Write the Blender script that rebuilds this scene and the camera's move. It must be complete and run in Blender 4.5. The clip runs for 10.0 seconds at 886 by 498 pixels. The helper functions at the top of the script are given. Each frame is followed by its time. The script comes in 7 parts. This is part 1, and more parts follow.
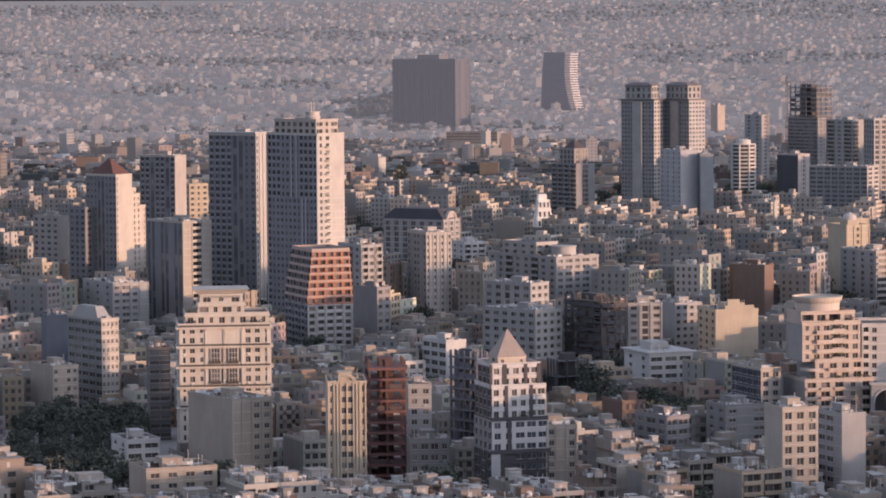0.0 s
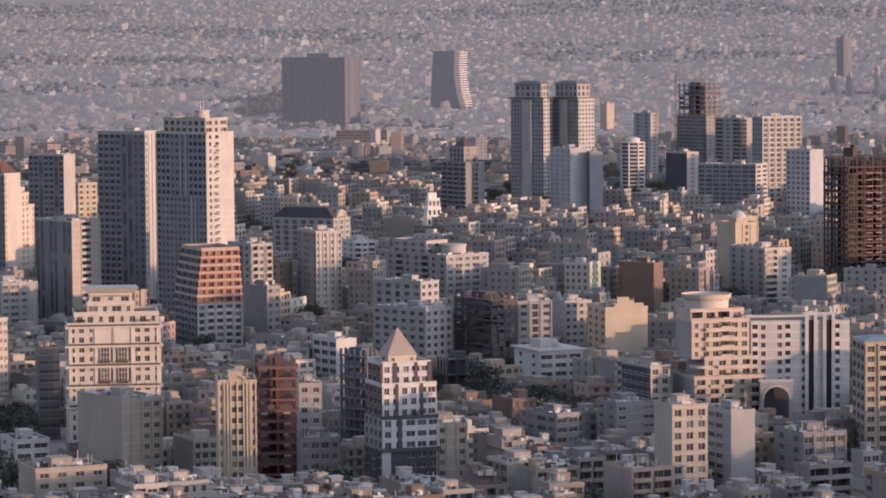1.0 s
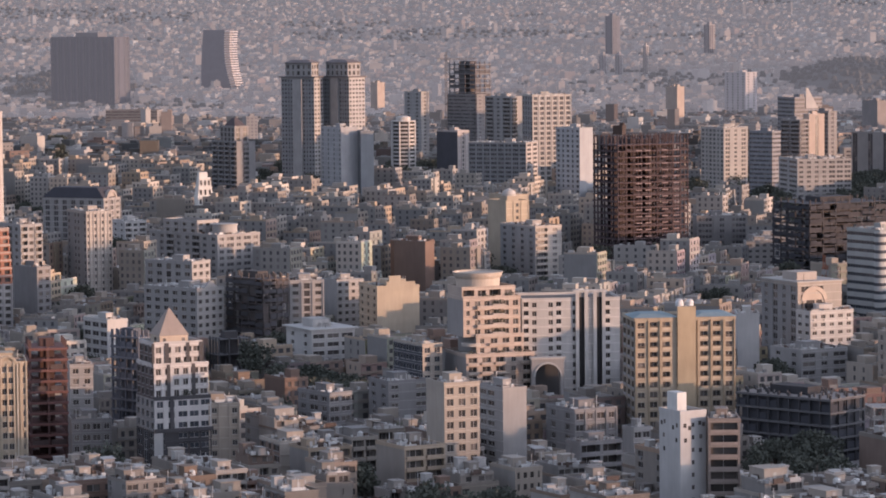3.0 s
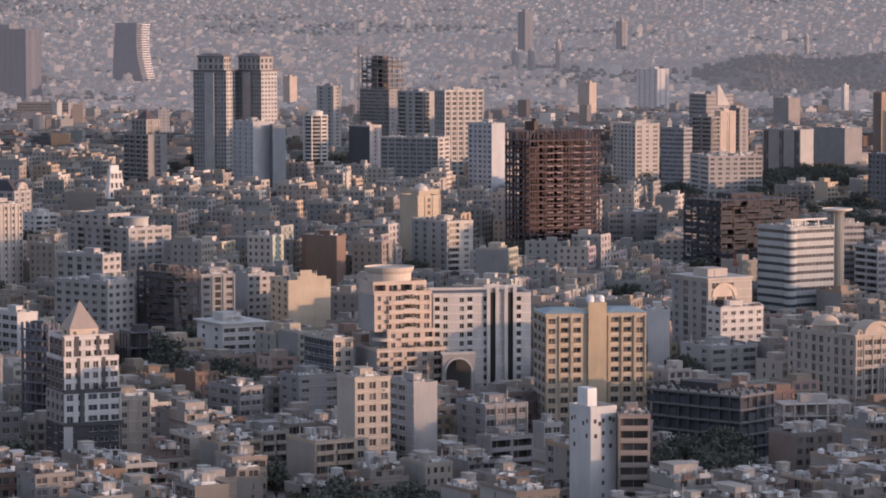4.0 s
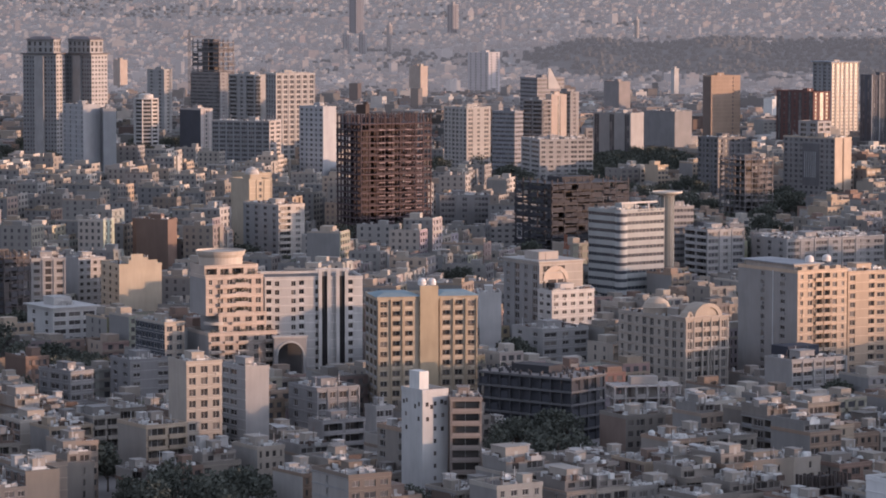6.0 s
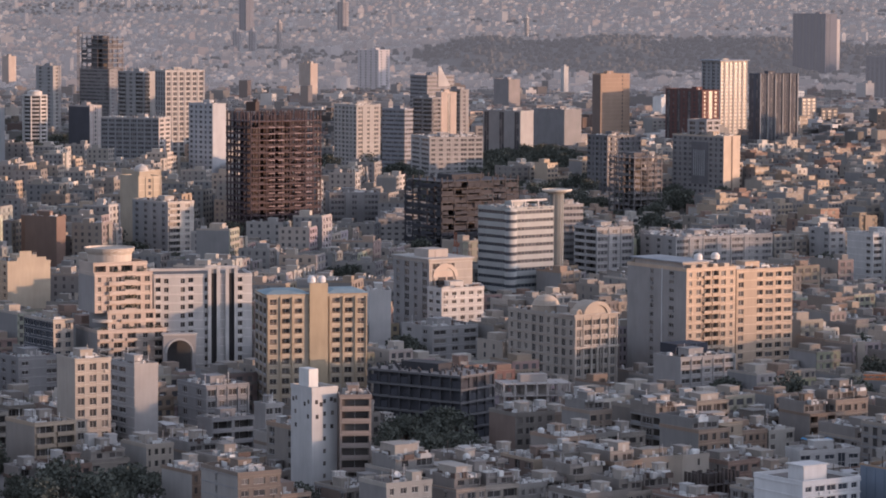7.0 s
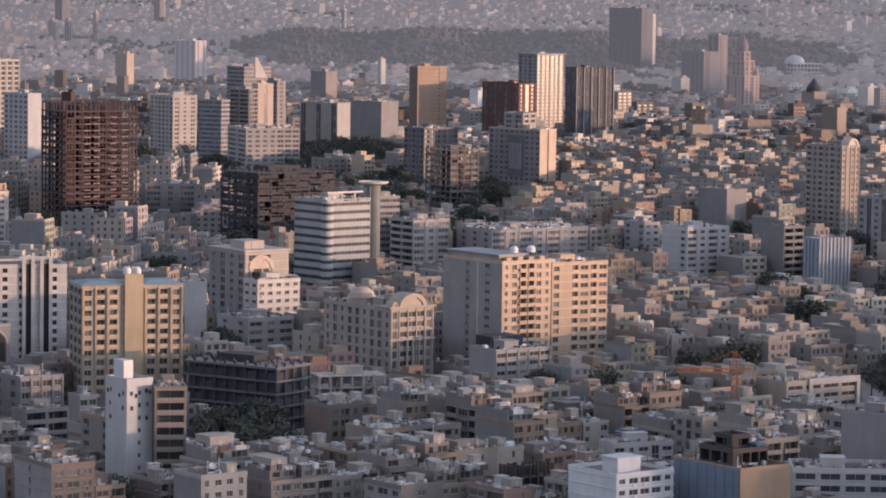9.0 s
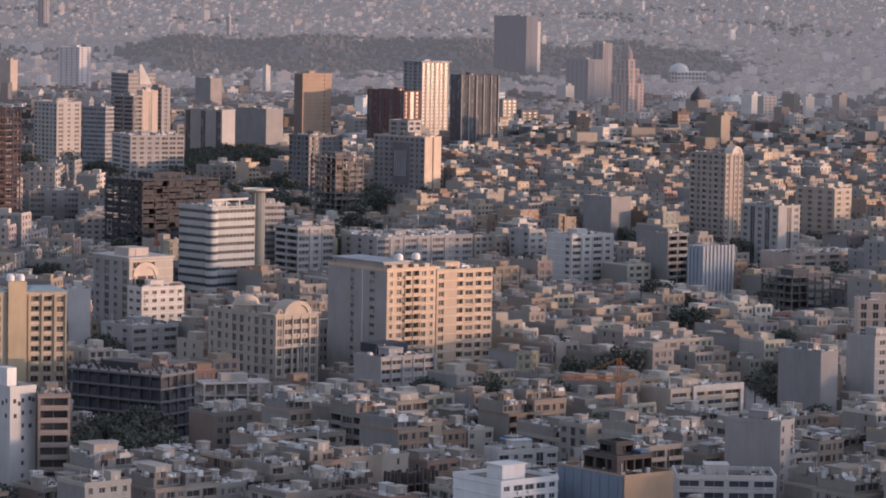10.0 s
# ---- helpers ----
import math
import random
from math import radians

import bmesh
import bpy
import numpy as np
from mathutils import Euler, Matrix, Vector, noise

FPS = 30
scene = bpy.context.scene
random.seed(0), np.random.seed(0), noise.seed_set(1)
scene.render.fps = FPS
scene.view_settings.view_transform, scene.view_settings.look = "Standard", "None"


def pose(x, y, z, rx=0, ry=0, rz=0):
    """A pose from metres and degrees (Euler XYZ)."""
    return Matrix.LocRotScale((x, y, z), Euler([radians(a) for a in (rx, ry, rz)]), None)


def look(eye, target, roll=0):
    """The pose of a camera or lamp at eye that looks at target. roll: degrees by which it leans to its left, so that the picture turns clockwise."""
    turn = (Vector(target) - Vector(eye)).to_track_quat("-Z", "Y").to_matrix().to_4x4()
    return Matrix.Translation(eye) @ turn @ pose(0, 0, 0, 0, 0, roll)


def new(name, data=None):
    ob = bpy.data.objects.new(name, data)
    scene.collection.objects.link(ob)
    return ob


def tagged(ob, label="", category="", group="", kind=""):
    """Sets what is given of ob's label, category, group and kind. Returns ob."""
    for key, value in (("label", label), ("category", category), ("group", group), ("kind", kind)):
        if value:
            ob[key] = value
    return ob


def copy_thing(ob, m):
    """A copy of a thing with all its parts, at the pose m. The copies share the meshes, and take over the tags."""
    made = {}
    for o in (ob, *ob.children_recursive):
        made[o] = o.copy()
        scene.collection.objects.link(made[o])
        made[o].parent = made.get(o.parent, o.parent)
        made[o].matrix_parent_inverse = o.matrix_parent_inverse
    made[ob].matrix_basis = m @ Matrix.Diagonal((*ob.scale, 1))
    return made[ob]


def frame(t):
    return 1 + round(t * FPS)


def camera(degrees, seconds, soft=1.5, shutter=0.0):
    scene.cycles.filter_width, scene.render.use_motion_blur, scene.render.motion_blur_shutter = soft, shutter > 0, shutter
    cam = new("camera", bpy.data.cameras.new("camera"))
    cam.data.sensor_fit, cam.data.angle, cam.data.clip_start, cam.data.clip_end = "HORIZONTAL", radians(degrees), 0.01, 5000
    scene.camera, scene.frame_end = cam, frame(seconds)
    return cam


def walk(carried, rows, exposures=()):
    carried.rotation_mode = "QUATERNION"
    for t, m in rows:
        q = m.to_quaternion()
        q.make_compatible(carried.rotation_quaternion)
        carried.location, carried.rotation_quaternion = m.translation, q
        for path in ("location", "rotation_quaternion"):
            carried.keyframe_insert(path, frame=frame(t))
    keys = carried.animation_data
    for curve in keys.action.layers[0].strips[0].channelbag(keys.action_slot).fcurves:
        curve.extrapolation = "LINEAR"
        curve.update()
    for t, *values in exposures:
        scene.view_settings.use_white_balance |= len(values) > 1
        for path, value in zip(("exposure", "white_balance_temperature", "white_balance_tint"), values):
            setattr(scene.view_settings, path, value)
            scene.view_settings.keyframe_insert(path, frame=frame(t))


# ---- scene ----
# A hazy evening over a large city, seen with a long lens from a high terrace 140 m above the streets.
# The camera stands still and pans to the right.
EYE = 140.0
cam = camera(14.89, 10.0, soft=1.85)
PATH = [
    (0.0, 86.211, 0.407, 7.77),
    (0.5, 86.198, 0.381, 6.9),
    (1.0, 86.172, 0.422, 5.906),
    (1.5, 86.129, 0.607, 4.972),
    (2.0, 86.061, 0.857, 4.057),
    (2.5, 85.922, 0.862, 3.013),
    (3.0, 85.787, 0.49, 2.031),
    (3.2, 85.758, 0.359, 1.674),
    (4.3, 85.669, -0.0, 0.223),
    (4.5, 85.65, -0.032, 0.002),
    (5.0, 85.598, 0.006, -0.524),
    (5.2, 85.548, 0.086, -0.748),
    (6.3, 85.396, -0.129, -2.837),
    (6.5, 85.392, -0.146, -3.143),
    (7.0, 85.377, -0.274, -4.133),
    (7.5, 85.389, -0.526, -4.953),
    (8.0, 85.364, -0.677, -5.641),
    (8.5, 85.299, -0.715, -6.356),
    (9.0, 85.271, -0.796, -7.205),
    (9.5, 85.357, -0.907, -8.267),
    (10.0, 85.426, -1.001, -9.141),
]
walk(cam, [(t, pose(0, 0, EYE, rx, ry, rz)) for t, rx, ry, rz in PATH], exposures=((0.0, 2.48, 5680, 17), (10.0, 2.48, 5680, 17)))

# ---- light ----
SUN_ELEV, SUN_AZ = 2.3, 70.0    # degrees; azimuth from straight behind the camera towards the right
sun_dir = Vector((math.sin(radians(SUN_AZ)) * math.cos(radians(SUN_ELEV)),
                  -math.cos(radians(SUN_AZ)) * math.cos(radians(SUN_ELEV)), math.sin(radians(SUN_ELEV))))
world = bpy.data.worlds.new("sky")
scene.world = world
world.use_nodes = True
wn, wl = world.node_tree.nodes, world.node_tree.links
sky = wn.new("ShaderNodeTexSky")
sky.sky_type = "NISHITA"
sky.sun_disc = False
sky.sun_elevation = radians(SUN_ELEV)
sky.sun_rotation = math.atan2(sun_dir.x, sun_dir.y)
sky.air_density, sky.dust_density, sky.ozone_density = 1.0, 2.5, 3.0
sky_hue = wn.new("ShaderNodeHueSaturation")
sky_hue.inputs["Saturation"].default_value = 0.22
wl.new(sky.outputs[0], sky_hue.inputs["Color"])
wl.new(sky_hue.outputs[0], wn["Background"].inputs["Color"])
wn["Background"].inputs["Strength"].default_value = 0.15
sun = new("sun", bpy.data.lights.new("sun", "SUN"))
sun.data.energy, sun.data.angle, sun.data.color = 0.98, radians(0.6), (1.0, 0.57, 0.30)
sun.matrix_world = look(sun_dir * 3000, (0, 0, 0))


# ---- materials ----
def material(name):
    m = bpy.data.materials.new(name)
    m.use_nodes = True
    return m, m.node_tree.nodes, m.node_tree.links, m.node_tree.nodes["Principled BSDF"]


def surface(name, rough=0.85, source="object", colour=(0.5, 0.5, 0.5), spread=0.12, streak=0.12, scale=0.25, bump=0.15, metal=0.0, gain=1.0):
    """Painted, rendered or clad wall: colour from the object or from the mesh, with broad stains and fine grain."""
    m, n, l, p = material(name)
    p.inputs["Roughness"].default_value = rough
    p.inputs["Metallic"].default_value = metal
    co = n.new("ShaderNodeTexCoord")
    if source == "object":
        src = n.new("ShaderNodeObjectInfo").outputs["Color"]
    elif source == "mesh":
        at = n.new("ShaderNodeAttribute")
        at.attribute_name = "tone"
        src = at.outputs["Color"]
    else:
        rgb = n.new("ShaderNodeRGB")
        rgb.outputs[0].default_value = (*colour, 1)
        src = rgb.outputs[0]
    stretch = n.new("ShaderNodeMapping")
    stretch.inputs["Scale"].default_value = (1.0, 1.0, 0.16)
    l.new(co.outputs["Object"], stretch.inputs[0])
    drip = n.new("ShaderNodeTexNoise")
    drip.inputs["Scale"].default_value, drip.inputs["Detail"].default_value = scale * 3, 5
    l.new(stretch.outputs[0], drip.inputs["Vector"])
    blot = n.new("ShaderNodeTexNoise")
    blot.inputs["Scale"].default_value, blot.inputs["Detail"].default_value = scale * 0.5, 3
    l.new(co.outputs["Object"], blot.inputs["Vector"])
    r1 = n.new("ShaderNodeMapRange")
    r1.inputs[1].default_value, r1.inputs[2].default_value, r1.inputs[3].default_value, r1.inputs[4].default_value = 0.3, 0.75, 1.0, 1.0 - streak
    l.new(drip.outputs[0], r1.inputs[0])
    r2 = n.new("ShaderNodeMapRange")
    r2.inputs[1].default_value, r2.inputs[2].default_value, r2.inputs[3].default_value, r2.inputs[4].default_value = 0.25, 0.75, gain * (1.0 - spread), gain * (1.0 + spread)
    l.new(blot.outputs[0], r2.inputs[0])
    mul = n.new("ShaderNodeMath")
    mul.operation = "MULTIPLY"
    l.new(r1.outputs[0], mul.inputs[0])
    l.new(r2.outputs[0], mul.inputs[1])
    mix = n.new("ShaderNodeVectorMath")
    mix.operation = "SCALE"
    l.new(src, mix.inputs[0])
    l.new(mul.outputs[0], mix.inputs["Scale"])
    l.new(mix.outputs[0], p.inputs["Base Color"])
    grain = n.new("ShaderNodeTexNoise")
    grain.inputs["Scale"].default_value, grain.inputs["Detail"].default_value = 2.5, 4
    l.new(co.outputs["Object"], grain.inputs["Vector"])
    bp = n.new("ShaderNodeBump")
    bp.inputs["Strength"].default_value, bp.inputs["Distance"].default_value = bump, 0.05
    l.new(grain.outputs[0], bp.inputs["Height"])
    l.new(bp.outputs[0], p.inputs["Normal"])
    return m


PLASTER = surface("plaster", gain=0.82)
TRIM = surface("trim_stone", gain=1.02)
# Duller trim for flanks, in keeping with the shade painted on tower sides.
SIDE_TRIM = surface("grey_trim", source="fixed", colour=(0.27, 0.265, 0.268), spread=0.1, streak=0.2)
CITY = surface("city_plaster", source="mesh", spread=0.08, streak=0.12, gain=0.84)
ROOFING = surface("roofing", source="fixed", colour=(0.165, 0.142, 0.128), spread=0.35, streak=0.35, scale=0.15)
METAL = surface("metal", rough=0.35, source="object", metal=0.6, spread=0.05, streak=0.1)
FRAME = surface("window_frame_paint", rough=0.5, source="fixed", colour=(0.42, 0.40, 0.38), spread=0.05, streak=0.05)
RUST = surface("rusty_tin", source="fixed", colour=(0.12, 0.085, 0.07), spread=0.3, streak=0.3)
WHITEWASH = surface("white_paint", source="fixed", colour=(0.66, 0.65, 0.63), spread=0.1, streak=0.2)
BARK = surface("bark", source="fixed", colour=(0.10, 0.07, 0.05))


def glazing(name, dark, light, rough):
    """Window glass: dark rooms behind a reflecting pane, here and there a drawn curtain."""
    m, n, l, p = material(name)
    p.inputs["Roughness"].default_value = rough
    p.inputs["IOR"].default_value = 1.5
    p.inputs["Specular IOR Level"].default_value = 0.5
    geo = n.new("ShaderNodeNewGeometry")
    ob = n.new("ShaderNodeObjectInfo")
    add = n.new("ShaderNodeMath")
    add.operation = "ADD"
    l.new(geo.outputs["Random Per Island"], add.inputs[0])
    l.new(ob.outputs["Random"], add.inputs[1])
    fr = n.new("ShaderNodeMath")
    fr.operation = "FRACT"
    l.new(add.outputs[0], fr.inputs[0])
    ramp = n.new("ShaderNodeValToRGB")
    ramp.color_ramp.elements[0].color = (*dark, 1)
    ramp.color_ramp.elements[0].position = 0.6
    ramp.color_ramp.elements[1].color = (*light, 1)
    ramp.color_ramp.elements[1].position = 1.0
    l.new(fr.outputs[0], ramp.inputs[0])
    l.new(ramp.outputs[0], p.inputs["Base Color"])
    return m


GLASS = glazing("window_glass", (0.066, 0.061, 0.06), (0.2, 0.18, 0.165), 0.1)
# Paler panes for distant buildings: haze over dark windows, painted into the glass.
HAZED_GLASS = glazing("hazed_window_glass", (0.09, 0.088, 0.093), (0.2, 0.185, 0.18), 0.15)
MIRROR_GLASS = glazing("tinted_glass", (0.05, 0.056, 0.068), (0.085, 0.09, 0.105), 0.12)


def leafage(name, a, b):
    m, n, l, p = material(name)
    p.inputs["Roughness"].default_value = 0.9
    p.inputs["Specular IOR Level"].default_value = 0.15
    geo = n.new("ShaderNodeNewGeometry")
    ramp = n.new("ShaderNodeValToRGB")
    ramp.color_ramp.elements[0].color, ramp.color_ramp.elements[1].color = (*a, 1), (*b, 1)
    l.new(geo.outputs["Random Per Island"], ramp.inputs[0])
    l.new(ramp.outputs[0], p.inputs["Base Color"])
    return m


LEAF = leafage("leaves", (0.086, 0.092, 0.076), (0.112, 0.118, 0.098))
GROUND = surface("street_ground", source="fixed", colour=(0.29, 0.27, 0.258), spread=0.3, streak=0.1, scale=0.02)


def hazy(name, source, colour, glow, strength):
    """The far distance: kilometres of haze painted in as a glow of the surface itself."""
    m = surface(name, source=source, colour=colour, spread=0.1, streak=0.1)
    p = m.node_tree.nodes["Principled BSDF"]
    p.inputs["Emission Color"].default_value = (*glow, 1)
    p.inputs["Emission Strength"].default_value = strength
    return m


# Colour of the painted haze that the far surfaces give off.
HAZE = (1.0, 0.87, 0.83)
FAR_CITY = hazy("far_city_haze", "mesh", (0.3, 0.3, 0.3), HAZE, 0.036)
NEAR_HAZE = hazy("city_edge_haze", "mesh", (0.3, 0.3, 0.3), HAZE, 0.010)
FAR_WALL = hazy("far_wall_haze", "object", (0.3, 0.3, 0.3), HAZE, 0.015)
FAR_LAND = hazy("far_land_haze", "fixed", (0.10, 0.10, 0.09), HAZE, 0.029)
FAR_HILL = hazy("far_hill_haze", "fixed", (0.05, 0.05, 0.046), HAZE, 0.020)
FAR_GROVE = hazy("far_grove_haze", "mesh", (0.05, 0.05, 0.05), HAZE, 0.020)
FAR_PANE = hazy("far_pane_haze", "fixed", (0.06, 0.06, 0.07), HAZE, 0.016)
GREEN = surface("dry_green", source="fixed", colour=(0.075, 0.08, 0.06), spread=0.4, streak=0.2, scale=0.04)


# ---- mesh tools ----
class Shape:
    """Collects quads and boxes, each with a material slot, and makes one mesh of them."""

    def __init__(self):
        self.v, self.f, self.m = [], [], []

    def face(self, pts, mi=0):
        i = len(self.v)
        self.v.extend(pts)
        self.f.append(tuple(range(i, i + len(pts))))
        self.m.append(mi)

    def box(self, x0, y0, z0, x1, y1, z1, mi=0, bottom=True):
        i = len(self.v)
        self.v.extend([(x0, y0, z0), (x1, y0, z0), (x1, y1, z0), (x0, y1, z0), (x0, y0, z1), (x1, y0, z1), (x1, y1, z1), (x0, y1, z1)])
        fs = [(0, 1, 5, 4), (1, 2, 6, 5), (2, 3, 7, 6), (3, 0, 4, 7), (4, 5, 6, 7)] + ([(3, 2, 1, 0)] if bottom else [])
        for f in fs:
            self.f.append(tuple(i + k for k in f))
            self.m.append(mi)

    def ring(self, profile, sides=24, cx=0.0, cy=0.0, mi=0, cap=True, start=0.0, sweep=360.0):
        """Turns a profile of (radius, height) round an upright axis."""
        full = abs(sweep) >= 360
        cols = sides if full else sides + 1
        i = len(self.v)
        for r, z in profile:
            for k in range(cols):
                a = radians(start + sweep * k / sides)
                self.v.append((cx + r * math.cos(a), cy + r * math.sin(a), z))
        for j in range(len(profile) - 1):
            for k in range(sides):
                k2 = (k + 1) % cols
                self.f.append((i + j * cols + k, i + j * cols + k2, i + (j + 1) * cols + k2, i + (j + 1) * cols + k))
                self.m.append(mi)
        if cap:
            self.f.append(tuple(i + (len(profile) - 1) * cols + k for k in range(cols)))
            self.m.append(mi)

    def prism(self, pts, z0, z1, mi=0):
        """An upright prism over a polygon (counter-clockwise)."""
        k = len(pts)
        i = len(self.v)
        self.v.extend([(x, y, z0) for x, y in pts] + [(x, y, z1) for x, y in pts])
        for a in range(k):
            b = (a + 1) % k
            self.f.append((i + a, i + b, i + k + b, i + k + a))
            self.m.append(mi)
        self.f.append(tuple(i + k + a for a in range(k)))
        self.m.append(mi)

    def beam(self, a, b, w, mi=0):
        """A square bar from a to b."""
        a, b = Vector(a), Vector(b)
        d = (b - a).normalized()
        s = d.cross(Vector((0, 0, 1)) if abs(d.z) < 0.9 else Vector((1, 0, 0))).normalized() * w / 2
        t = d.cross(s).normalized() * w / 2
        i = len(self.v)
        self.v.extend([tuple(e + p) for e in (a, b) for p in (s + t, t - s, -s - t, s - t)])
        for f in ((0, 1, 5, 4), (1, 2, 6, 5), (2, 3, 7, 6), (3, 0, 4, 7), (3, 2, 1, 0), (4, 5, 6, 7)):
            self.f.append(tuple(i + k for k in f))
            self.m.append(mi)

    def weld(self):
        """Joins points that fall together."""
        seen, index, pts = {}, [], []
        for p in self.v:
            key = (round(p[0], 3), round(p[1], 3), round(p[2], 3))
            if key not in seen:
                seen[key] = len(pts)
                pts.append(p)
            index.append(seen[key])
        keep = [(tuple(index[k] for k in f), m) for f, m in zip(self.f, self.m)]
        keep = [(tuple(dict.fromkeys(f)), m) for f, m in keep]
        keep = [(f, m) for f, m in keep if len(f) > 2]
        self.v, self.f, self.m = pts, [f for f, m in keep], [m for f, m in keep]

    def mesh(self, name, mats):
        me = bpy.data.meshes.new(name)
        me.from_pydata(self.v, [], self.f)
        for mt in mats:
            me.materials.append(mt)
        if len(mats) > 1:
            me.polygons.foreach_set("material_index", self.m)
        me.update()
        return me


def part(name, shape, mats, parent, label="", tint=None, at=(0, 0, 0), turn=0.0):
    """Links a shape (or a mesh made before) as one mesh object under a thing or a part."""
    me = shape if isinstance(shape, bpy.types.Mesh) else shape.mesh(name, mats)
    ob = new(name, me)
    ob.parent = parent
    ob.location = at
    ob.rotation_euler = (0, 0, turn)
    if tint:
        ob.color = (*tint, 1)
    if label:
        ob["label"] = label
    return ob


def thing(name, x, y, yaw, label, category, group="", z=0.0):
    ob = new(name)
    ob.location = (x, y, z)
    ob.rotation_euler = (0, 0, radians(yaw))
    ob.empty_display_size = 5
    return tagged(ob, label, category, group)


# kind of opening: share of the bay, sill, gap under the next floor, depth of the reveal
OPEN = {"w": (0.52, 0.95, 0.65, 0.28), "W": (0.80, 0.85, 0.60, 0.30), "n": (0.34, 0.80, 0.60, 0.28), "b": (0.84, 0.12, 0.45, 1.20),
        "-": (1.00, 1.05, 0.55, 0.22), "s": (0.62, 0.00, 0.00, 0.30), "t": (0.50, 0.35, 0.45, 0.25), "o": (0.86, 0.25, 0.35, 2.50),
        "=": (1.00, 1.35, 0.70, 0.25), "q": (0.56, 0.60, 0.62, 0.35), "d": (0.62, 0.15, 0.50, 0.80)}
window_meshes = {}


def facade(root, wall, P, u, width, z0, storeys, h, pattern, single, tint, glass, balc, skip, panes, rails, slot=1):
    """A wall of storeys and bays with real reveals; its panes are parts of root, one by one or storey by storey."""
    n = Vector((u.y, -u.x))
    turn = math.atan2(u.y, u.x)
    bays = len(pattern)
    bw = width / bays

    def pt(a, z, out=0.0):
        return (P.x + u.x * a + n.x * out, P.y + u.y * a + n.y * out, z)

    def proud(a, b, za, zb, out):
        """A bar that stands out from the wall."""
        p = [pt(a, za), pt(b, za), pt(b, zb), pt(a, zb)]
        q = [pt(a, za, out), pt(b, za, out), pt(b, zb, out), pt(a, zb, out)]
        rails.face(q, slot)
        for i in range(4):
            j = (i + 1) % 4
            rails.face([p[i], p[j], q[j], q[i]], slot)

    style = random.Random(int(abs(P.x * 31 + P.y * 17 + width * 101 + z0 * 7)) + storeys)
    banded, hooded, cooled = style.random() < 0.55 and "s" not in pattern, style.random() < 0.4, style.choice((0.0, 0.08, 0.2))
    kinds = {}
    run = 0
    if banded and set(pattern) - {".", "-", "="}:
        for s in range(1, storeys + 1):
            proud(0, width, z0 + s * h - 0.16, z0 + s * h + 0.1, 0.16)
    while run < bays:
        c = pattern[run]
        if c == ".":
            end = run
            while end < bays and pattern[end] == ".":
                end += 1
            for s in range(storeys):
                wall.face([pt(run * bw, z0 + s * h), pt(end * bw, z0 + s * h), pt(end * bw, z0 + (s + 1) * h), pt(run * bw, z0 + (s + 1) * h)])
            run = end
            continue
        share, sill, gap, deep = OPEN[c]
        ow = min(bw * share, 2.6 if c in "wn" else 99)
        a0, a1 = run * bw, (run + 1) * bw
        o0, o1 = (a0 + a1 - ow) / 2, (a0 + a1 + ow) / 2
        for s in range(storeys):
            b0, b1 = z0 + s * h, z0 + (s + 1) * h
            w0, w1 = b0 + sill, b1 - gap
            if s in skip:
                wall.face([pt(a0, b0), pt(a1, b0), pt(a1, b1), pt(a0, b1)])
                continue
            if o0 - a0 > 0.01:
                wall.face([pt(a0, b0), pt(o0, b0), pt(o0, w0), pt(o0, w1), pt(o0, b1), pt(a0, b1)])
                wall.face([pt(o1, b0), pt(a1, b0), pt(a1, b1), pt(o1, b1), pt(o1, w1), pt(o1, w0)])
            if sill > 0:
                wall.face([pt(o0, b0), pt(o1, b0), pt(o1, w0), pt(o0, w0)])
                wall.face([pt(o0, w0), pt(o1, w0), pt(o1, w0, -deep), pt(o0, w0, -deep)])
            if gap > 0:
                wall.face([pt(o0, w1), pt(o1, w1), pt(o1, b1), pt(o0, b1)])
                wall.face([pt(o0, w1, -deep), pt(o1, w1, -deep), pt(o1, w1), pt(o0, w1)])
            if o0 - a0 > 0.01:
                wall.face([pt(o0, w0), pt(o0, w0, -deep), pt(o0, w1, -deep), pt(o0, w1)])
                wall.face([pt(o1, w0, -deep), pt(o1, w0), pt(o1, w1), pt(o1, w1, -deep)])
            if c in "wWnqt":
                proud(o0 - 0.12, o1 + 0.12, w0 - 0.14, w0 + 0.02, 0.22)
                if hooded:
                    proud(o0 - 0.16, o1 + 0.16, w1 + 0.02, w1 + 0.24, 0.15)
                if style.random() < cooled:
                    a = style.uniform(o0, o1 - 0.6)
                    proud(a, a + 0.85, w0 - 0.75, w0 - 0.16, 0.45)
            elif c in "do":
                proud(o0 + 0.004, o1 - 0.004, w0, w0 + 0.82, 0.1)
            if c == "s":
                wall.face([pt(o0, w0, -deep), pt(o1, w0, -deep), pt(o1, w1, -deep), pt(o0, w1, -deep)])
        kinds.setdefault(c, []).append((o0, o1, sill, h - gap, deep - 0.12 if c == "s" else deep))
        run += 1
    live = [s for s in range(storeys) if s not in skip]
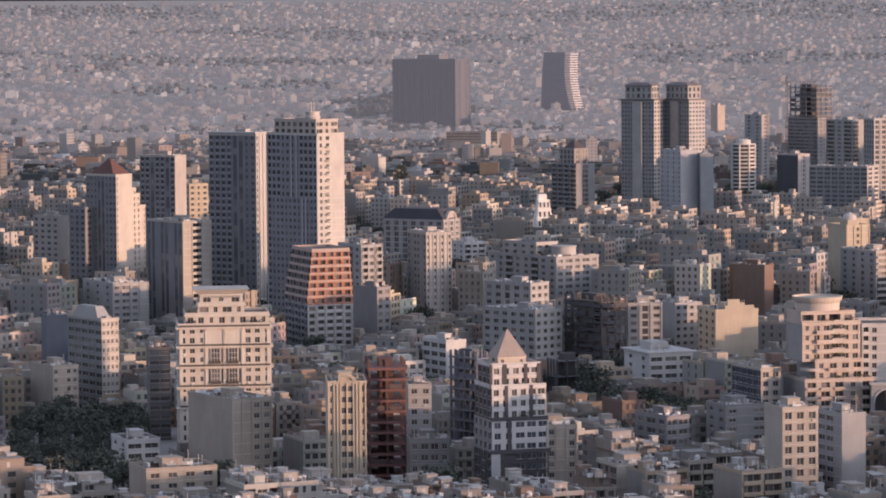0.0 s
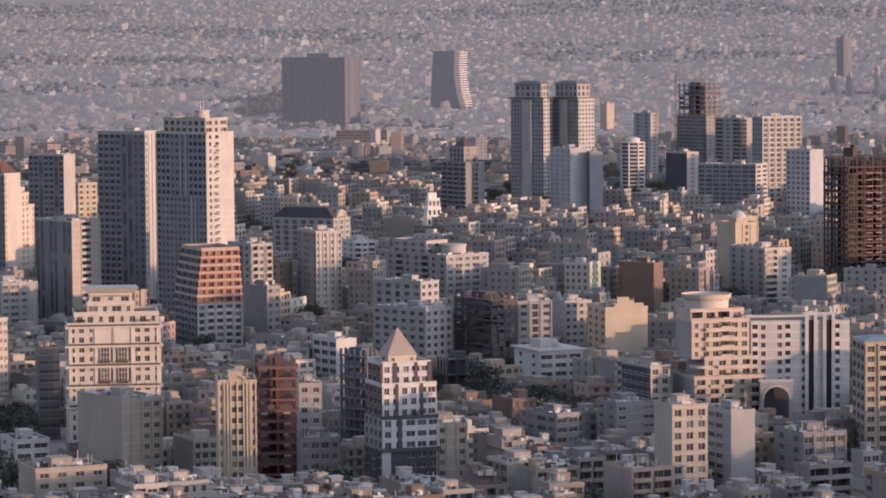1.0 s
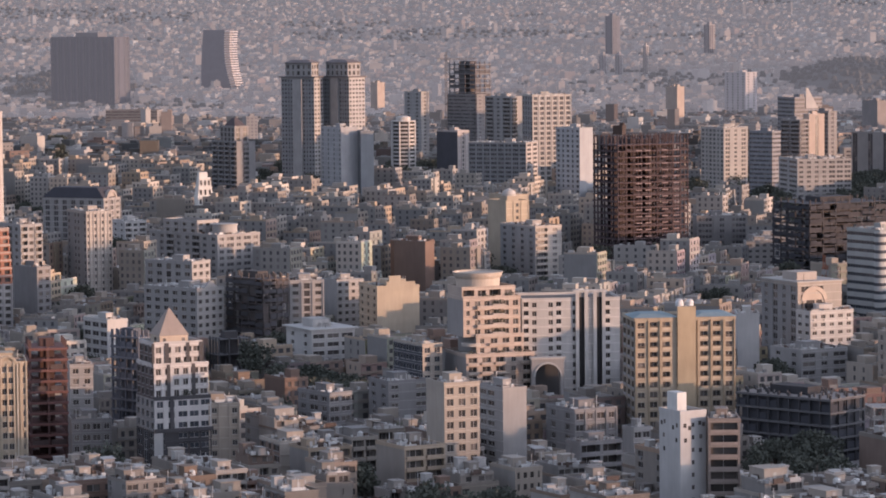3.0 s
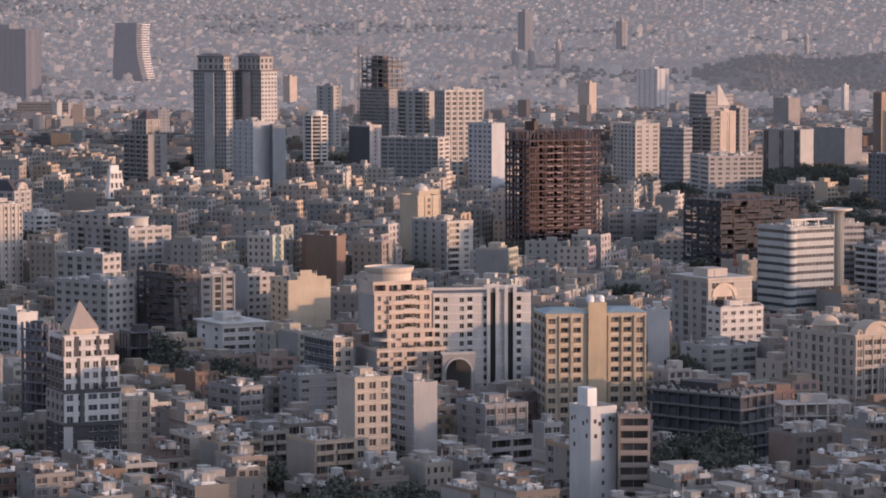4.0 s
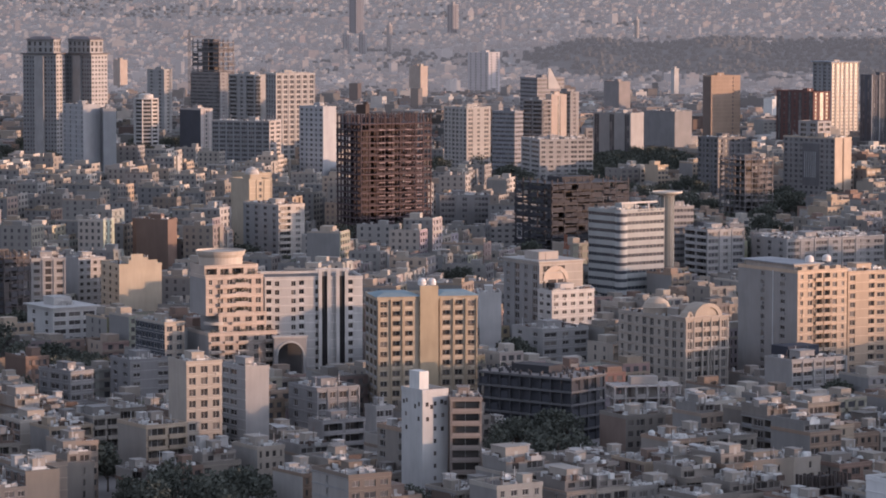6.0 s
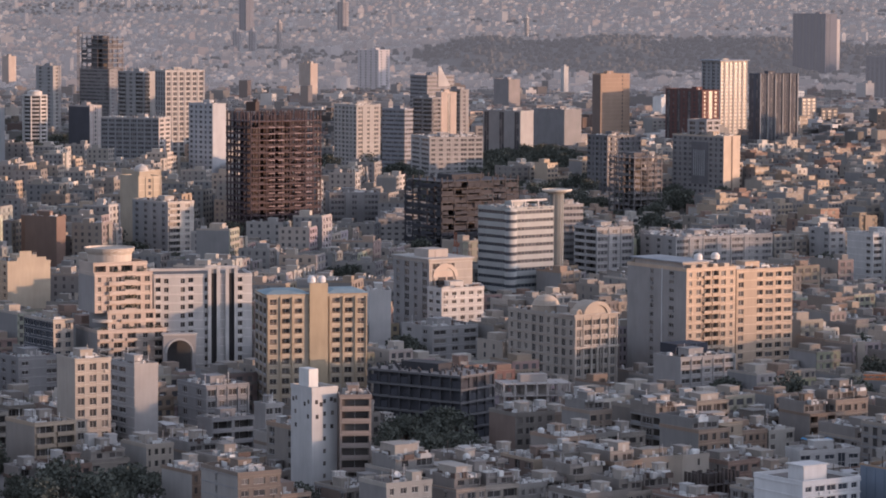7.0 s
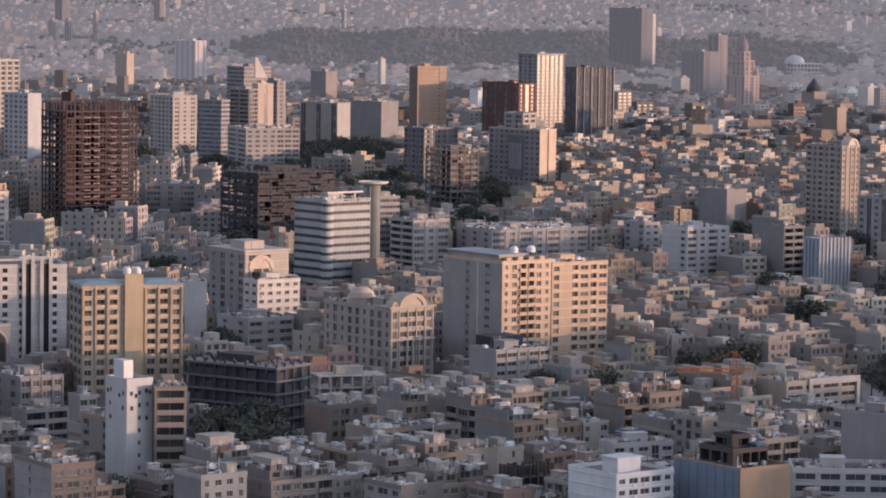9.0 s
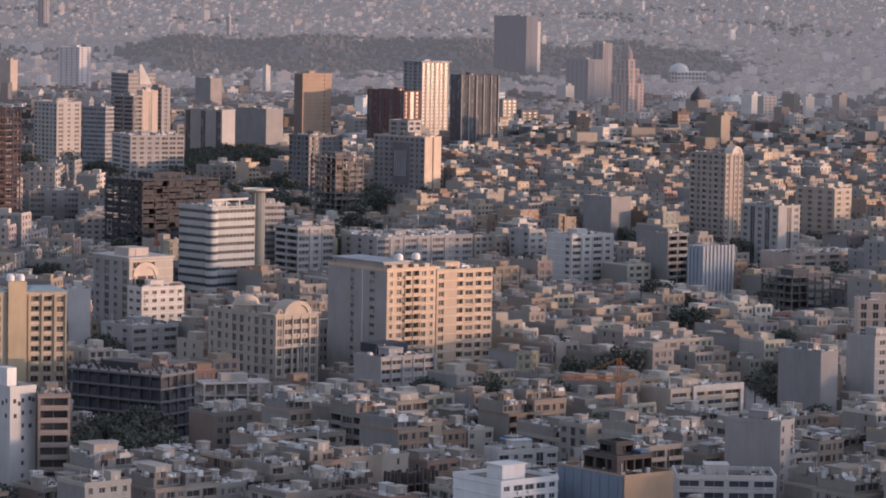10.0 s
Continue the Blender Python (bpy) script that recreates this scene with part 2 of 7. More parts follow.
    if single:
        for c, opens in kinds.items():
            for o0, o1, w0, w1, deep in opens:
                key = (round(o1 - o0, 2), round(w1 - w0, 2), glass.name)
                if key not in window_meshes:
                    sh, ww, hh = Shape(), (o1 - o0) / 2, (w1 - w0) / 2
                    e = min(0.09, ww * 0.2)
                    sh.face([(-ww, 0, -hh), (ww, 0, -hh), (ww, 0, hh), (-ww, 0, hh)], 0)
                    for x0, z0_, x1, z1_ in ((-ww, -hh, ww, -hh + e), (-ww, hh - e, ww, hh), (-ww, -hh + e, -ww + e, hh - e), (ww - e, -hh + e, ww, hh - e), (-e / 2, -hh + e, e / 2, hh - e)):
                        sh.box(x0, -0.07, z0_, x1, -0.004, z1_, 1)
                    window_meshes[key] = sh.mesh("window", [glass, FRAME])
                for s in live:
                    q = pt((o0 + o1) / 2, z0 + s * h + (w0 + w1) / 2, -deep)
                    part("window", window_meshes[key], None, root, at=q, turn=turn)
    else:
        for opens in kinds.values():
            for o0, o1, w0, w1, deep in opens:
                k = max(1, round((o1 - o0) / 1.7))
                for s in live:
                    za, zb = z0 + s * h + w0, z0 + s * h + w1
                    for j in range(k):
                        xa, xb = o0 + (o1 - o0) * j / k, o0 + (o1 - o0) * (j + 1) / k
                        e = 0.07 if k > 1 else 0.0
                        panes.face([pt(xa + e, za, -deep), pt(xb - e, za, -deep), pt(xb - e, zb, -deep), pt(xa + e, zb, -deep)], 0)
                    if k > 1:
                        panes.face([pt(o0, za, -deep - 0.05), pt(o1, za, -deep - 0.05), pt(o1, zb, -deep - 0.05), pt(o0, zb, -deep - 0.05)], 1)
    if "b" in kinds:
        for o0, o1, w0, w1, deep in kinds["b"]:
            sh = Shape()
            q = 0.1 + (o1 - o0) / 2
            sh.box(-q, -0.75, -0.12, q, -0.004, 0.10)
            sh.box(-q, -0.75, 0.10, q, -0.63, 0.98)
            sh.box(-q, -0.63, 0.10, -q + 0.1, -0.004, 0.98)
            sh.box(q - 0.1, -0.63, 0.10, q, -0.004, 0.98)
            if single:
                me = sh.mesh("balcony", [PLASTER])
                for s in live:
                    part("balcony", me, None, root, at=pt((o0 + o1) / 2, z0 + s * h), turn=turn, tint=balc or tint)
            else:
                for s in live:
                    i = len(rails.v)
                    m = (o0 + o1) / 2
                    rails.v.extend([pt(m + x, z0 + s * h + z, -y) for x, y, z in sh.v])
                    rails.f.extend([tuple(i + k for k in f) for f in sh.f])
                    rails.m.extend(sh.m)


def volume(root, x0, y0, W, D, z0, storeys, h, front, side, tint, single=False, glass=GLASS, band=None, parapet=0.9, back="", roof=True, balc=None,
           skip=(), trim=None, name="wall", flank=None):
    """One storeyed block of a building: walls, panes, floor bands, roof with parapet."""
    wall, panes, rails = Shape(), Shape(), Shape()
    # Flanks can take their own colour; on towers it paints in shade.
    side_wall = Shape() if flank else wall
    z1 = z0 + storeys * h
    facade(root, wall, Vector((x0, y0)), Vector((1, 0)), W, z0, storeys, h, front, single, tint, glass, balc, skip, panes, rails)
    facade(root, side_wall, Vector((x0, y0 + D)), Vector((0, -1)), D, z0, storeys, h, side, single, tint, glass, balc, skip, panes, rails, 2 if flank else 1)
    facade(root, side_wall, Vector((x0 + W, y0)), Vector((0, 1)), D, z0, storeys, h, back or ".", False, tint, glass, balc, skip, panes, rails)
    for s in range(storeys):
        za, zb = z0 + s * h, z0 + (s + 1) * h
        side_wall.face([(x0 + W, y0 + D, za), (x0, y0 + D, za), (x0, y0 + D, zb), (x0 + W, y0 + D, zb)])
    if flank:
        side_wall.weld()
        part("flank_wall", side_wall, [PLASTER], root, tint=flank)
    wall.weld()
    part(name, wall, [PLASTER], root, tint=tint)
    if panes.f:
        tagged(part("glazing", panes, [glass, FRAME], root), kind="stuff")
    if rails.f:
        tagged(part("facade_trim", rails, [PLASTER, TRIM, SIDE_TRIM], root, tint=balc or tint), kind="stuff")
    if band:
        sh = Shape()
        e = 0.22
        sh.box(x0 - e, y0 - e, -0.16, x0 + W + e, y0 - 0.003, 0.16)
        sh.box(x0 - e, y0 - 0.003, -0.16, x0 - 0.003, y0 + D, 0.16)
        me = sh.mesh("string_course", [PLASTER])
        for s in range(1, storeys + 1):
            part("string_course", me, None, root, at=(0, 0, z0 + s * h - 0.16), tint=band)
    if roof:
        sh = Shape()
        sh.face([(x0, y0, z1), (x0 + W, y0, z1), (x0 + W, y0 + D, z1), (x0, y0 + D, z1)], 0)
        e, t = 0.12, 0.25
        if parapet > 0:
            for a, b, c, d in ((x0 - e, y0 - e, x0 + W + e, y0 + t), (x0 - e, y0 + D - t, x0 + W + e, y0 + D + e), (x0 - e, y0 + t, x0 + t, y0 + D - t), (x0 + W - t, y0 + t, x0 + W + e, y0 + D - t)):
                sh.box(a, b, z1 - 0.25, c, d, z1 + parapet, 1)
        part("roof", sh, [ROOFING, PLASTER], root, tint=trim or tint)
    return z1


def box_part(root, name, x0, y0, z0, x1, y1, z1, tint, mat=None, label=""):
    sh = Shape()
    sh.box(x0, y0, z0, x1, y1, z1)
    return part(name, sh, [mat or PLASTER], root, label, tint)


def penthouse(root, x, y, z, w, d, h, tint):
    """Stair head on a roof with a projecting lid and a door."""
    sh = Shape()
    sh.box(x, y, z, x + w, y + d, z + h)
    sh.box(x - 0.2, y - 0.2, z + h, x + w + 0.2, y + d + 0.2, z + h + 0.2)
    sh.box(x + w * 0.4, y - 0.04, z + 0.05, x + w * 0.4 + 0.9, y - 0.003, z + 2.0, 1)
    part("stair_head", sh, [PLASTER, FRAME], root, tint=tint)


def tall_window(root, x, y, z, w, h, columns=3, rows=3):
    """A window of several storeys: glass with white bars, a slot on either side and a dark rail before it."""
    sh = Shape()
    sh.box(x - w / 2, y - 0.06, z, x + w / 2, y - 0.004, z + h, 0)
    for k in range(columns + 1):
        a = x - w / 2 + w * k / columns
        sh.box(a - 0.09, y - 0.2, z, a + 0.09, y - 0.064, z + h, 1)
    for k in range(rows + 1):
        b = z + h * k / rows
        sh.box(x - w / 2, y - 0.16, b - 0.09, x + w / 2, y - 0.068, b + 0.09, 1)
    part("tall_window", sh, [GLASS, FRAME], root)
    for a in (x - w / 2 - 0.95, x + w / 2 + 0.45):
        box_part(root, "slot_window", a, y - 0.05, z + 0.3, a + 0.5, y - 0.004, z + h, (0.06, 0.055, 0.055), GLASS)
    box_part(root, "railing", x - w / 2 - 0.3, y - 0.95, z - 0.1, x + w / 2 + 0.3, y - 0.85, z + 0.85, (0.09, 0.075, 0.07))


def dormers(root, x0, x1, y, z, n, tint):
    """Small gabled heads along a roof edge."""
    for k in range(n):
        a = x0 + (x1 - x0) * (k + 0.5) / n
        box_part(root, "roof_head", a - 1.1, y, z, a + 1.1, y + 2.4, z + 1.9, tint)


VIEWS = []     # stretches of the horizon held by tall buildings, with their distance
FOOT = []      # footprints that stay free of small houses: centre x, y, half sizes, yaw
GRID = 30.0    # the city's grid, degrees


def claim(x, y, yaw, W, D, x0=0.0, y0=0.0, key=False):
    c, s = math.cos(radians(yaw)), math.sin(radians(yaw))
    mx, my = x0 + W / 2, y0 + D / 2
    FOOT.append((x + c * mx - s * my, y + s * mx + c * my, W / 2, D / 2, radians(yaw)))
    if key:
        az = [math.atan2(x + c * a - s * e, y + s * a + c * e) for a in (x0, x0 + W) for e in (y0, y0 + D)]
        VIEWS.append((min(az), max(az), math.hypot(x, y)))


def roof_fittings(root, W, D, z, q):
    """Chimneys, coolers, low walls and pipes on a roof, too small to tell apart."""
    sh = Shape()
    for k in range(int(16 + W * D * 0.08)):
        a, c = q.uniform(0.6, max(0.8, W - 2.2)), q.uniform(0.6, max(0.8, D - 2.2))
        kind = q.random()
        if kind < 0.5:
            w, d, h = q.uniform(0.5, 1.5), q.uniform(0.5, 1.5), q.uniform(0.5, 1.5)
        elif kind < 0.75:
            w, d, h = q.uniform(1.5, 4.0), 0.25, q.uniform(0.6, 1.4)
        elif kind < 0.9:
            w, d, h = 0.25, q.uniform(1.5, 4.0), q.uniform(0.6, 1.4)
        else:
            w, d, h = 0.12, 0.12, q.uniform(2.0, 4.5)
        sh.box(a, c, z, min(a + w, W - 0.3), min(c + d, D - 0.3), z + h, q.choice((0, 0, 1, 2, 3, 3)))
    tagged(part("roof_fitting", sh, [PLASTER, FRAME, RUST, WHITEWASH], root, tint=q.choice(((0.46, 0.43, 0.40), (0.30, 0.27, 0.25), (0.55, 0.53, 0.51)))), kind="stuff")


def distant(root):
    """Hands a far building over to materials whose glow paints in the haze."""
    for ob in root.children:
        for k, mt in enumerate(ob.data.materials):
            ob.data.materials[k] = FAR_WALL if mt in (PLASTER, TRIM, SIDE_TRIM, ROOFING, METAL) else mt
            if mt in (GLASS, MIRROR_GLASS, HAZED_GLASS):
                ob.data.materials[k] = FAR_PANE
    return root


def block(x, y, W, D, H, front, side, tint, label, yaw=GRID, h=3.1, single=False, category="apartment building", name="apartment_building", top=True, z=0.0, piers=None, **kw):
    """An apartment or office block with its near corner at x, y: a front of W, a flank of D and a height of H metres."""
    n = max(1, round(H / h))
    h = H / n
    root = thing(name, x, y, yaw, label, category, z=z)
    claim(x, y, yaw, W, D, key=True)
    # Beyond 1500 m the panes take the colour with haze painted in.
    if math.hypot(x, y) > 1500 and "glass" not in kw:
        kw["glass"] = HAZED_GLASS
    z = volume(root, 0, 0, W, D, 0, n, h, front, side, tint, single=single, **kw)
    if top:
        penthouse(root, W * 0.3, D * 0.3, z, min(6, W * 0.35), min(6, D * 0.4), 2.7, tint)
    q = random.Random(round(x * 7 + y))
    if top and math.hypot(x, y) < 2600:
        roof_fittings(root, W, D, z, q)
    if piers is None:
        piers = len(set(front)) > 1 and q.random() < 0.5
    if piers and W > 9:
        sh = Shape()
        sh.box(-0.22, -0.35, 0, 0.22, -0.004, z + 0.4)
        me = sh.mesh("pier", [PLASTER])
        for k in range(len(front) + 1):
            part("pier", me, None, root, at=(min(W - 0.22, max(0.22, W * k / len(front))), 0, 0), tint=tuple(min(0.8, e * 1.08) for e in tint))
    return root, z

CLUTTER = []   # roof fittings: x, y, z, kind


# ---- parts that give single buildings their look ----
def frame_block(x, y, W, D, H, label, yaw=GRID, h=3.2, bays=6, deep=4, tint=(0.2, 0.12, 0.09), slab=(0.3, 0.27, 0.25), infill=0.0, stubs=2.0, curtain=None, z=0.0, claimed=True, edge=0.3):
    """A building shell under construction: columns, floor slabs, edge beams, starter bars on top."""
    n = max(1, round(H / h))
    h = H / n
    root = thing("unfinished_building", x, y, yaw, label, "construction site", z=z)
    if claimed:
        claim(x, y, yaw, W, D, key=True)
    post = Shape()
    post.box(-0.3, -0.3, 0, 0.3, 0.3, H + stubs)
    me = post.mesh("column", [PLASTER])
    for i in range(bays + 1):
        for j in range(deep + 1):
            if i in (0, bays) or j in (0, deep) or (i + j) % 2 == 0:
                part("column", me, None, root, at=(0.31 + (W - 0.62) * i / bays, 0.31 + (D - 0.62) * j / deep, 0), tint=tint)
    fl = Shape()
    fl.box(-0.25, -0.25, -edge, W + 0.25, D + 0.25, 0)
    me = fl.mesh("floor_slab", [PLASTER])
    for s in range(1, n + 1):
        part("floor_slab", me, None, root, at=(0, 0, s * h), tint=slab)
    # Core darker than the columns, painting in the shade between open floors.
    core = Shape()
    core.box(W * 0.3, D * 0.35, 0, W * 0.7, D * 0.75, H + 2.5)
    part("core", core, [PLASTER], root, tint=tuple(e * 0.8 for e in tint))
    if infill > 0:
        q = random.Random(round(x))
        wl = Shape()
        for s in range(n):
            for i in range(bays):
                if q.random() < 0.5:
                    wl.box(W * i / bays + 0.7, 0.35, s * h + 0.02, W * (i + 1) / bays - 0.3, 0.55, s * h + h * infill)
            for j in range(deep):
                if q.random() < 0.5:
                    wl.box(0.35, D * j / deep + 0.7, s * h + 0.02, 0.55, D * (j + 1) / deep - 0.3, s * h + h * infill)
        tagged(part("infill_wall", wl, [PLASTER], root, tint=curtain or tint), kind="stuff")
    return root, H


def hang_nets(root, floors, h, W, D, bays, deep, tint, seed):
    """Strips of safety netting hung storey by storey, some torn short or missing."""
    q = random.Random(seed)
    sh = Shape()
    for s in range(floors):
        for n, span, front in ((bays, W, True), (deep, D, False)):
            for i in range(n):
                if q.random() < 0.3:
                    continue
                a, b = span * i / n + 0.15, span * (i + 1) / n - 0.15
                z0, z1 = s * h + 0.35 + q.uniform(0, 0.8), s * h + h - q.uniform(0.4, 1.3)
                if front:
                    sh.box(a, -0.5, z0, b, -0.4, z1)
                else:
                    sh.box(-0.5, a, z0, -0.4, b, z1)
    tagged(part("safety_net", sh, [PLASTER], root, tint=tint), kind="stuff")


def pyramid(root, x0, y0, w, d, z, h, tint, over=0.3, ridge=0.0):
    """A hipped or pointed roof."""
    sh = Shape()
    a = [(x0 - over, y0 - over, z), (x0 + w + over, y0 - over, z), (x0 + w + over, y0 + d + over, z), (x0 - over, y0 + d + over, z)]
    cx, cy = x0 + w / 2, y0 + d / 2
    b = [(cx - w * ridge / 2, cy - d * ridge / 2, z + h), (cx + w * ridge / 2, cy - d * ridge / 2, z + h), (cx + w * ridge / 2, cy + d * ridge / 2, z + h), (cx - w * ridge / 2, cy + d * ridge / 2, z + h)]
    for k in range(4):
        j = (k + 1) % 4
        sh.face([a[k], a[j], b[j], b[k]] if ridge > 0 else [a[k], a[j], (cx, cy, z + h)])
    if ridge > 0:
        sh.face(b)
    sh.face([a[3], a[2], a[1], a[0]])
    sh.weld()
    part("pitched_roof", sh, [PLASTER], root, tint=tint)


def drum(root, cx, cy, z, profile, tint, name="drum", sides=32, mat=None, label=""):
    sh = Shape()
    sh.ring([(r, z + dz) for r, dz in profile], sides=sides, cx=cx, cy=cy)
    return part(name, sh, [mat or PLASTER], root, label, tint)


def slab_part(root, x0, y0, x1, y1, z0, z1, tint, name="cornice"):
    return box_part(root, name, x0, y0, z0, x1, y1, z1, tint)


def arch_gable(root, x0, x1, y, z, rise, thick, tint):
    """A round gable standing on a front wall, with a deep round panel in it."""
    sh = Shape()
    cx, r = (x0 + x1) / 2, (x1 - x0) / 2
    arc = [(cx + r * math.cos(math.pi * k / 14), z + rise * math.sin(math.pi * k / 14)) for k in range(15)]
    inn = [(cx + r * 0.72 * math.cos(math.pi * k / 14), z + rise * 0.72 * math.sin(math.pi * k / 14)) for k in range(15)]
    for k in range(14):
        (ax, az), (bx, bz), (cx2, cz), (dx, dz) = arc[k], arc[k + 1], inn[k + 1], inn[k]
        sh.face([(ax, y, az), (bx, y, bz), (cx2, y, cz), (dx, y, dz)][::-1])
        sh.face([(ax, y, az), (ax, y + thick, az), (bx, y + thick, bz), (bx, y, bz)][::-1])
        sh.face([(dx, y, dz), (cx2, y, cz), (cx2, y + 0.5, cz), (dx, y + 0.5, dz)][::-1])
        sh.face([(dx, y + 0.5, dz), (cx2, y + 0.5, cz), (cx, y + 0.5, z)][::-1])
    sh.face([(ax_, y + thick, az_) for ax_, az_ in arc][::-1])
    sh.weld()
    part("arched_gable", sh, [PLASTER], root, tint=tint)


def pediment(root, x0, x1, y, z, rise, tint):
    sh = Shape()
    cx = (x0 + x1) / 2
    a, b, c = (x0, z), (x1, z), (cx, z + rise)
    f = [(p, y, q) for p, q in (a, b, c)]
    g = [(p, y + 1.2, q) for p, q in (a, b, c)]
    sh.face(f)
    sh.face(g[::-1])
    for k in range(3):
        j = (k + 1) % 3
        sh.face([f[j], f[k], g[k], g[j]])
    sh.weld()
    part("pediment", sh, [PLASTER], root, tint=tint)


def tapered_tower(x, y, w, H, label, yaw=GRID, tint=(0.75, 0.72, 0.68), z=0.0):
    """A white tower that narrows in steps, with slanting window lines and a lantern."""
    root = thing("tapered_tower", x, y, yaw, label, "tower", z=z)
    claim(x, y, yaw, w, w, -w / 2, -w / 2)
    steps = 7
    for k in range(steps):
        a, b = w / 2 * (1 - 0.085 * k), w / 2 * (1 - 0.085 * (k + 0.8))
        z0, z1 = H * k / steps, H * (k + 1) / steps
        sh = Shape()
        sh.ring([(a * 1.41, z0), (b * 1.41, z1 - 0.5), (b * 1.41 + 0.5, z1 - 0.5), (b * 1.41 + 0.5, z1)], sides=4, start=45)
        part("stage", sh, [PLASTER], root, tint=tint)
        for j in range(3):
            g = Shape()
            xx = -a * 0.6 + a * 0.6 * j
            g.box(xx - 0.5, -a - 0.02, z0 + 1.0, xx + 0.5, -a + 0.5, z1 - 1.5)
            part("window", g, [GLASS], root)
    box_part(root, "lantern", -w * 0.2, -w * 0.15, H, w * 0.12, w * 0.15, H + 3.2, tint)
    return root


def tower_crane(x, y, H, jib, turn, tint, label, z=0.0):
    """A lattice tower crane with mast, jib, counter-jib, cab and ties."""
    root = thing("tower_crane", x, y, turn, label, "crane", z=z)

    def lattice(name, a, b, w, n):
        sh = Shape()
        a, b = Vector(a), Vector(b)
        d = (b - a) / n
        side = Vector((0, w / 2, 0))
        up = Vector((w / 2, 0, 0)) if abs(d.z) > abs(d.x) else Vector((0, 0, w / 2))
        cs = [side + up, side - up, -side - up, up - side]
        for c in cs:
            sh.beam(a + c, b + c, 0.22)
        for k in range(n):
            for i in range(4):
                sh.beam(a + d * k + cs[i], a + d * (k + 1) + cs[(i + 1) % 4], 0.12)
        part(name, sh, [PLASTER], root, tint=tint)

    lattice("mast", (0, 0, 0), (0, 0, H), 1.6, int(H / 2.2))
    lattice("jib", (1, 0, H + 1), (jib, 0, H + 1), 1.2, int(jib / 2))
    lattice("counter_jib", (-1, 0, H + 1), (-jib * 0.3, 0, H + 1), 1.2, 6)
    lattice("tower_head", (0, 0, H), (0, 0, H + 7), 1.0, 4)
    box_part(root, "counterweight", -jib * 0.3, -0.8, H - 1.2, -jib * 0.3 + 2.5, 0.8, H + 0.9, (0.35, 0.34, 0.33))
    box_part(root, "cab", 0.9, -1.6, H - 1.8, 2.4, -0.2, H + 0.2, (0.5, 0.5, 0.5))
    for xx in (jib * 0.7, -jib * 0.28):
        sh = Shape()
        sh.beam((0, 0, H + 7), (xx, 0, H + 1.6), 0.14)
        part("tie_rod", sh, [PLASTER], root, tint=tint)
    return root


def park(az, r0, r1, half, n, seed=1):
    """Reserves a stretch of trees between two distances, about one bearing; they are planted with the others."""
    q = random.Random(seed)
    mid = (r0 + r1) / 2
    claim(mid * math.sin(radians(az)), mid * math.cos(radians(az)), -az, 2 * half, r1 - r0, -half, (r0 - r1) / 2)
    for k in range(n):
        a, r = q.uniform(-half, half), q.uniform(r0, r1)
        b = radians(az) + a / r
        PARK_TREES.append((r * math.sin(b), r * math.cos(b)))


PARK_TREES = []


def hedge(root, x, y, z, w):
    """A planted trough on a terrace: box and a loose row of leaf sprays."""
    sh = Shape()
    sh.box(x - w / 2, y, z, x + w / 2, y + 0.7, z + 0.5)
    part("planter", sh, [PLASTER], root, tint=(0.5, 0.44, 0.4))
    q = random.Random(round(x * 10 + z))
    lf = Shape()
    for k in range(90):
        p = Vector((x + q.uniform(-w / 2, w / 2), y + q.uniform(0, 0.7), z + 0.5 + q.random() ** 2 * 1.4))
        a = Vector((q.gauss(0, 1), q.gauss(0, 1), q.gauss(0, 1))).normalized() * 0.28
        b = a.cross(Vector((q.gauss(0, 1), q.gauss(0, 1), q.gauss(0, 1)))).normalized() * 0.22
        lf.face([tuple(p - a), tuple(p + b), tuple(p + a), tuple(p - b)])
    tagged(part("foliage", lf, [LEAF], root), kind="stuff")


def helipad_tower(x, y, H):
    """A slim round stair tower with a wide landing disc."""
    root = thing("helipad_tower", x, y, 0, "slim glazed stair tower with a round white landing disc", "tower")
    claim(x, y, 0, 8, 8, -4, -4)
    drum(root, 0, 0, 0, [(3.0, 0), (3.0, H)], (0.2, 0.21, 0.2), "shaft", 20)
    for k in range(6):
        a = math.pi * k / 3
        box_part(root, "mullion", 3.0 * math.cos(a) - 0.15, 3.0 * math.sin(a) - 0.15, 0, 3.0 * math.cos(a) + 0.15, 3.0 * math.sin(a) + 0.15, H, (0.5, 0.48, 0.45))
    drum(root, 0, 0, H, [(3.2, 0), (6.4, 1.0), (6.6, 1.2), (6.6, 1.8), (6.3, 1.8), (6.2, 1.5)], (0.66, 0.6, 0.52), "landing_disc", 32)
    return root


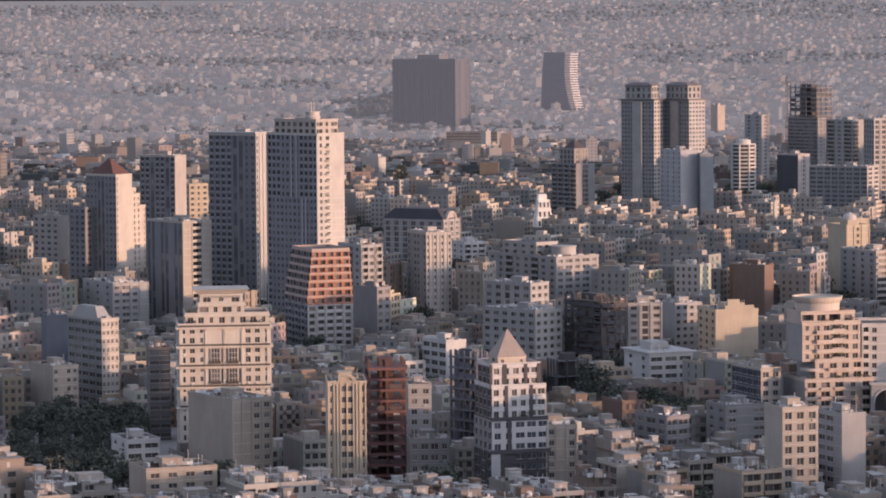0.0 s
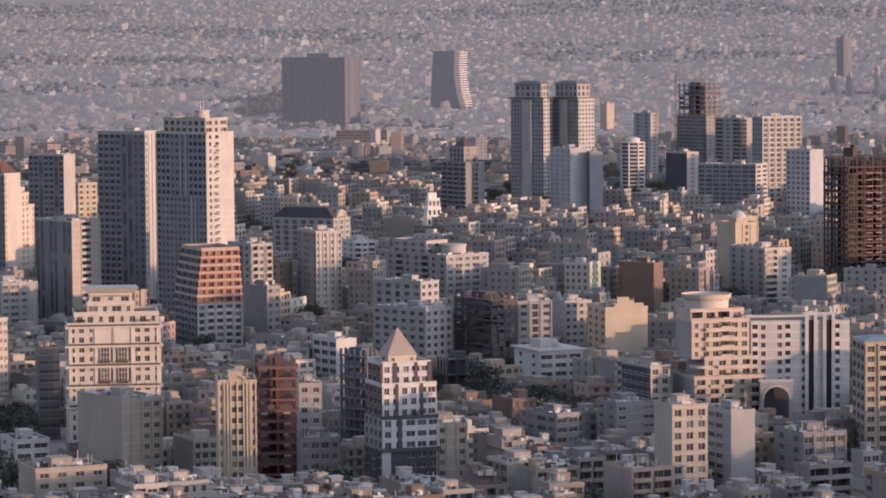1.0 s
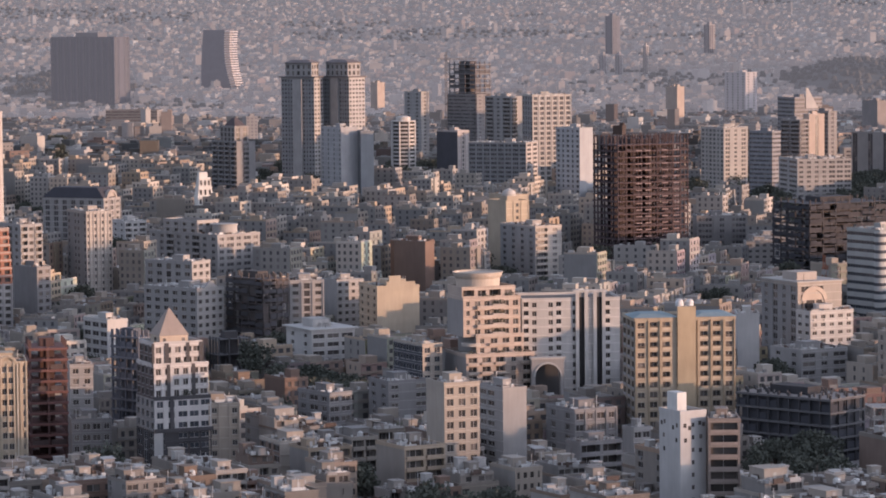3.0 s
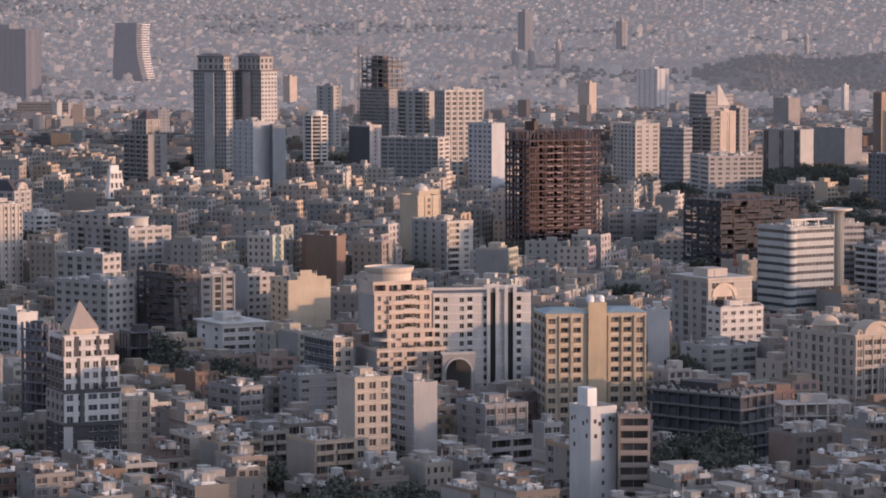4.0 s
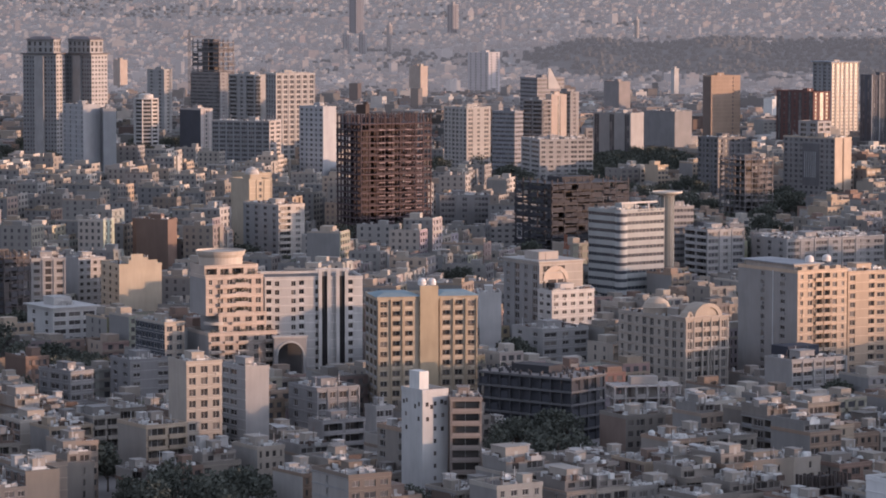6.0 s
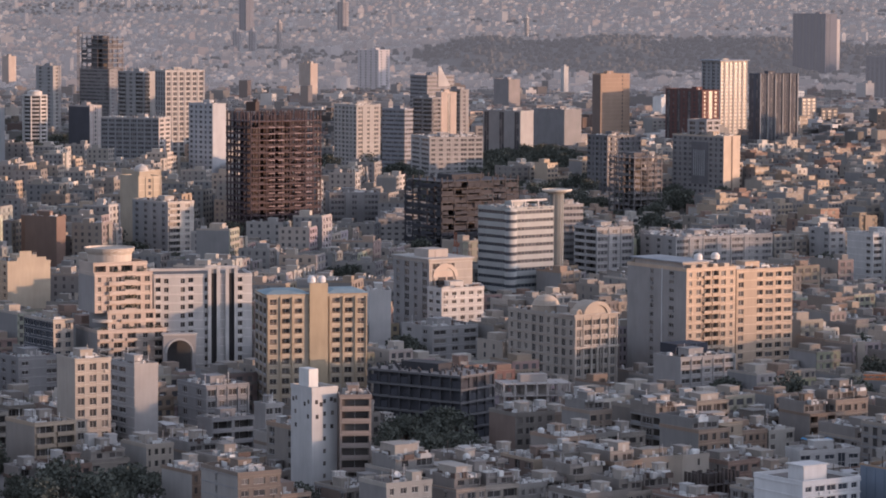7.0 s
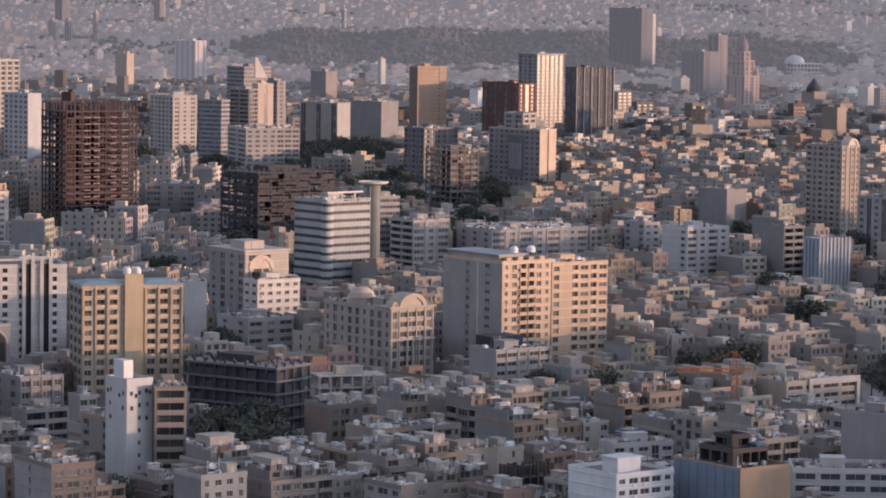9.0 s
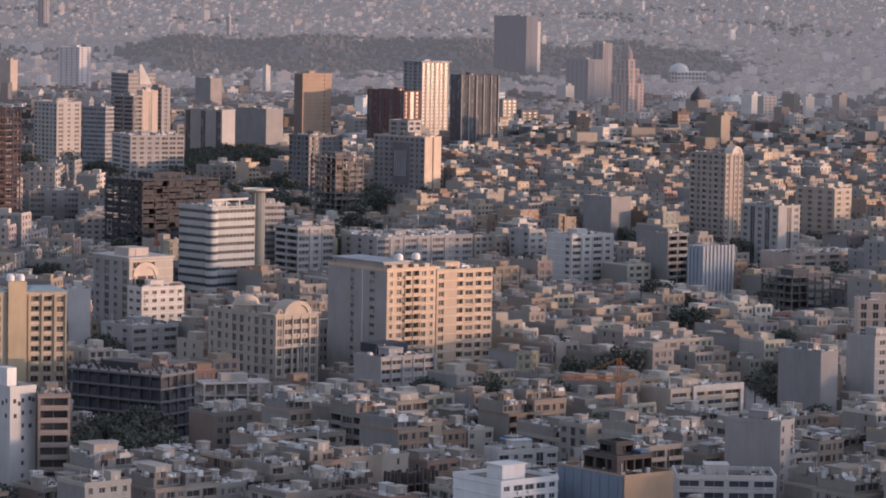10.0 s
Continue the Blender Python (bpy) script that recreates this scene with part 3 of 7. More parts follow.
def round_tower(x, y, r, H):
    """A round residential tower with balcony rings."""
    root = thing("round_tower", x, y, GRID, "round pale residential tower with balcony rings", "apartment building")
    claim(x, y, 0, 2 * r, 2 * r, -r, -r)
    n = round(H / 3.1)
    h = H / n
    drum(root, 0, 0, 0, [(r - 0.8, 0), (r - 0.8, H)], (0.05, 0.05, 0.055), "glazing", 28, GLASS)
    sh = Shape()
    sh.ring([(r - 0.7, 0), (r, 0), (r, 1.3), (r - 0.7, 1.3)], sides=28, cap=False)
    me = sh.mesh("balcony_ring", [PLASTER])
    for s in range(n):
        part("balcony_ring", me, None, root, at=(0, 0, s * h), tint=(0.55, 0.52, 0.49))
    for k in range(8):
        a = math.pi * k / 4
        box_part(root, "pier", r * math.cos(a) - 0.5, r * math.sin(a) - 0.5, 0, r * math.cos(a) + 0.5, r * math.sin(a) + 0.5, H, (0.55, 0.52, 0.49))
    drum(root, 0, 0, H, [(r, 0), (r, 0.8), (r * 0.6, 0.9), (r * 0.6, 3.5), (r * 0.3, 4.5)], (0.6, 0.56, 0.52), "roof", 28)
    return root


def sail_tower(x, y, z, W, H):
    """A far tower whose side swings out in a curve towards the foot."""
    root = thing("curved_tower", x, y, -20, "far dark tower with a side that curves outwards", "office tower", z=z)
    claim(x, y, -20, W, 20)
    n = 24
    for k in range(n):
        t = k / (n - 1)
        right = W * (1.0 - 0.10 * math.sin(math.pi * (0.15 + 0.75 * t)) - 0.04 * t + 0.18 * (1 - t) ** 2 - 0.02)
        left = W * (0.02 + 0.10 * t * t)
        sh = Shape()
        sh.box(left, 0, H * k / n, right - 1.5, 22, H * (k + 1) / n)
        part("storey", sh, [PLASTER], root, tint=(0.11, 0.105, 0.12))
        box_part(root, "floor_edge", right - 1.5, -0.5, H * k / n, right + 6, 22, H * (k + 0.45) / n, (0.42, 0.38, 0.36))
    return distant(root)


def clock_tower(x, y, z, W, D, H, yaw, rise):
    """A far stone tower in receding stages with a dark dome."""
    root = thing("domed_tower", x, y, yaw, "far brown stone tower in stages with a dark dome", "tower", z=z)
    claim(x, y, yaw, W, D)
    tint = (0.24, 0.175, 0.15)
    n = max(4, round(H / 3.4))
    zz = volume(root, 0, 0, W, D, 0, n, H / n, "nsn", "snsns", tint)
    a = volume(root, W * 0.15, D * 0.15, W * 0.7, D * 0.7, zz, 3, rise * 0.11, "tt", "ttt", tint)
    b = volume(root, W * 0.28, D * 0.28, W * 0.44, D * 0.44, a, 2, rise * 0.10, "t", "tt", tint)
    r = min(W, D) * 0.24
    drum(root, W * 0.5, D * 0.5, b, [(r, 0), (r * 1.1, rise * 0.1), (r * 0.9, rise * 0.2), (r * 0.45, rise * 0.28), (0.5, rise * 0.34), (0.3, rise * 0.45)], (0.12, 0.1, 0.1), "dome", 20)
    for i in (0.08, 0.92):
        for j in (0.08, 0.92):
            drum(root, W * i, D * j, zz, [(1.6, 0), (1.6, 5), (0.3, 8)], tint, "pinnacle", 8)
    return distant(root)


def dome_hall(x, y, z, r, wide):
    root = thing("domed_hall", x, y, 10, "far low hall with a pale shining dome", "hall", z=z)
    claim(x, y, 10, wide * 2, r * 2, -wide * 0.5, -r)
    volume(root, -wide * 0.3, 0, wide * 1.6, r * 1.6, 0, 3, 5.0, "WWWWWWWW", "WW", (0.42, 0.4, 0.39))
    drum(root, 0, r, 15, [(r, 0), (r, r * 0.12), (r * 0.94, r * 0.35), (r * 0.75, r * 0.6), (r * 0.42, r * 0.8), (0.3, r * 0.88)], (0.34, 0.35, 0.36), "dome", 28, METAL)
    return distant(root)


def low_dome(x, y, r, h):
    root = thing("domed_hall", x, y, GRID, "low hall under a wide blue-grey dome", "hall")
    claim(x, y, 0, 2 * r + 8, 2 * r + 150, -r - 4, -r - 150)
    drum(root, 0, 0, 0, [(r, 0), (r, h), (r + 0.8, h + 0.2), (r + 0.8, h + 0.9)], (0.3, 0.3, 0.31), "ring_wall", 32)
    drum(root, 0, 0, h + 0.9, [(r, 0), (r * 0.8, 1.6), (r * 0.5, 2.7), (r * 0.2, 3.2), (0.4, 3.4)], (0.3, 0.36, 0.4), "dome", 32)
    for k in range(12):
        a = math.pi * k / 6
        box_part(root, "pier", r * math.cos(a) - 0.5, r * math.sin(a) - 0.5, 0, r * math.cos(a) + 0.5, r * math.sin(a) + 0.5, h, (0.36, 0.35, 0.35))
    return root


def sail_edge(root, W, D, z):
    """A white wall that slants down from a tall mast along the front."""
    sh = Shape()
    f = [(W * 0.4, -0.4, z - 8), (W * 0.85, -0.4, z - 8), (W * 0.48, -0.4, z + 8), (W * 0.4, -0.4, z + 8)]
    g = [(a, 0.6, c) for a, b, c in f]
    sh.face(f)
    sh.face(g[::-1])
    for k in range(4):
        j = (k + 1) % 4
        sh.face([f[j], f[k], g[k], g[j]])
    sh.weld()
    part("slanting_wall", sh, [PLASTER], root, tint=(0.5, 0.47, 0.45))


def sign_box(x, y):
    """A dark roof shed with a small lit panel, standing on a low block."""
    root = thing("roof_cabin", x, y, GRID, "dark flat-topped cabin above a low white block", "cabin")
    box_part(root, "walls", -4, 2, 0, 7, 9, 15, (0.4, 0.36, 0.33))
    box_part(root, "dark_fascia", -5, 1, 15, 8, 10, 18.2, (0.05, 0.055, 0.075))
    return root


def cypress(x, y, h):
    """A narrow cypress: thin trunk and a dense spindle of sprays."""
    root = thing("cypress", x, y, 0, "slim dark cypress between low houses", "tree", "cypresses")
    q = random.Random(round(x))
    tr, cr = Shape(), Shape()
    tr.ring([(0.16, 0), (0.05, h * 0.8)], sides=6, cap=False)
    for k in range(420):
        t = q.random()
        r = 1.1 * (1 - t) ** 0.7 * min(1, 0.4 + 3 * t) * q.uniform(0.6, 1)
        a = q.uniform(0, 6.28)
        p = Vector((r * math.cos(a), r * math.sin(a), 0.6 + t * (h - 0.6)))
        u = Vector((q.gauss(0, 0.4), q.gauss(0, 0.4), 1)).normalized() * 0.38
        w = u.cross(Vector((q.gauss(0, 1), q.gauss(0, 1), 0))).normalized() * 0.16
        cr.face([tuple(p - u), tuple(p + w), tuple(p + u), tuple(p - w)])
    part("trunk", tr, [BARK], root)
    part("crown", cr, [LEAF], root)
    return root


def roof_tarpaulin(x, y):
    """A small house with a sagging blue tarpaulin spread over its roof."""
    root, z = block(x, y, 11, 9, 9.0, "wWw", "..", (0.36, 0.32, 0.28), "low beige house with a blue tarpaulin on its roof", single=True)
    sh = Shape()
    n = 8
    for i in range(n + 1):
        for j in range(n + 1):
            sh.v.append((1 + 8 * i / n, 0.8 + 5 * j / n, z + 2.2 + 0.7 * noise.noise(Vector((i * 0.5, j * 0.6, 4))) - 0.8 * math.sin(math.pi * i / n) * math.sin(math.pi * j / n)))
    for i in range(n):
        for j in range(n):
            sh.f.append((i * (n + 1) + j, (i + 1) * (n + 1) + j, (i + 1) * (n + 1) + j + 1, i * (n + 1) + j + 1))
            sh.m.append(0)
    part("tarpaulin", sh, [PLASTER], root, "sagging blue tarpaulin", tint=(0.10, 0.32, 0.56))
    for a, b in ((1, 0.8), (9, 0.8), (1, 5.8), (9, 5.8)):
        box_part(root, "prop", a - 0.1, b - 0.1, z, a + 0.1, b + 0.1, z + 2.2, (0.15, 0.13, 0.12))
    return root


def arch_gate(x, y, yaw, w, h):
    """A tall pale gateway wall with a round arch through it."""
    root = thing("arch_gate", x, y, yaw, "tall pale stone gateway with a round arch", "gate")
    claim(x, y, yaw, w, 4, key=True)
    tint, r, deep, n = (0.4, 0.38, 0.37), w * 0.39, 3.0, 14
    spring = h - r - 1.6
    c = w / 2
    box_part(root, "pier", 0, 0, 0, c - r, deep, spring, tint)
    box_part(root, "pier", c + r, 0, 0, w, deep, spring, tint)
    sh = Shape()
    arc = [(c - r * math.cos(math.pi * k / n), spring + r * math.sin(math.pi * k / n)) for k in range(n + 1)]
    for k in range(n):
        (xa, za), (xb, zb) = arc[k], arc[k + 1]
        sh.face([(xa, 0, za), (xb, 0, zb), (xb, 0, h), (xa, 0, h)])
        sh.face([(xb, deep, zb), (xa, deep, za), (xa, deep, h), (xb, deep, h)])
        sh.face([(xa, 0, za), (xa, deep, za), (xb, deep, zb), (xb, 0, zb)])
        sh.face([(xa, 0, h), (xb, 0, h), (xb, deep, h), (xa, deep, h)])
    for x0, x1 in ((0, c - r), (c + r, w)):
        sh.box(x0, 0, spring, x1, deep, h)
    sh.weld()
    part("arch_wall", sh, [PLASTER], root, tint=tint)
    slab_part(root, -0.5, -0.5, w + 0.5, deep + 0.5, h, h + 0.7, (0.54, 0.52, 0.5))
    # Dark panel behind the arch stands in for the shade inside the passage.
    box_part(root, "passage_wall", 0.2, deep + 3.0, 0, w - 0.2, deep + 3.3, h - 0.3, (0.09, 0.085, 0.085))
    rim = Shape()
    for k in range(n):
        a, b = math.pi * k / n, math.pi * (k + 1) / n
        rim.beam((c - (r + 0.3) * math.cos(a), -0.15, spring + (r + 0.3) * math.sin(a)), (c - (r + 0.3) * math.cos(b), -0.15, spring + (r + 0.3) * math.sin(b)), 0.55)
    part("arch_moulding", rim, [PLASTER], root, tint=(0.56, 0.54, 0.52))
    return root

# ---- the buildings that stand out ----
# Most tower flanks duller than their fronts have the shade painted in.
STONE = (0.60, 0.54, 0.47)
root, z = block(-231.7, 1063.4, 29.9, 22.0, 43.8, "qqn....qqn", "qqqq", STONE, "ornate white stone apartment tower with stepped terraced top", yaw=14, h=3.2, single=True, top=False, piers=False)
for k in (0.12, 0.41, 0.56, 0.71, 0.86, 1.0):
    slab_part(root, -0.7, -0.85, 29.9 + 0.7, 8, z * k - 0.75, z * k - 0.3, (0.62, 0.57, 0.5))
    slab_part(root, -0.5, -0.55, 29.9 + 0.5, 8, z * k - 1.1, z * k - 0.754, (0.54, 0.49, 0.43))
    # Dark railing on each cornice also paints the shadow line the cornice lacks.
    box_part(root, "railing", 0.4, -0.75, z * k - 0.296, 29.9 - 0.4, -0.62, z * k + 0.35, (0.12, 0.10, 0.085))
for a in (0.40, 0.59):
    for k in (0.42, 0.57, 0.72):
        tall_window(root, 29.9 * a, -0.02, z * k + 0.2, 2.7, z * 0.115)
for a in (0.495, 0.5, 0.3, 0.69):
    box_part(root, "pilaster", 29.9 * a - 0.35, -0.3, 0, 29.9 * a + 0.35, -0.004, z, (0.64, 0.58, 0.51))
for a in (0.03, 0.97):
    box_part(root, "pilaster", 29.9 * a - 0.5, -0.3, 0, 29.9 * a + 0.5, -0.004, z, (0.64, 0.58, 0.51))
zz = volume(root, 29.9 * 0.08, 1.5, 29.9 * 0.90, 18, z, 1, 3.3, "qqnqnqqn", "qqq", STONE, single=True)
slab_part(root, 29.9 * 0.07, 0.8, 29.9 * 0.99, 8, zz - 0.35, zz + 0.1, (0.62, 0.57, 0.5))
zz = volume(root, 29.9 * 0.22, 2.5, 29.9 * 0.50, 14, zz, 1, 3.3, "WnWn", "qqq", STONE, single=True)
slab_part(root, 29.9 * 0.21, 1.7, 29.9 * 0.73, 10, zz - 0.3, zz + 0.15, (0.62, 0.57, 0.5))
zz = volume(root, 29.9 * 0.24, 3.0, 29.9 * 0.46, 12, zz + 0.15, 1, 3.0, "qnq", "qq", STONE, single=True)
pyramid(root, 29.9 * 0.22, 2.6, 29.9 * 0.50, 12.8, zz + 1.9, -1.9, (0.56, 0.52, 0.47), 1.6, 0.92)
for k in range(14):
    box_part(root, "dentil", 29.9 * 0.245 + 0.98 * k, 2.4, zz - 0.9, 29.9 * 0.245 + 0.98 * k + 0.45, 2.99, zz - 0.1, (0.62, 0.57, 0.5))
for a, b, c in ((0.14, 0.3, 3.2), (0.84, 0.3, 4.0), (0.16, 1.6, 3.0)):
    hedge(root, 29.9 * a, b, z + (0.02 if b < 1 else 3.4), c)
block(-198.6, 984.9, 13.7, 27.6, 28.4, "..ww", ".", (0.42, 0.36, 0.3), "bare beige block with a lit sandstone flank of small windows", yaw=40, single=True)
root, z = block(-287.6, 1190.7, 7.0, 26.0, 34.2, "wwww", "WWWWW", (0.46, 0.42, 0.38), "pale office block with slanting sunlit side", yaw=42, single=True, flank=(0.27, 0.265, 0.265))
pyramid(root, 0, 26.0 * 0.1, 7.0 * 0.8, 26.0 * 0.8, z + 0.2, 4.5, (0.38, 0.365, 0.355), 0, 0.6)
# Cream front for sun, grey flank for shade, both painted into the walls.
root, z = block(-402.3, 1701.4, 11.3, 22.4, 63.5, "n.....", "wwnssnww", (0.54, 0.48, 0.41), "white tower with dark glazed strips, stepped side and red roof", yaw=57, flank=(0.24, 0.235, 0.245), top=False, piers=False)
pyramid(root, 1, 3, 11.3 - 1, 22.4 - 7, z + 0.9, 7.5, (0.15, 0.075, 0.065), 0.6, 0.12)
for k, (a, b, c) in enumerate(((11.304, 4.2, 6.5), (15.508, 3.6, 11.5), (19.112, 5.0, 17.5))):
    n = round((63.5 - c) / 3.1)
    volume(root, a, 1.5 + k, b, 14, 0, n, 3.1, ".n" if k < 2 else "n.n", ".", (0.54, 0.48, 0.41), parapet=1.2)
volume(root, -6.0, 17.0, 5.99, 12.0, 0, 15, 3.1, "w", "wnw", (0.23, 0.225, 0.235))
block(-423.7, 1835.7, 7.6, 16.0, 41.8, "b.w", "..", (0.5, 0.41, 0.35), "white stepped wing in evening sun", yaw=21)
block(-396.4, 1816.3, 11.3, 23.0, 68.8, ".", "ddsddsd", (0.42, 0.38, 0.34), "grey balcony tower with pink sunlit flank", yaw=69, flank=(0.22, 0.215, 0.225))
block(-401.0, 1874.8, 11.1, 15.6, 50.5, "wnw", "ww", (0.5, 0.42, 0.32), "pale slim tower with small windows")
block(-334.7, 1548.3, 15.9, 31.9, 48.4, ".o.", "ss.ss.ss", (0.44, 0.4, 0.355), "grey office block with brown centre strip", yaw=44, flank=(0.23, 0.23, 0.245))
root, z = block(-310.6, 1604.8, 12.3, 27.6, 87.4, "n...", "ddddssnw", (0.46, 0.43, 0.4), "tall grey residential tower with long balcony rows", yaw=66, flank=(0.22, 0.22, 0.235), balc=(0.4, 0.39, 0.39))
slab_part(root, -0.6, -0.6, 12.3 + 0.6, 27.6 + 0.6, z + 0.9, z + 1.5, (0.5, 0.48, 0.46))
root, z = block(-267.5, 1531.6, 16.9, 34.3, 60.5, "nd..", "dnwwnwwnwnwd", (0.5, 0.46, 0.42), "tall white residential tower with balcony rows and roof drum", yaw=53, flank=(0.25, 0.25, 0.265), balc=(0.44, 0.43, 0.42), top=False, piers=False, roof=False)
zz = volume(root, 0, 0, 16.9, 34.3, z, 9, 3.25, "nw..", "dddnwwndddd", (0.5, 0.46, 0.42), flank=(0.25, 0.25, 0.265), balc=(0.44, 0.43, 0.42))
for a, b, c in ((0.40, z, zz), (0.50, z, zz), (0.22, 0, z), (0.29, 0, z), (0.0, 0, zz), (0.98, 0, zz)):
    box_part(root, "white_pier", -0.4, 34.3 * a, b, -0.004, 34.3 * a + 0.7, c, (0.44, 0.43, 0.43))
for s in range(9, 28):
    drum(root, 16.9 * 0.37, 0.1, s * 3.1, [(1.9, 0), (1.9, 0.9)], (0.52, 0.49, 0.45), "round_balcony", 16)
zz = volume(root, 1, 2, 16.9 - 3, 34.3 - 6, zz, 2, 3.2, "WnW", "qqqqqqq", (0.45, 0.40, 0.36))
drum(root, 16.9 * 0.5, 34.3 * 0.35, zz, [(3.4, 0), (3.4, 1.4), (3.8, 1.5), (3.8, 1.9), (3.2, 2.0), (3.2, 3.6), (3.7, 3.7), (3.7, 4.2)], (0.55, 0.5, 0.46))
for a in (0.42, 0.52):
    box_part(root, "mast", 16.9 * a, 34.3 * 0.34, zz + 4.2, 16.9 * a + 0.5, 34.3 * 0.34 + 0.5, zz + 8.5, (0.45, 0.42, 0.4))
# Blue-grey flank against the red front: its shaded side is painted.
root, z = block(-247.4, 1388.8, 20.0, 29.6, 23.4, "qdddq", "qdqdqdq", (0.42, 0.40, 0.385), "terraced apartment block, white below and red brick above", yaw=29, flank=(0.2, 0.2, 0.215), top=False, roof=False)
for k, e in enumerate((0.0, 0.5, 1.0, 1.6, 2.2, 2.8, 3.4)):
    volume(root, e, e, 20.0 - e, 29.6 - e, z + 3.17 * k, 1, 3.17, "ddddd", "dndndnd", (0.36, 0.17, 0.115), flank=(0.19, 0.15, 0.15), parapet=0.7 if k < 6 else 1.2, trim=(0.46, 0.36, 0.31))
block(-236.9, 1464.5, 10.7, 21.5, 43.0, "bwb", "wbw", (0.38, 0.365, 0.355), "white balcony block with framed bays", yaw=37)
block(-227.9, 1452.0, 7.7, 15.4, 25.4, "ww", "..", (0.27, 0.26, 0.26), "grey slab block with window columns", yaw=49)
root, z = block(-249.4, 1822.5, 18.7, 37.6, 33.3, "wtw", "ttttttt", (0.38, 0.365, 0.355), "ornate pale block with a dark mansard roof", yaw=68)
pyramid(root, 0, 0, 18.7, 37.6, z + 0.9, 5.5, (0.06, 0.06, 0.075), 0.3, 0.72)
arch_gable(root, 18.7 * 0.2, 18.7 * 0.8, -0.3, z + 0.2, 5, 2, (0.45, 0.40, 0.36))
block(-220.0, 1548.8, 12.7, 23.4, 43.3, "w.w.w.w", "w.ww.w", (0.48, 0.44, 0.40), "slim pale tower with vertical bays", flank=(0.3, 0.295, 0.3), piers=True)
block(-232.9, 1783.7, 12.3, 18.1, 23.5, "bwb", "ww", (0.56, 0.54, 0.52), "white corner apartment block with balconies", yaw=29)
root, z = block(-166.1, 1612.6, 26.4, 52.8, 27.7, "wWwWw", "wwbwwbww", (0.38, 0.365, 0.355), "large white stepped apartment complex with rounded bay", yaw=45)
zz = volume(root, 26.4 * 0.1, 52.8 * 0.35, 26.4 * 0.5, 52.8 * 0.5, z, 2, 3.0, "www", "wwww", (0.42, 0.4, 0.385))
drum(root, 26.4 * 0.5, 52.8 * 0.2, z, [(6, 0), (6, 4.5), (6.5, 4.6), (6.5, 5.2)], (0.46, 0.44, 0.42))
root, z = block(-146.3, 1338.6, 15.0, 30.2, 25.3, "wwww", "wwwwww", (0.38, 0.365, 0.355), "ornate pale block with small pediment", yaw=51, band=(0.38, 0.365, 0.355))
pediment(root, 15.0 * 0.25, 15.0 * 0.75, -0.35, z + 0.9, 2.6, (0.42, 0.4, 0.385))
block(-154.4, 1394.8, 12.2, 24.8, 31.8, "www", "wwtww", (0.38, 0.365, 0.355), "ornate pale block with a gable", yaw=58)
DARK = (0.075, 0.072, 0.078)
CLAD = (0.56, 0.54, 0.53)
root, z = block(-119.3, 973.8, 17.4, 17.3, 15.4, "W.WWW", "WsW", DARK, "white clad building with black lower floors and pyramid roof", yaw=25, single=True, glass=MIRROR_GLASS, piers=False, top=False, roof=False)
box_part(root, "corner_pier", -0.3, -0.3, 0, 17.4 * 0.14, -0.004, z, (0.5, 0.49, 0.48))
za = volume(root, 0, 0, 17.4, 17.3, z, 3, 3.15, "qqWWW", "qqqq", CLAD, single=True, roof=False, flank=(0.3, 0.295, 0.3), glass=MIRROR_GLASS)
zb = volume(root, 0.3, 0.9, 16.6, 16.0, za, 3, 3.15, "qqqqWW", "qqqq", CLAD, single=True, flank=(0.11, 0.09, 0.09))
zc = volume(root, 0.6, 1.8, 14.8, 13.5, zb, 2, 3.1, "qqqWW", "qqq", CLAD, single=True, flank=(0.12, 0.095, 0.09))
for k, (a, b, c, d, e) in enumerate(((0.27, z, za, -0.25, 0.75), (0.24, za, zb, 0.65, 0.7), (0.68, za, zb, 0.65, 0.7), (0.22, zb, zc, 1.55, 0.9), (0.6, zb, zc, 1.55, 0.7), (0.0, zb, zc, 1.55, 0.5), (0.83, zb, zc, 1.55, 0.9))):
    box_part(root, "black_pier", 17.4 * a, d, b, 17.4 * a + e * 1.5, d + 0.246, c + 0.5, DARK)
for a, b, c in ((-0.4, z, 17.8), (0.0, za, 17.3), (0.3, zb, 16.2)):
    y = -0.6 if b == z else (-0.1 if b == za else 0.9)
    box_part(root, "dark_band", a, y, b - 0.35, c, y + 0.5, b + 0.8, DARK)
    hedge(root, c * 0.62, y + 0.55, b + 0.05, 4.5)
zd = volume(root, 17.4 * 0.16, 2.6, 8.6, 8.6, zc, 1, 2.5, "n.n", "n", (0.56, 0.47, 0.38), single=True, parapet=0)
pyramid(root, 17.4 * 0.16, 2.6, 8.6, 8.6, zd, 8.0, (0.36, 0.30, 0.265), 0.3)
root, z = block(-167.4, 972.0, 11.3, 18.0, 35.4, "n.WW.n", "..", (0.5, 0.42, 0.32), "slender beige tower with dark vertical strips and arched crest", yaw=12, single=True)
arch_gable(root, 11.3 * 0.25, 11.3 * 0.75, -0.3, z + 0.3, 2.2, 1.2, (0.5, 0.42, 0.32))
box_part(root, "pier", 11.3 * 0.235, -0.55, 0, 11.3 * 0.265, -0.004, z, (0.66, 0.6, 0.5))
box_part(root, "pier", 11.3 * 0.735, -0.55, 0, 11.3 * 0.765, -0.004, z, (0.66, 0.6, 0.5))
block(-155.5, 1052.9, 7.3, 15.0, 26.0, "ww", ".", (0.38, 0.365, 0.355), "white block with window columns", yaw=13, single=True)
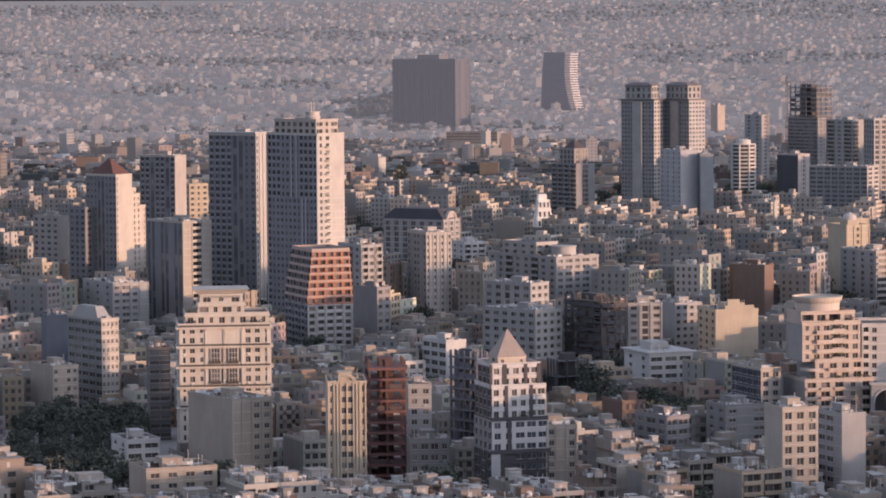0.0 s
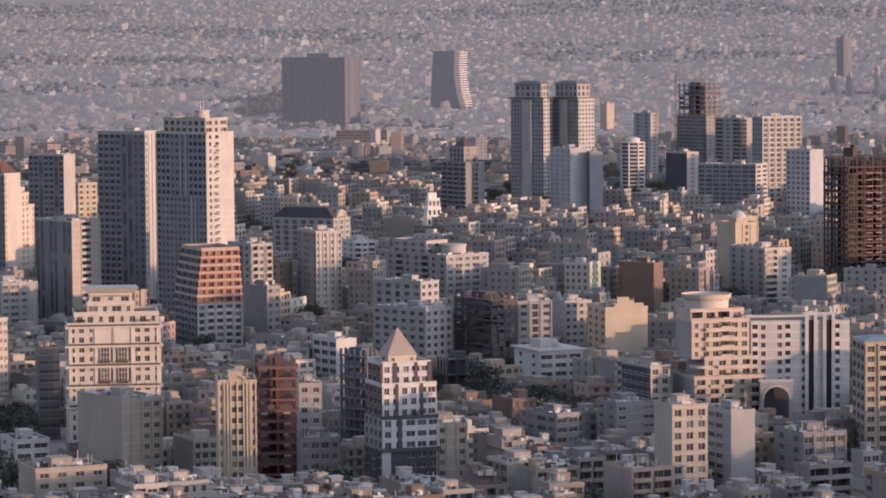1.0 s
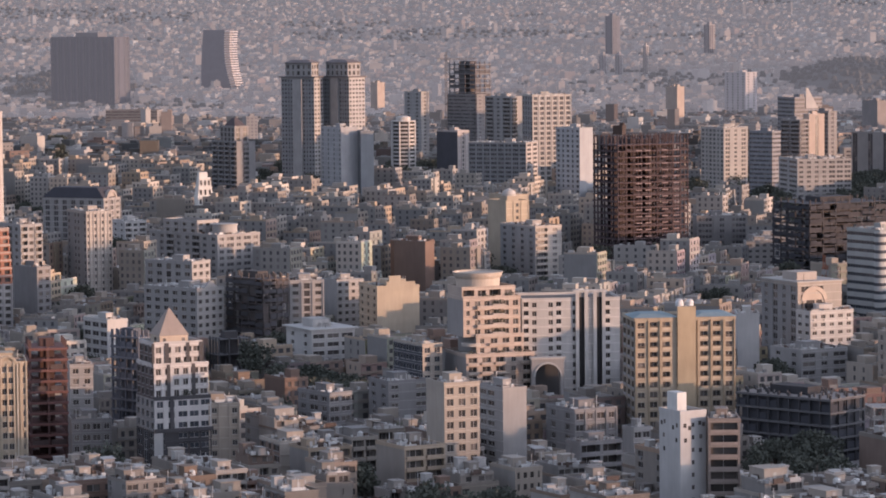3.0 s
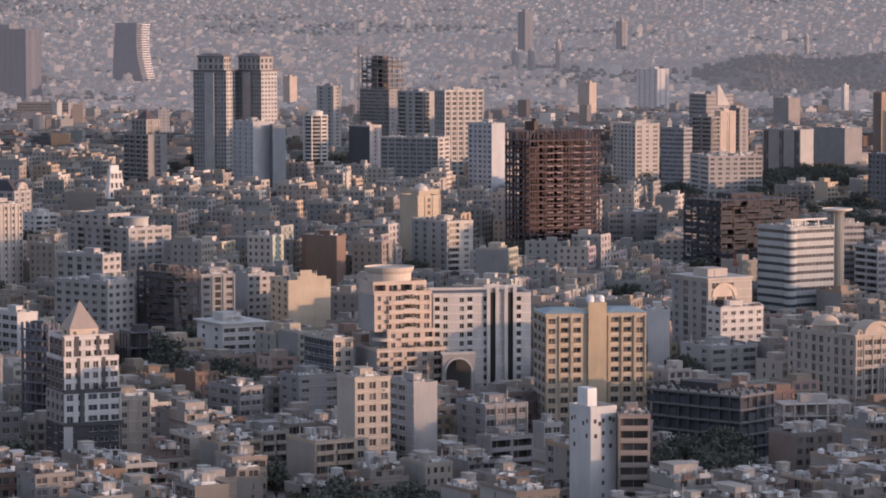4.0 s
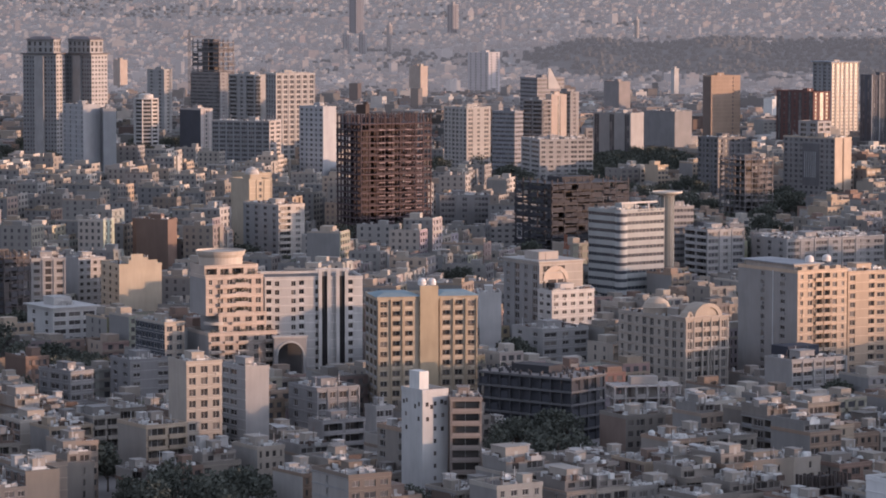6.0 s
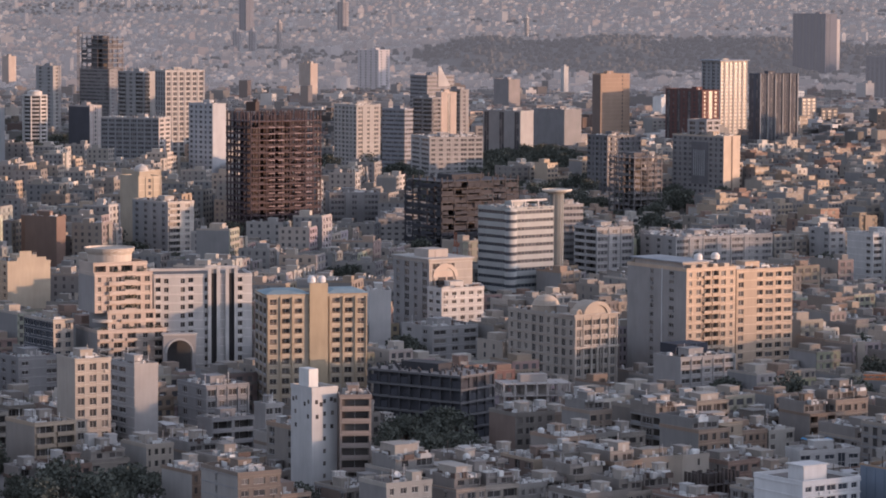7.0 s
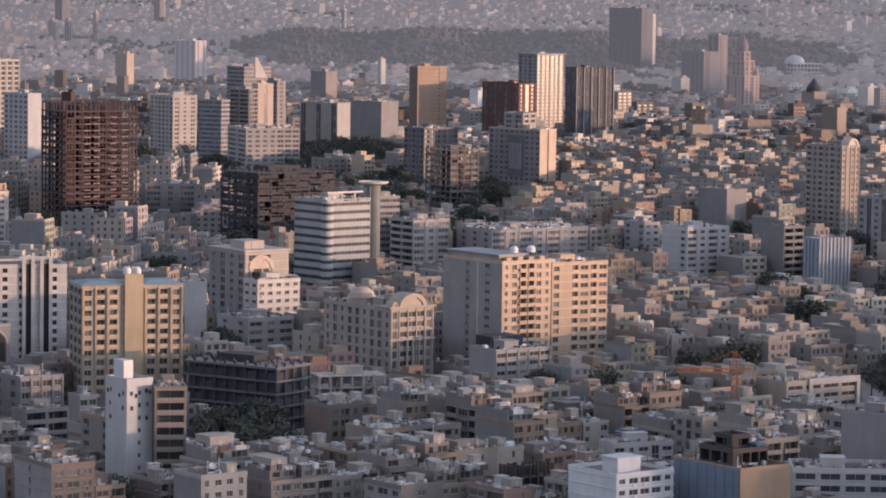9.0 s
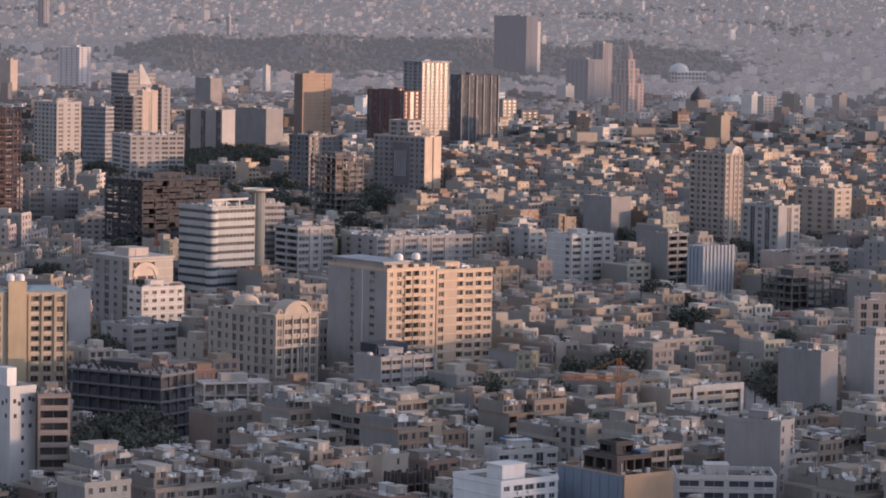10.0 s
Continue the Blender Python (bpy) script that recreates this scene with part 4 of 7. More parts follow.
block(-145.8, 989.4, 11.8, 11.8, 16.5, "wWWw", "..", (0.27, 0.26, 0.26), "low grey house with arched bays", yaw=13, single=True)
block(-172.2, 1264.4, 8.8, 17.5, 20.0, "..", "WWW", (0.56, 0.54, 0.52), "white block with a corner of large windows", yaw=39, single=True)
block(-107.1, 980.7, 11.9, 18.0, 22.1, "ww.w", ".", (0.42, 0.36, 0.3), "beige plastered apartment house", yaw=9, single=True)
block(-110.4, 1351.9, 13.7, 18.0, 27.3, "wtw", ".", (0.38, 0.365, 0.355), "white block with arched windows", yaw=10)
block(-94.7, 1398.7, 12.3, 12.3, 23.5, "wwww", "..", (0.38, 0.365, 0.355), "white block with small-paned windows")
root, z = block(-76.1, 1365.4, 18.1, 22.9, 23.6, ".", "wnw", (0.5, 0.42, 0.32), "block with a bare cream wall in low sun", yaw=22)
box_part(root, "stair_head", 18.1 * 0.25, 1, z, 18.1 * 0.7, 5, z + 3.2, (0.5, 0.42, 0.32))
box_part(root, "parapet_step", 18.1 * 0.22, -0.12, z + 0.904, 18.1 * 0.9, 0.6, z + 2.3, (0.5, 0.42, 0.32))
box_part(root, "parapet_step", 18.1 * 0.28, -0.12, z + 2.304, 18.1 * 0.56, 0.6, z + 4.8, (0.5, 0.42, 0.32))
root, z = block(-94.9, 1260.2, 17.9, 22.2, 15.9, "WWW", "ww", (0.56, 0.54, 0.52), "low white villa with deep terraces", single=True)
slab_part(root, -1.2, -1.2, 17.9 + 1.2, 22.2 + 1.2, z + 0.9, z + 1.4, (0.56, 0.54, 0.52))
box_part(root, "stair_head", 17.9 * 0.2, 22.2 * 0.3, z + 1.4, 17.9 * 0.6, 22.2 * 0.7, z + 4.5, (0.5, 0.48, 0.46))
block(-64.4, 1557.6, 7.8, 17.2, 27.9, ".", ".", (0.22, 0.15, 0.12), "brown brick-faced block without windows", yaw=60)
block(-34.0, 942.1, 10.7, 13.6, 32.2, "qqq", "..", (0.44, 0.39, 0.335), "pale block with grid of square windows", yaw=24, single=True)
block(-18.2, 976.8, 7.8, 14.6, 26.7, "..", "WW.", (0.38, 0.365, 0.355), "grey apartment block with wide windows", single=True)
# Twin towers: flanks darkened to paint their shaded sides.
root, z = block(-182.8, 2477.5, 13.6, 27.6, 82.7, "www", "wwnwwnwwnww", (0.46, 0.445, 0.435), "pale twin residential tower with hipped crown", yaw=65, flank=(0.3, 0.295, 0.3), glass=GLASS, top=False)
slab_part(root, -1.4, -1.4, 13.6 + 1.4, 27.6 + 1.4, z + 0.9, z + 1.8, (0.17, 0.155, 0.155))
zz = volume(root, 13.6 * 0.1, 27.6 * 0.1, 13.6 * 0.8, 27.6 * 0.8, z + 1.8, 2, 4.5, "www", "wnwnw", (0.38, 0.365, 0.355))
pyramid(root, 13.6 * 0.1, 27.6 * 0.1, 13.6 * 0.8, 27.6 * 0.8, zz + 0.9, 2.2, (0.22, 0.19, 0.19), 1.5, 0.6)
box_part(root, "corner_shaft", -1.5, 27.6 * 0.36, 0, -0.004, 27.6 * 0.64, z, (0.38, 0.365, 0.355))
root, z = block(-157.2, 2477.7, 15.2, 30.9, 82.6, "wwwww", "wwnwwnwwnww", (0.46, 0.445, 0.435), "pale twin residential tower with hipped crown", yaw=44, flank=(0.3, 0.295, 0.3), glass=GLASS, top=False)
slab_part(root, -1.4, -1.4, 15.2 + 1.4, 30.9 + 1.4, z + 0.9, z + 1.8, (0.17, 0.155, 0.155))
zz = volume(root, 15.2 * 0.1, 30.9 * 0.1, 15.2 * 0.8, 30.9 * 0.8, z + 1.8, 2, 4.5, "www", "wnwnw", (0.38, 0.365, 0.355))
pyramid(root, 15.2 * 0.1, 30.9 * 0.1, 15.2 * 0.8, 30.9 * 0.8, zz + 0.9, 2.2, (0.22, 0.19, 0.19), 1.5, 0.6)
box_part(root, "corner_shaft", -1.5, 30.9 * 0.36, 0, -0.004, 30.9 * 0.64, z, (0.38, 0.365, 0.355))
block(-146.2, 2215.4, 12.8, 25.9, 56.2, ".", "n.n.n.n", (0.42, 0.415, 0.42), "blue-grey slab pair with blind end wall", yaw=34)
block(-133.2, 2215.7, 8.5, 20.0, 53.6, ".", ".", (0.34, 0.345, 0.355), "blind grey slab end wall", yaw=10)
root, z = block(-215.8, 2225.7, 14.8, 29.4, 47.0, ".b.", "bbbb", (0.27, 0.26, 0.26), "grey tower with ornate dark crown", yaw=39, top=False)
zz = volume(root, 14.8 * 0.1, 29.4 * 0.15, 14.8 * 0.75, 29.4 * 0.6, z, 3, 3.3, "tt", "tttt", (0.3, 0.28, 0.27))
pyramid(root, 14.8 * 0.25, 29.4 * 0.25, 14.8 * 0.5, 29.4 * 0.4, zz + 0.9, 5, (0.1, 0.08, 0.085), 0.5, 0.25)
root, z = block(-536.4, 4034.7, 42.8, 84.2, 80.6, "s.s", "ssssssssss", (0.075, 0.075, 0.09), "huge dark slab office building with paler end", yaw=72, h=4, z=17.2, glass=MIRROR_GLASS, top=False)
box_part(root, "stair_head", 42.8 * 0.2, 84.2 * 0.3, z, 42.8 * 0.8, 84.2 * 0.65, z + 6, (0.1, 0.1, 0.11))
distant(root)
block(-443.4, 3680.8, 28.0, 57.3, 21.6, "w", "--------", (0.27, 0.26, 0.26), "wide low civic block with ribbon windows", yaw=84)
round_tower(-125.5, 2641.5, 9.5, 45.2)
block(-122.6, 2906.6, 9.8, 20.0, 60.4, "w", "ww", (0.38, 0.365, 0.355), "slim tower with lit windows", yaw=49)
block(-75.0, 2906.0, 17.5, 34.6, 57.8, "w.", "-----", (0.27, 0.26, 0.26), "unfinished grey tower with lit end wall", yaw=48, top=False)
frame_block(-75.9, 2906.0, 17.3, 34.3, 84.3, "dark concrete frame of unfinished tower top", yaw=43, h=4, bays=3, deep=5, claimed=False, edge=0.8, infill=0.6, tint=(0.15, 0.135, 0.135), slab=(0.24, 0.225, 0.22), curtain=(0.13, 0.12, 0.12))
block(-77.1, 2442.5, 11.3, 22.8, 44.6, ".n.", ".", (0.46, 0.41, 0.385), "dark glass block with white end wall", yaw=43, flank=(0.075, 0.075, 0.09), glass=MIRROR_GLASS)
block(-26.5, 2341.4, 21.2, 43.4, 40.0, "dd", "WWWWWWWW", (0.46, 0.42, 0.39), "broad pale block with rows of bays", yaw=68, flank=(0.33, 0.325, 0.33))
block(-39.5, 2510.8, 13.3, 26.3, 67.0, "b.", "bwb", (0.38, 0.365, 0.355), "pale tower with rows of bays", yaw=47)
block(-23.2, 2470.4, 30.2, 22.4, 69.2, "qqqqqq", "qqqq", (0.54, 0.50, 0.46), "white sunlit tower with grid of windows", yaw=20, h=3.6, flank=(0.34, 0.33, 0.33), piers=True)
block(9.7, 2147.6, 11.2, 22.5, 57.3, ".", "wnwnw", (0.46, 0.46, 0.47), "grey round tower with white strip", yaw=42)
root, z = block(-28.9, 1660.8, 12.8, 18.5, 40.3, ".n.", "..", (0.5, 0.42, 0.32), "cream tower with small roof dome", top=False)
box_part(root, "stair_head", 12.8 * 0.1, 1, z, 12.8 * 0.6, 9, z + 3, (0.5, 0.42, 0.32))
drum(root, 12.8 * 0.35, 5, z + 3, [(3.6, 0), (3.5, 1), (2.8, 2.2), (1.5, 2.9), (0.2, 3.1)], (0.54, 0.5, 0.46), "dome", 20)
block(-14.2, 1628.5, 15.1, 31.1, 30.0, "bw", "wwww", (0.48, 0.44, 0.4), "white block with blind pier", yaw=34, flank=(0.33, 0.325, 0.325))
root, z = block(-14.9, 1162.8, 34.0, 22.0, 36.2, "dq.qd.d...d.", ".", (0.56, 0.54, 0.52), "white modern building with two tall dark slots", yaw=8, single=True, top=False, piers=False)
for a in (0.575, 0.755):
    box_part(root, "slot_glazing", 34.0 * (a + 0.005), -0.37, 2, 34.0 * (a + 0.06), -0.304, z + 1, (0.022, 0.02, 0.022))
    box_part(root, "pier", 34.0 * (a - 0.03), -0.9, 0, 34.0 * (a + 0.005), -0.004, z + 3, (0.58, 0.56, 0.54))
    box_part(root, "pier", 34.0 * (a + 0.06), -0.9, 0, 34.0 * (a + 0.095), -0.004, z + 3, (0.58, 0.56, 0.54))
    box_part(root, "slot_backing", 34.0 * (a + 0.005), -0.3, 0, 34.0 * (a + 0.06), -0.004, z + 2.5, (0.3, 0.29, 0.28))
box_part(root, "parapet_cap", 34.0 * 0.52, -0.5, z + 3, 34.0 * 0.86, 1.5, z + 3.5, (0.6, 0.58, 0.56))
root, z = block(21.4, 1045.0, 31.8, 19.4, 40.3, "qddn.ddq", "ddd", (0.5, 0.42, 0.32), "yellow brick apartment block with blank centre pier and blue roof", yaw=10, h=3.15, single=True, top=False, piers=False, flank=(0.3, 0.25, 0.2))
box_part(root, "pier", 31.8 * 0.42, -0.9, 0, 31.8 * 0.60, -0.004, z + 4.2, (0.50, 0.40, 0.27))
for k in range(round(z / 3.15)):
    for a in (0.0625, 0.1875, 0.3125, 0.6875, 0.8125, 0.9375):
        box_part(root, "sill", 31.8 * a - 1.5, -0.35, k * 3.15 + 0.62, 31.8 * a + 1.2, -0.004, k * 3.15 + 0.8, (0.30, 0.23, 0.17))
for a in (0.005, 0.13, 0.245, 0.62, 0.75, 0.875, 0.985):
    box_part(root, "pilaster", 31.8 * a, -0.45, 0, 31.8 * a + 0.35, -0.004, z, (0.46, 0.37, 0.26))
pyramid(root, 0, 0, 31.8 * 0.41, 19.4 * 0.7, z + 0.9, 1.1, (0.27, 0.36, 0.40), 0.7, 0.6)
pyramid(root, 31.8 * 0.61, 0, 31.8 * 0.39, 19.4 * 0.7, z + 0.9, 1.1, (0.27, 0.36, 0.40), 0.7, 0.6)
for a in (0.46, 0.56):
    drum(root, 31.8 * a, 2.5, z + 4.2, [(1.3, 0), (1.3, 1.2), (1.0, 1.8), (0.4, 2.1)], (0.75, 0.75, 0.75), "water_tank", 16)
block(62.6, 1231.4, 7.9, 15.0, 24.3, ".", ".", (0.56, 0.54, 0.52), "narrow block with white blind wall", yaw=1, single=True)
root, z = block(85.7, 1250.0, 19.3, 24.7, 33.6, "tt.", "ntnt", (0.42, 0.38, 0.34), "grey block with arched top windows", yaw=29, single=True, flank=(0.3, 0.285, 0.28), piers=False)
arch_gable(root, 19.3 * 0.08, 19.3 * 0.66, -0.35, z - 5.6, 5.0, 0.34, (0.58, 0.48, 0.4))
box_part(root, "arch_window", 19.3 * 0.2, -0.34, z - 10.5, 19.3 * 0.54, -0.02, z - 5.7, (0.06, 0.055, 0.055), GLASS)
for a in (0.1, 0.37, 0.6):
    box_part(root, "pilaster", 19.3 * a, -0.4, 4, 19.3 * a + 0.7, -0.004, z - 5.6, (0.5, 0.43, 0.37))
slab_part(root, -0.6, -0.6, 19.3 + 0.6, 24.7 + 0.6, z + 0.9, z + 1.4, (0.5, 0.47, 0.44))
box_part(root, "stair_head", 19.3 * 0.15, 24.7 * 0.2, z + 1.4, 19.3 * 0.6, 24.7 * 0.6, z + 4.4, (0.45, 0.4, 0.36))
block(89.7, 1240.7, 18.9, 9.3, 24.0, "wwwww", "ww", (0.56, 0.54, 0.52), "white block with square windows", single=True)
root, z = block(131.8, 1421.1, 24.1, 21.5, 41.3, "======", "======", (0.43, 0.435, 0.42), "striped white office tower with ribbon windows and rounded corner", yaw=35, h=3.44, glass=MIRROR_GLASS)
for s in range(round(z / 3.44)):
    drum(root, 0.8, 0.8, s * 3.44, [(2.6, 0), (2.6, 1.35)], (0.5, 0.5, 0.485), "corner_band", 20)
    drum(root, 0.8, 0.8, s * 3.44 + 2.74, [(2.6, 0), (2.6, 0.7)], (0.5, 0.5, 0.485), "corner_band", 20)
drum(root, 0.8, 0.8, 0.1, [(2.4, 0), (2.4, z - 0.2)], (0.05, 0.05, 0.06), "corner_glazing", 20, MIRROR_GLASS)
box_part(root, "roof_frame", 1, 1, z + 3.2, 24.1 - 3, 2, z + 4.0, (0.6, 0.57, 0.54))
for a in (0.05, 0.35, 0.65):
    box_part(root, "roof_post", 24.1 * a + 0.5, 1.2, z, 24.1 * a + 1.1, 1.8, z + 3.2, (0.6, 0.57, 0.54))
for k, w in enumerate((1.6, 0.9, 1.3, 0.7, 1.8, 1.1, 0.8, 1.4)):
    box_part(root, "sign_bar", 24.1 * 0.38 + 1.75 * k, -0.12, z - 0.1, 24.1 * 0.38 + 1.75 * k + w, -0.05, z + 0.5, (0.08, 0.1, 0.14))
helipad_tower(156.4, 1468.8, 45.3)
root, z = block(125.0, 1114.3, 17.8, 37.5, 26.3, "tWWWt", "ntnttnttn", (0.42, 0.375, 0.33), "ornate beige building with arched gables", yaw=31, single=True, piers=True, band=(0.42, 0.36, 0.3))
arch_gable(root, 17.8 * 0.2, 17.8 * 0.85, -0.35, z + 0.9, 4.6, 7, (0.46, 0.39, 0.32))
arch_gable(root, 17.8 * 0.02, 17.8 * 0.16, -0.35, z + 0.9, 2.2, 4, (0.46, 0.39, 0.32))
drum(root, 17.8 * 0.3, 37.5 * 0.62, z + 0.3, [(4.6, 0), (4.6, 2.2), (5.0, 2.3), (4.6, 2.6), (4.0, 4.0), (2.6, 5.2), (0.8, 5.8)], (0.5, 0.42, 0.34), "dome", 24)
box_part(root, "stair_head", 17.8 * 0.35, 37.5 * 0.15, z, 17.8 * 0.7, 37.5 * 0.32, z + 4.5, (0.42, 0.35, 0.29))
slab_part(root, -0.6, -0.6, 18.4, -0.26, z * 0.62, z * 0.62 + 0.5, (0.46, 0.40, 0.35))
slab_part(root, -0.8, -0.8, 18.6, 8.0, z + 0.904, z + 1.35, (0.46, 0.40, 0.35))
for a in (0.36, 0.5, 0.64):
    drum(root, 17.8 * a, -0.75, 0.2, [(0.42, 0), (0.36, z * 0.58), (0.55, z * 0.6), (0.55, z * 0.615)], (0.46, 0.41, 0.36), "column", 10)
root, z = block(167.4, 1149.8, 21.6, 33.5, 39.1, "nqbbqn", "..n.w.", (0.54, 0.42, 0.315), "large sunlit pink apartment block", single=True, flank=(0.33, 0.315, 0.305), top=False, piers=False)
for a in (0.325, 0.5, 0.675):
    box_part(root, "dark_slot", 21.6 * a - 0.18, -0.1, 3, 21.6 * a + 0.18, -0.004, z - 9, (0.16, 0.13, 0.11))
dormers(root, 1.0, 20.6, 0.6, z, 4, (0.52, 0.42, 0.33))
slab_part(root, -0.5, 33.5 * 0.05, 21.6 * 0.6, 33.5 * 0.95, z + 2.6, z + 3.0, (0.35, 0.37, 0.4))
box_part(root, "attic", 0.6, 33.5 * 0.08, z, 21.6 * 0.55, 33.5 * 0.9, z + 2.6, (0.45, 0.40, 0.36))
for a in (0.45, 0.8):
    drum(root, 21.6 * a, 6, z + 3.0, [(1.5, 0), (1.5, 1.4), (1.1, 2.0), (0.4, 2.3)], (0.78, 0.75, 0.72), "water_tank", 16)
box_part(root, "drain_pipe", -0.2, 33.5 * 0.4, 0, -0.004, 33.5 * 0.41, z, (0.7, 0.7, 0.7))
block(187.3, 1165.9, 23.4, 18.0, 37.4, "q.dWdW", "..", (0.54, 0.42, 0.315), "pink balcony wing of a large block", yaw=24, single=True)
block(157.8, 1096.1, 23.0, 14.3, 14.6, "WWwWW", "..", (0.38, 0.365, 0.355), "low white block with long windows", single=True)
root, z = block(423.5, 1703.2, 12.8, 25.9, 51.2, "w.nn", "dndndn", (0.36, 0.315, 0.28), "tall grey tower with sunlit rounded side", yaw=31)
arch_gable(root, 12.8 * 0.35, 12.8 * 0.95, -0.3, z, 4.5, 6, (0.6, 0.53, 0.46))
root, z = block(346.6, 1432.4, 18.8, 9.5, 24.7, ".", ".", (0.33, 0.345, 0.37), "silver metal-clad block of standing seams", yaw=27, top=False)
for k in range(9):
    box_part(root, "cladding_rib", 18.8 * (k + 0.2) / 9, -0.45, 0, 18.8 * (k + 0.6) / 9, -0.004, z + 1.2, (0.5, 0.5, 0.515))
for k in range(4):
    box_part(root, "cladding_rib", -0.45, 9.5 * (k + 0.2) / 4, 0, -0.004, 9.5 * (k + 0.6) / 4, z + 1.2, (0.36, 0.4, 0.46))
block(421.7, 1587.7, 14.9, 25.0, 32.1, ".sw", "wswsw", (0.38, 0.365, 0.355), "pale block with vertical piers", yaw=31)
block(493.5, 1743.0, 13.9, 27.7, 31.0, "ww", "wwww", (0.42, 0.36, 0.3), "block with lit end bays", yaw=34)
block(296.4, 1469.9, 24.6, 17.2, 26.4, "WwWw", "..w", (0.56, 0.54, 0.52), "white apartment block with corner windows")
block(295.6, 1567.9, 9.4, 14.8, 21.4, "ww", "w.w", (0.38, 0.365, 0.355), "white apartment block of five storeys", yaw=29)
block(217.1, 1536.1, 50.0, 38.8, 20.3, "WwWwWwWwW", "www", (0.38, 0.365, 0.355), "long row block with wide windows", yaw=15)
block(363.1, 1700.0, 13.9, 21.5, 28.5, ".", ".", (0.27, 0.26, 0.26), "blank walled block with brown flank", yaw=31)
block(406.0, 2712.0, 17.5, 48.0, 47.6, "nsd", "snsnsns", (0.155, 0.08, 0.072), "red brick residential tower with piers")
root, z = block(445.6, 2872.8, 29.4, 25.7, 66.8, "dwdwdw", "dwdw", (0.54, 0.49, 0.43), "white sunlit balcony tower", flank=(0.34, 0.335, 0.34))
slab_part(root, -1.5, -1.5, 29.4 + 1.5, 25.7 + 1.5, z + 0.9, z + 1.8, (0.3, 0.32, 0.36))
root, z = block(457.4, 2736.8, 35.5, 17.8, 60.1, "ssssssss", "ss.ss", (0.10, 0.10, 0.115), "dark glass tower with pale vertical fins", yaw=22, glass=HAZED_GLASS)
for k in range(6):
    box_part(root, "fin", 35.5 * k / 5 - 0.4, -0.8, 0, 35.5 * k / 5 + 0.4, -0.004, z + 1, (0.36, 0.35, 0.345))
block(326.9, 2740.1, 27.0, 14.0, 59.7, ".......n..", ".", (0.40, 0.29, 0.215), "tan slab tower with one window column", yaw=22, flank=(0.2, 0.15, 0.125))
root, z = block(321.0, 2053.5, 15.0, 42.7, 41.7, ".", "wnwwwwwwnw", (0.56, 0.45, 0.35), "brown block with two sunlit end piers and an arched recess", yaw=39, flank=(0.28, 0.26, 0.255), piers=False)
# Dark raised strip and panel paint the shade of a groove and a recess.
box_part(root, "groove", 7.1, -0.3, 2, 8.0, -0.004, z + 0.5, (0.2, 0.15, 0.12))
box_part(root, "recess_panel", -0.3, 42.7 * 0.3, z * 0.3, -0.004, 42.7 * 0.62, z * 0.92, (0.17, 0.16, 0.165))
for k in range(6):
    y = 42.7 * (0.36 + 0.04 * k)
    box_part(root, "white_fin", -0.7, y, z * 0.42, -0.304, y + 0.6, z * 0.8, (0.46, 0.45, 0.45))
volume(root, 15.004, 4.0, 7.0, 14.0, 0, 8, 3.1, "dd", ".", (0.5, 0.42, 0.35))
zz = volume(root, 4.0, 18.0, 12.0, 16.0, z, 3, 3.1, "dd", "qq", (0.36, 0.34, 0.335))
block(251.6, 2072.1, 26.3, 20.5, 41.1, "dnddnd", "dndnd", (0.17, 0.165, 0.17), "dark residential block with deep balconies")
frame_block(247.0, 1906.0, 20.0, 24.0, 37.0, "grey concrete frame with scaffold before the office towers", yaw=30, h=3.4, bays=4, deep=5, tint=(0.17, 0.155, 0.155), slab=(0.19, 0.175, 0.17), infill=0.4, stubs=1.5)
block(150.5, 2196.3, 36.6, 39.8, 34.1, "wwwwWWW", "WW", (0.38, 0.365, 0.355), "wide grey block with window rows", yaw=14)
block(167.5, 2418.2, 9.2, 18.7, 51.6, "b", "bb", (0.27, 0.26, 0.26), "grey tower with balcony floors", yaw=45)
block(193.4, 2493.1, 9.6, 19.2, 54.9, "n", "bb", (0.27, 0.26, 0.26), "grey tower with brown pier", yaw=45)
# Grey flank paints the unlit side of this white tower.
block(122.0, 2480.0, 14.0, 34.0, 44.5, "qqq", "qqqqqq", (0.5, 0.46, 0.42), "white tower with small windows", flank=(0.3, 0.295, 0.3))
block(238.7, 2499.9, 17.0, 34.2, 38.9, ".", "s.s.s", (0.38, 0.365, 0.355), "row of blocks with piers", yaw=50)
block(280.4, 2582.4, 17.6, 35.8, 36.8, ".", ".", (0.27, 0.26, 0.26), "low dark block in evening shade", yaw=36)
root, z = block(149.4, 823.3, 18.7, 18.9, 14.5, "wWWWw", "..", (0.74, 0.73, 0.72), "white low building with roof pavilion", single=True, band=(0.74, 0.73, 0.72), glass=MIRROR_GLASS, top=False)
box_part(root, "roof_pavilion", 18.7 * 0.15, 3, z, 18.7 * 0.55, 9, z + 4, (0.76, 0.75, 0.74))
slab_part(root, 18.7 * 0.12, 2.6, 18.7 * 0.58, 9.4, z + 4, z + 4.3, (0.7, 0.69, 0.68))
root, z = block(180.4, 821.6, 16.5, 25.9, 16.0, ".", ".", (0.42, 0.29, 0.19), "tan building wrapped in blue sheeting", yaw=29, single=True)
box_part(root, "sheeting", -0.35, 0.5, 0.5, -0.1, 25.9 - 0.5, z + 0.5, (0.19, 0.23, 0.29))
for k in range(7):
    box_part(root, "sheet_seam", -0.42, 25.9 * (k + 0.6) / 7.5, 0.6, -0.354, 25.9 * (k + 0.6) / 7.5 + 0.12, z + 0.3, (0.12, 0.16, 0.22))
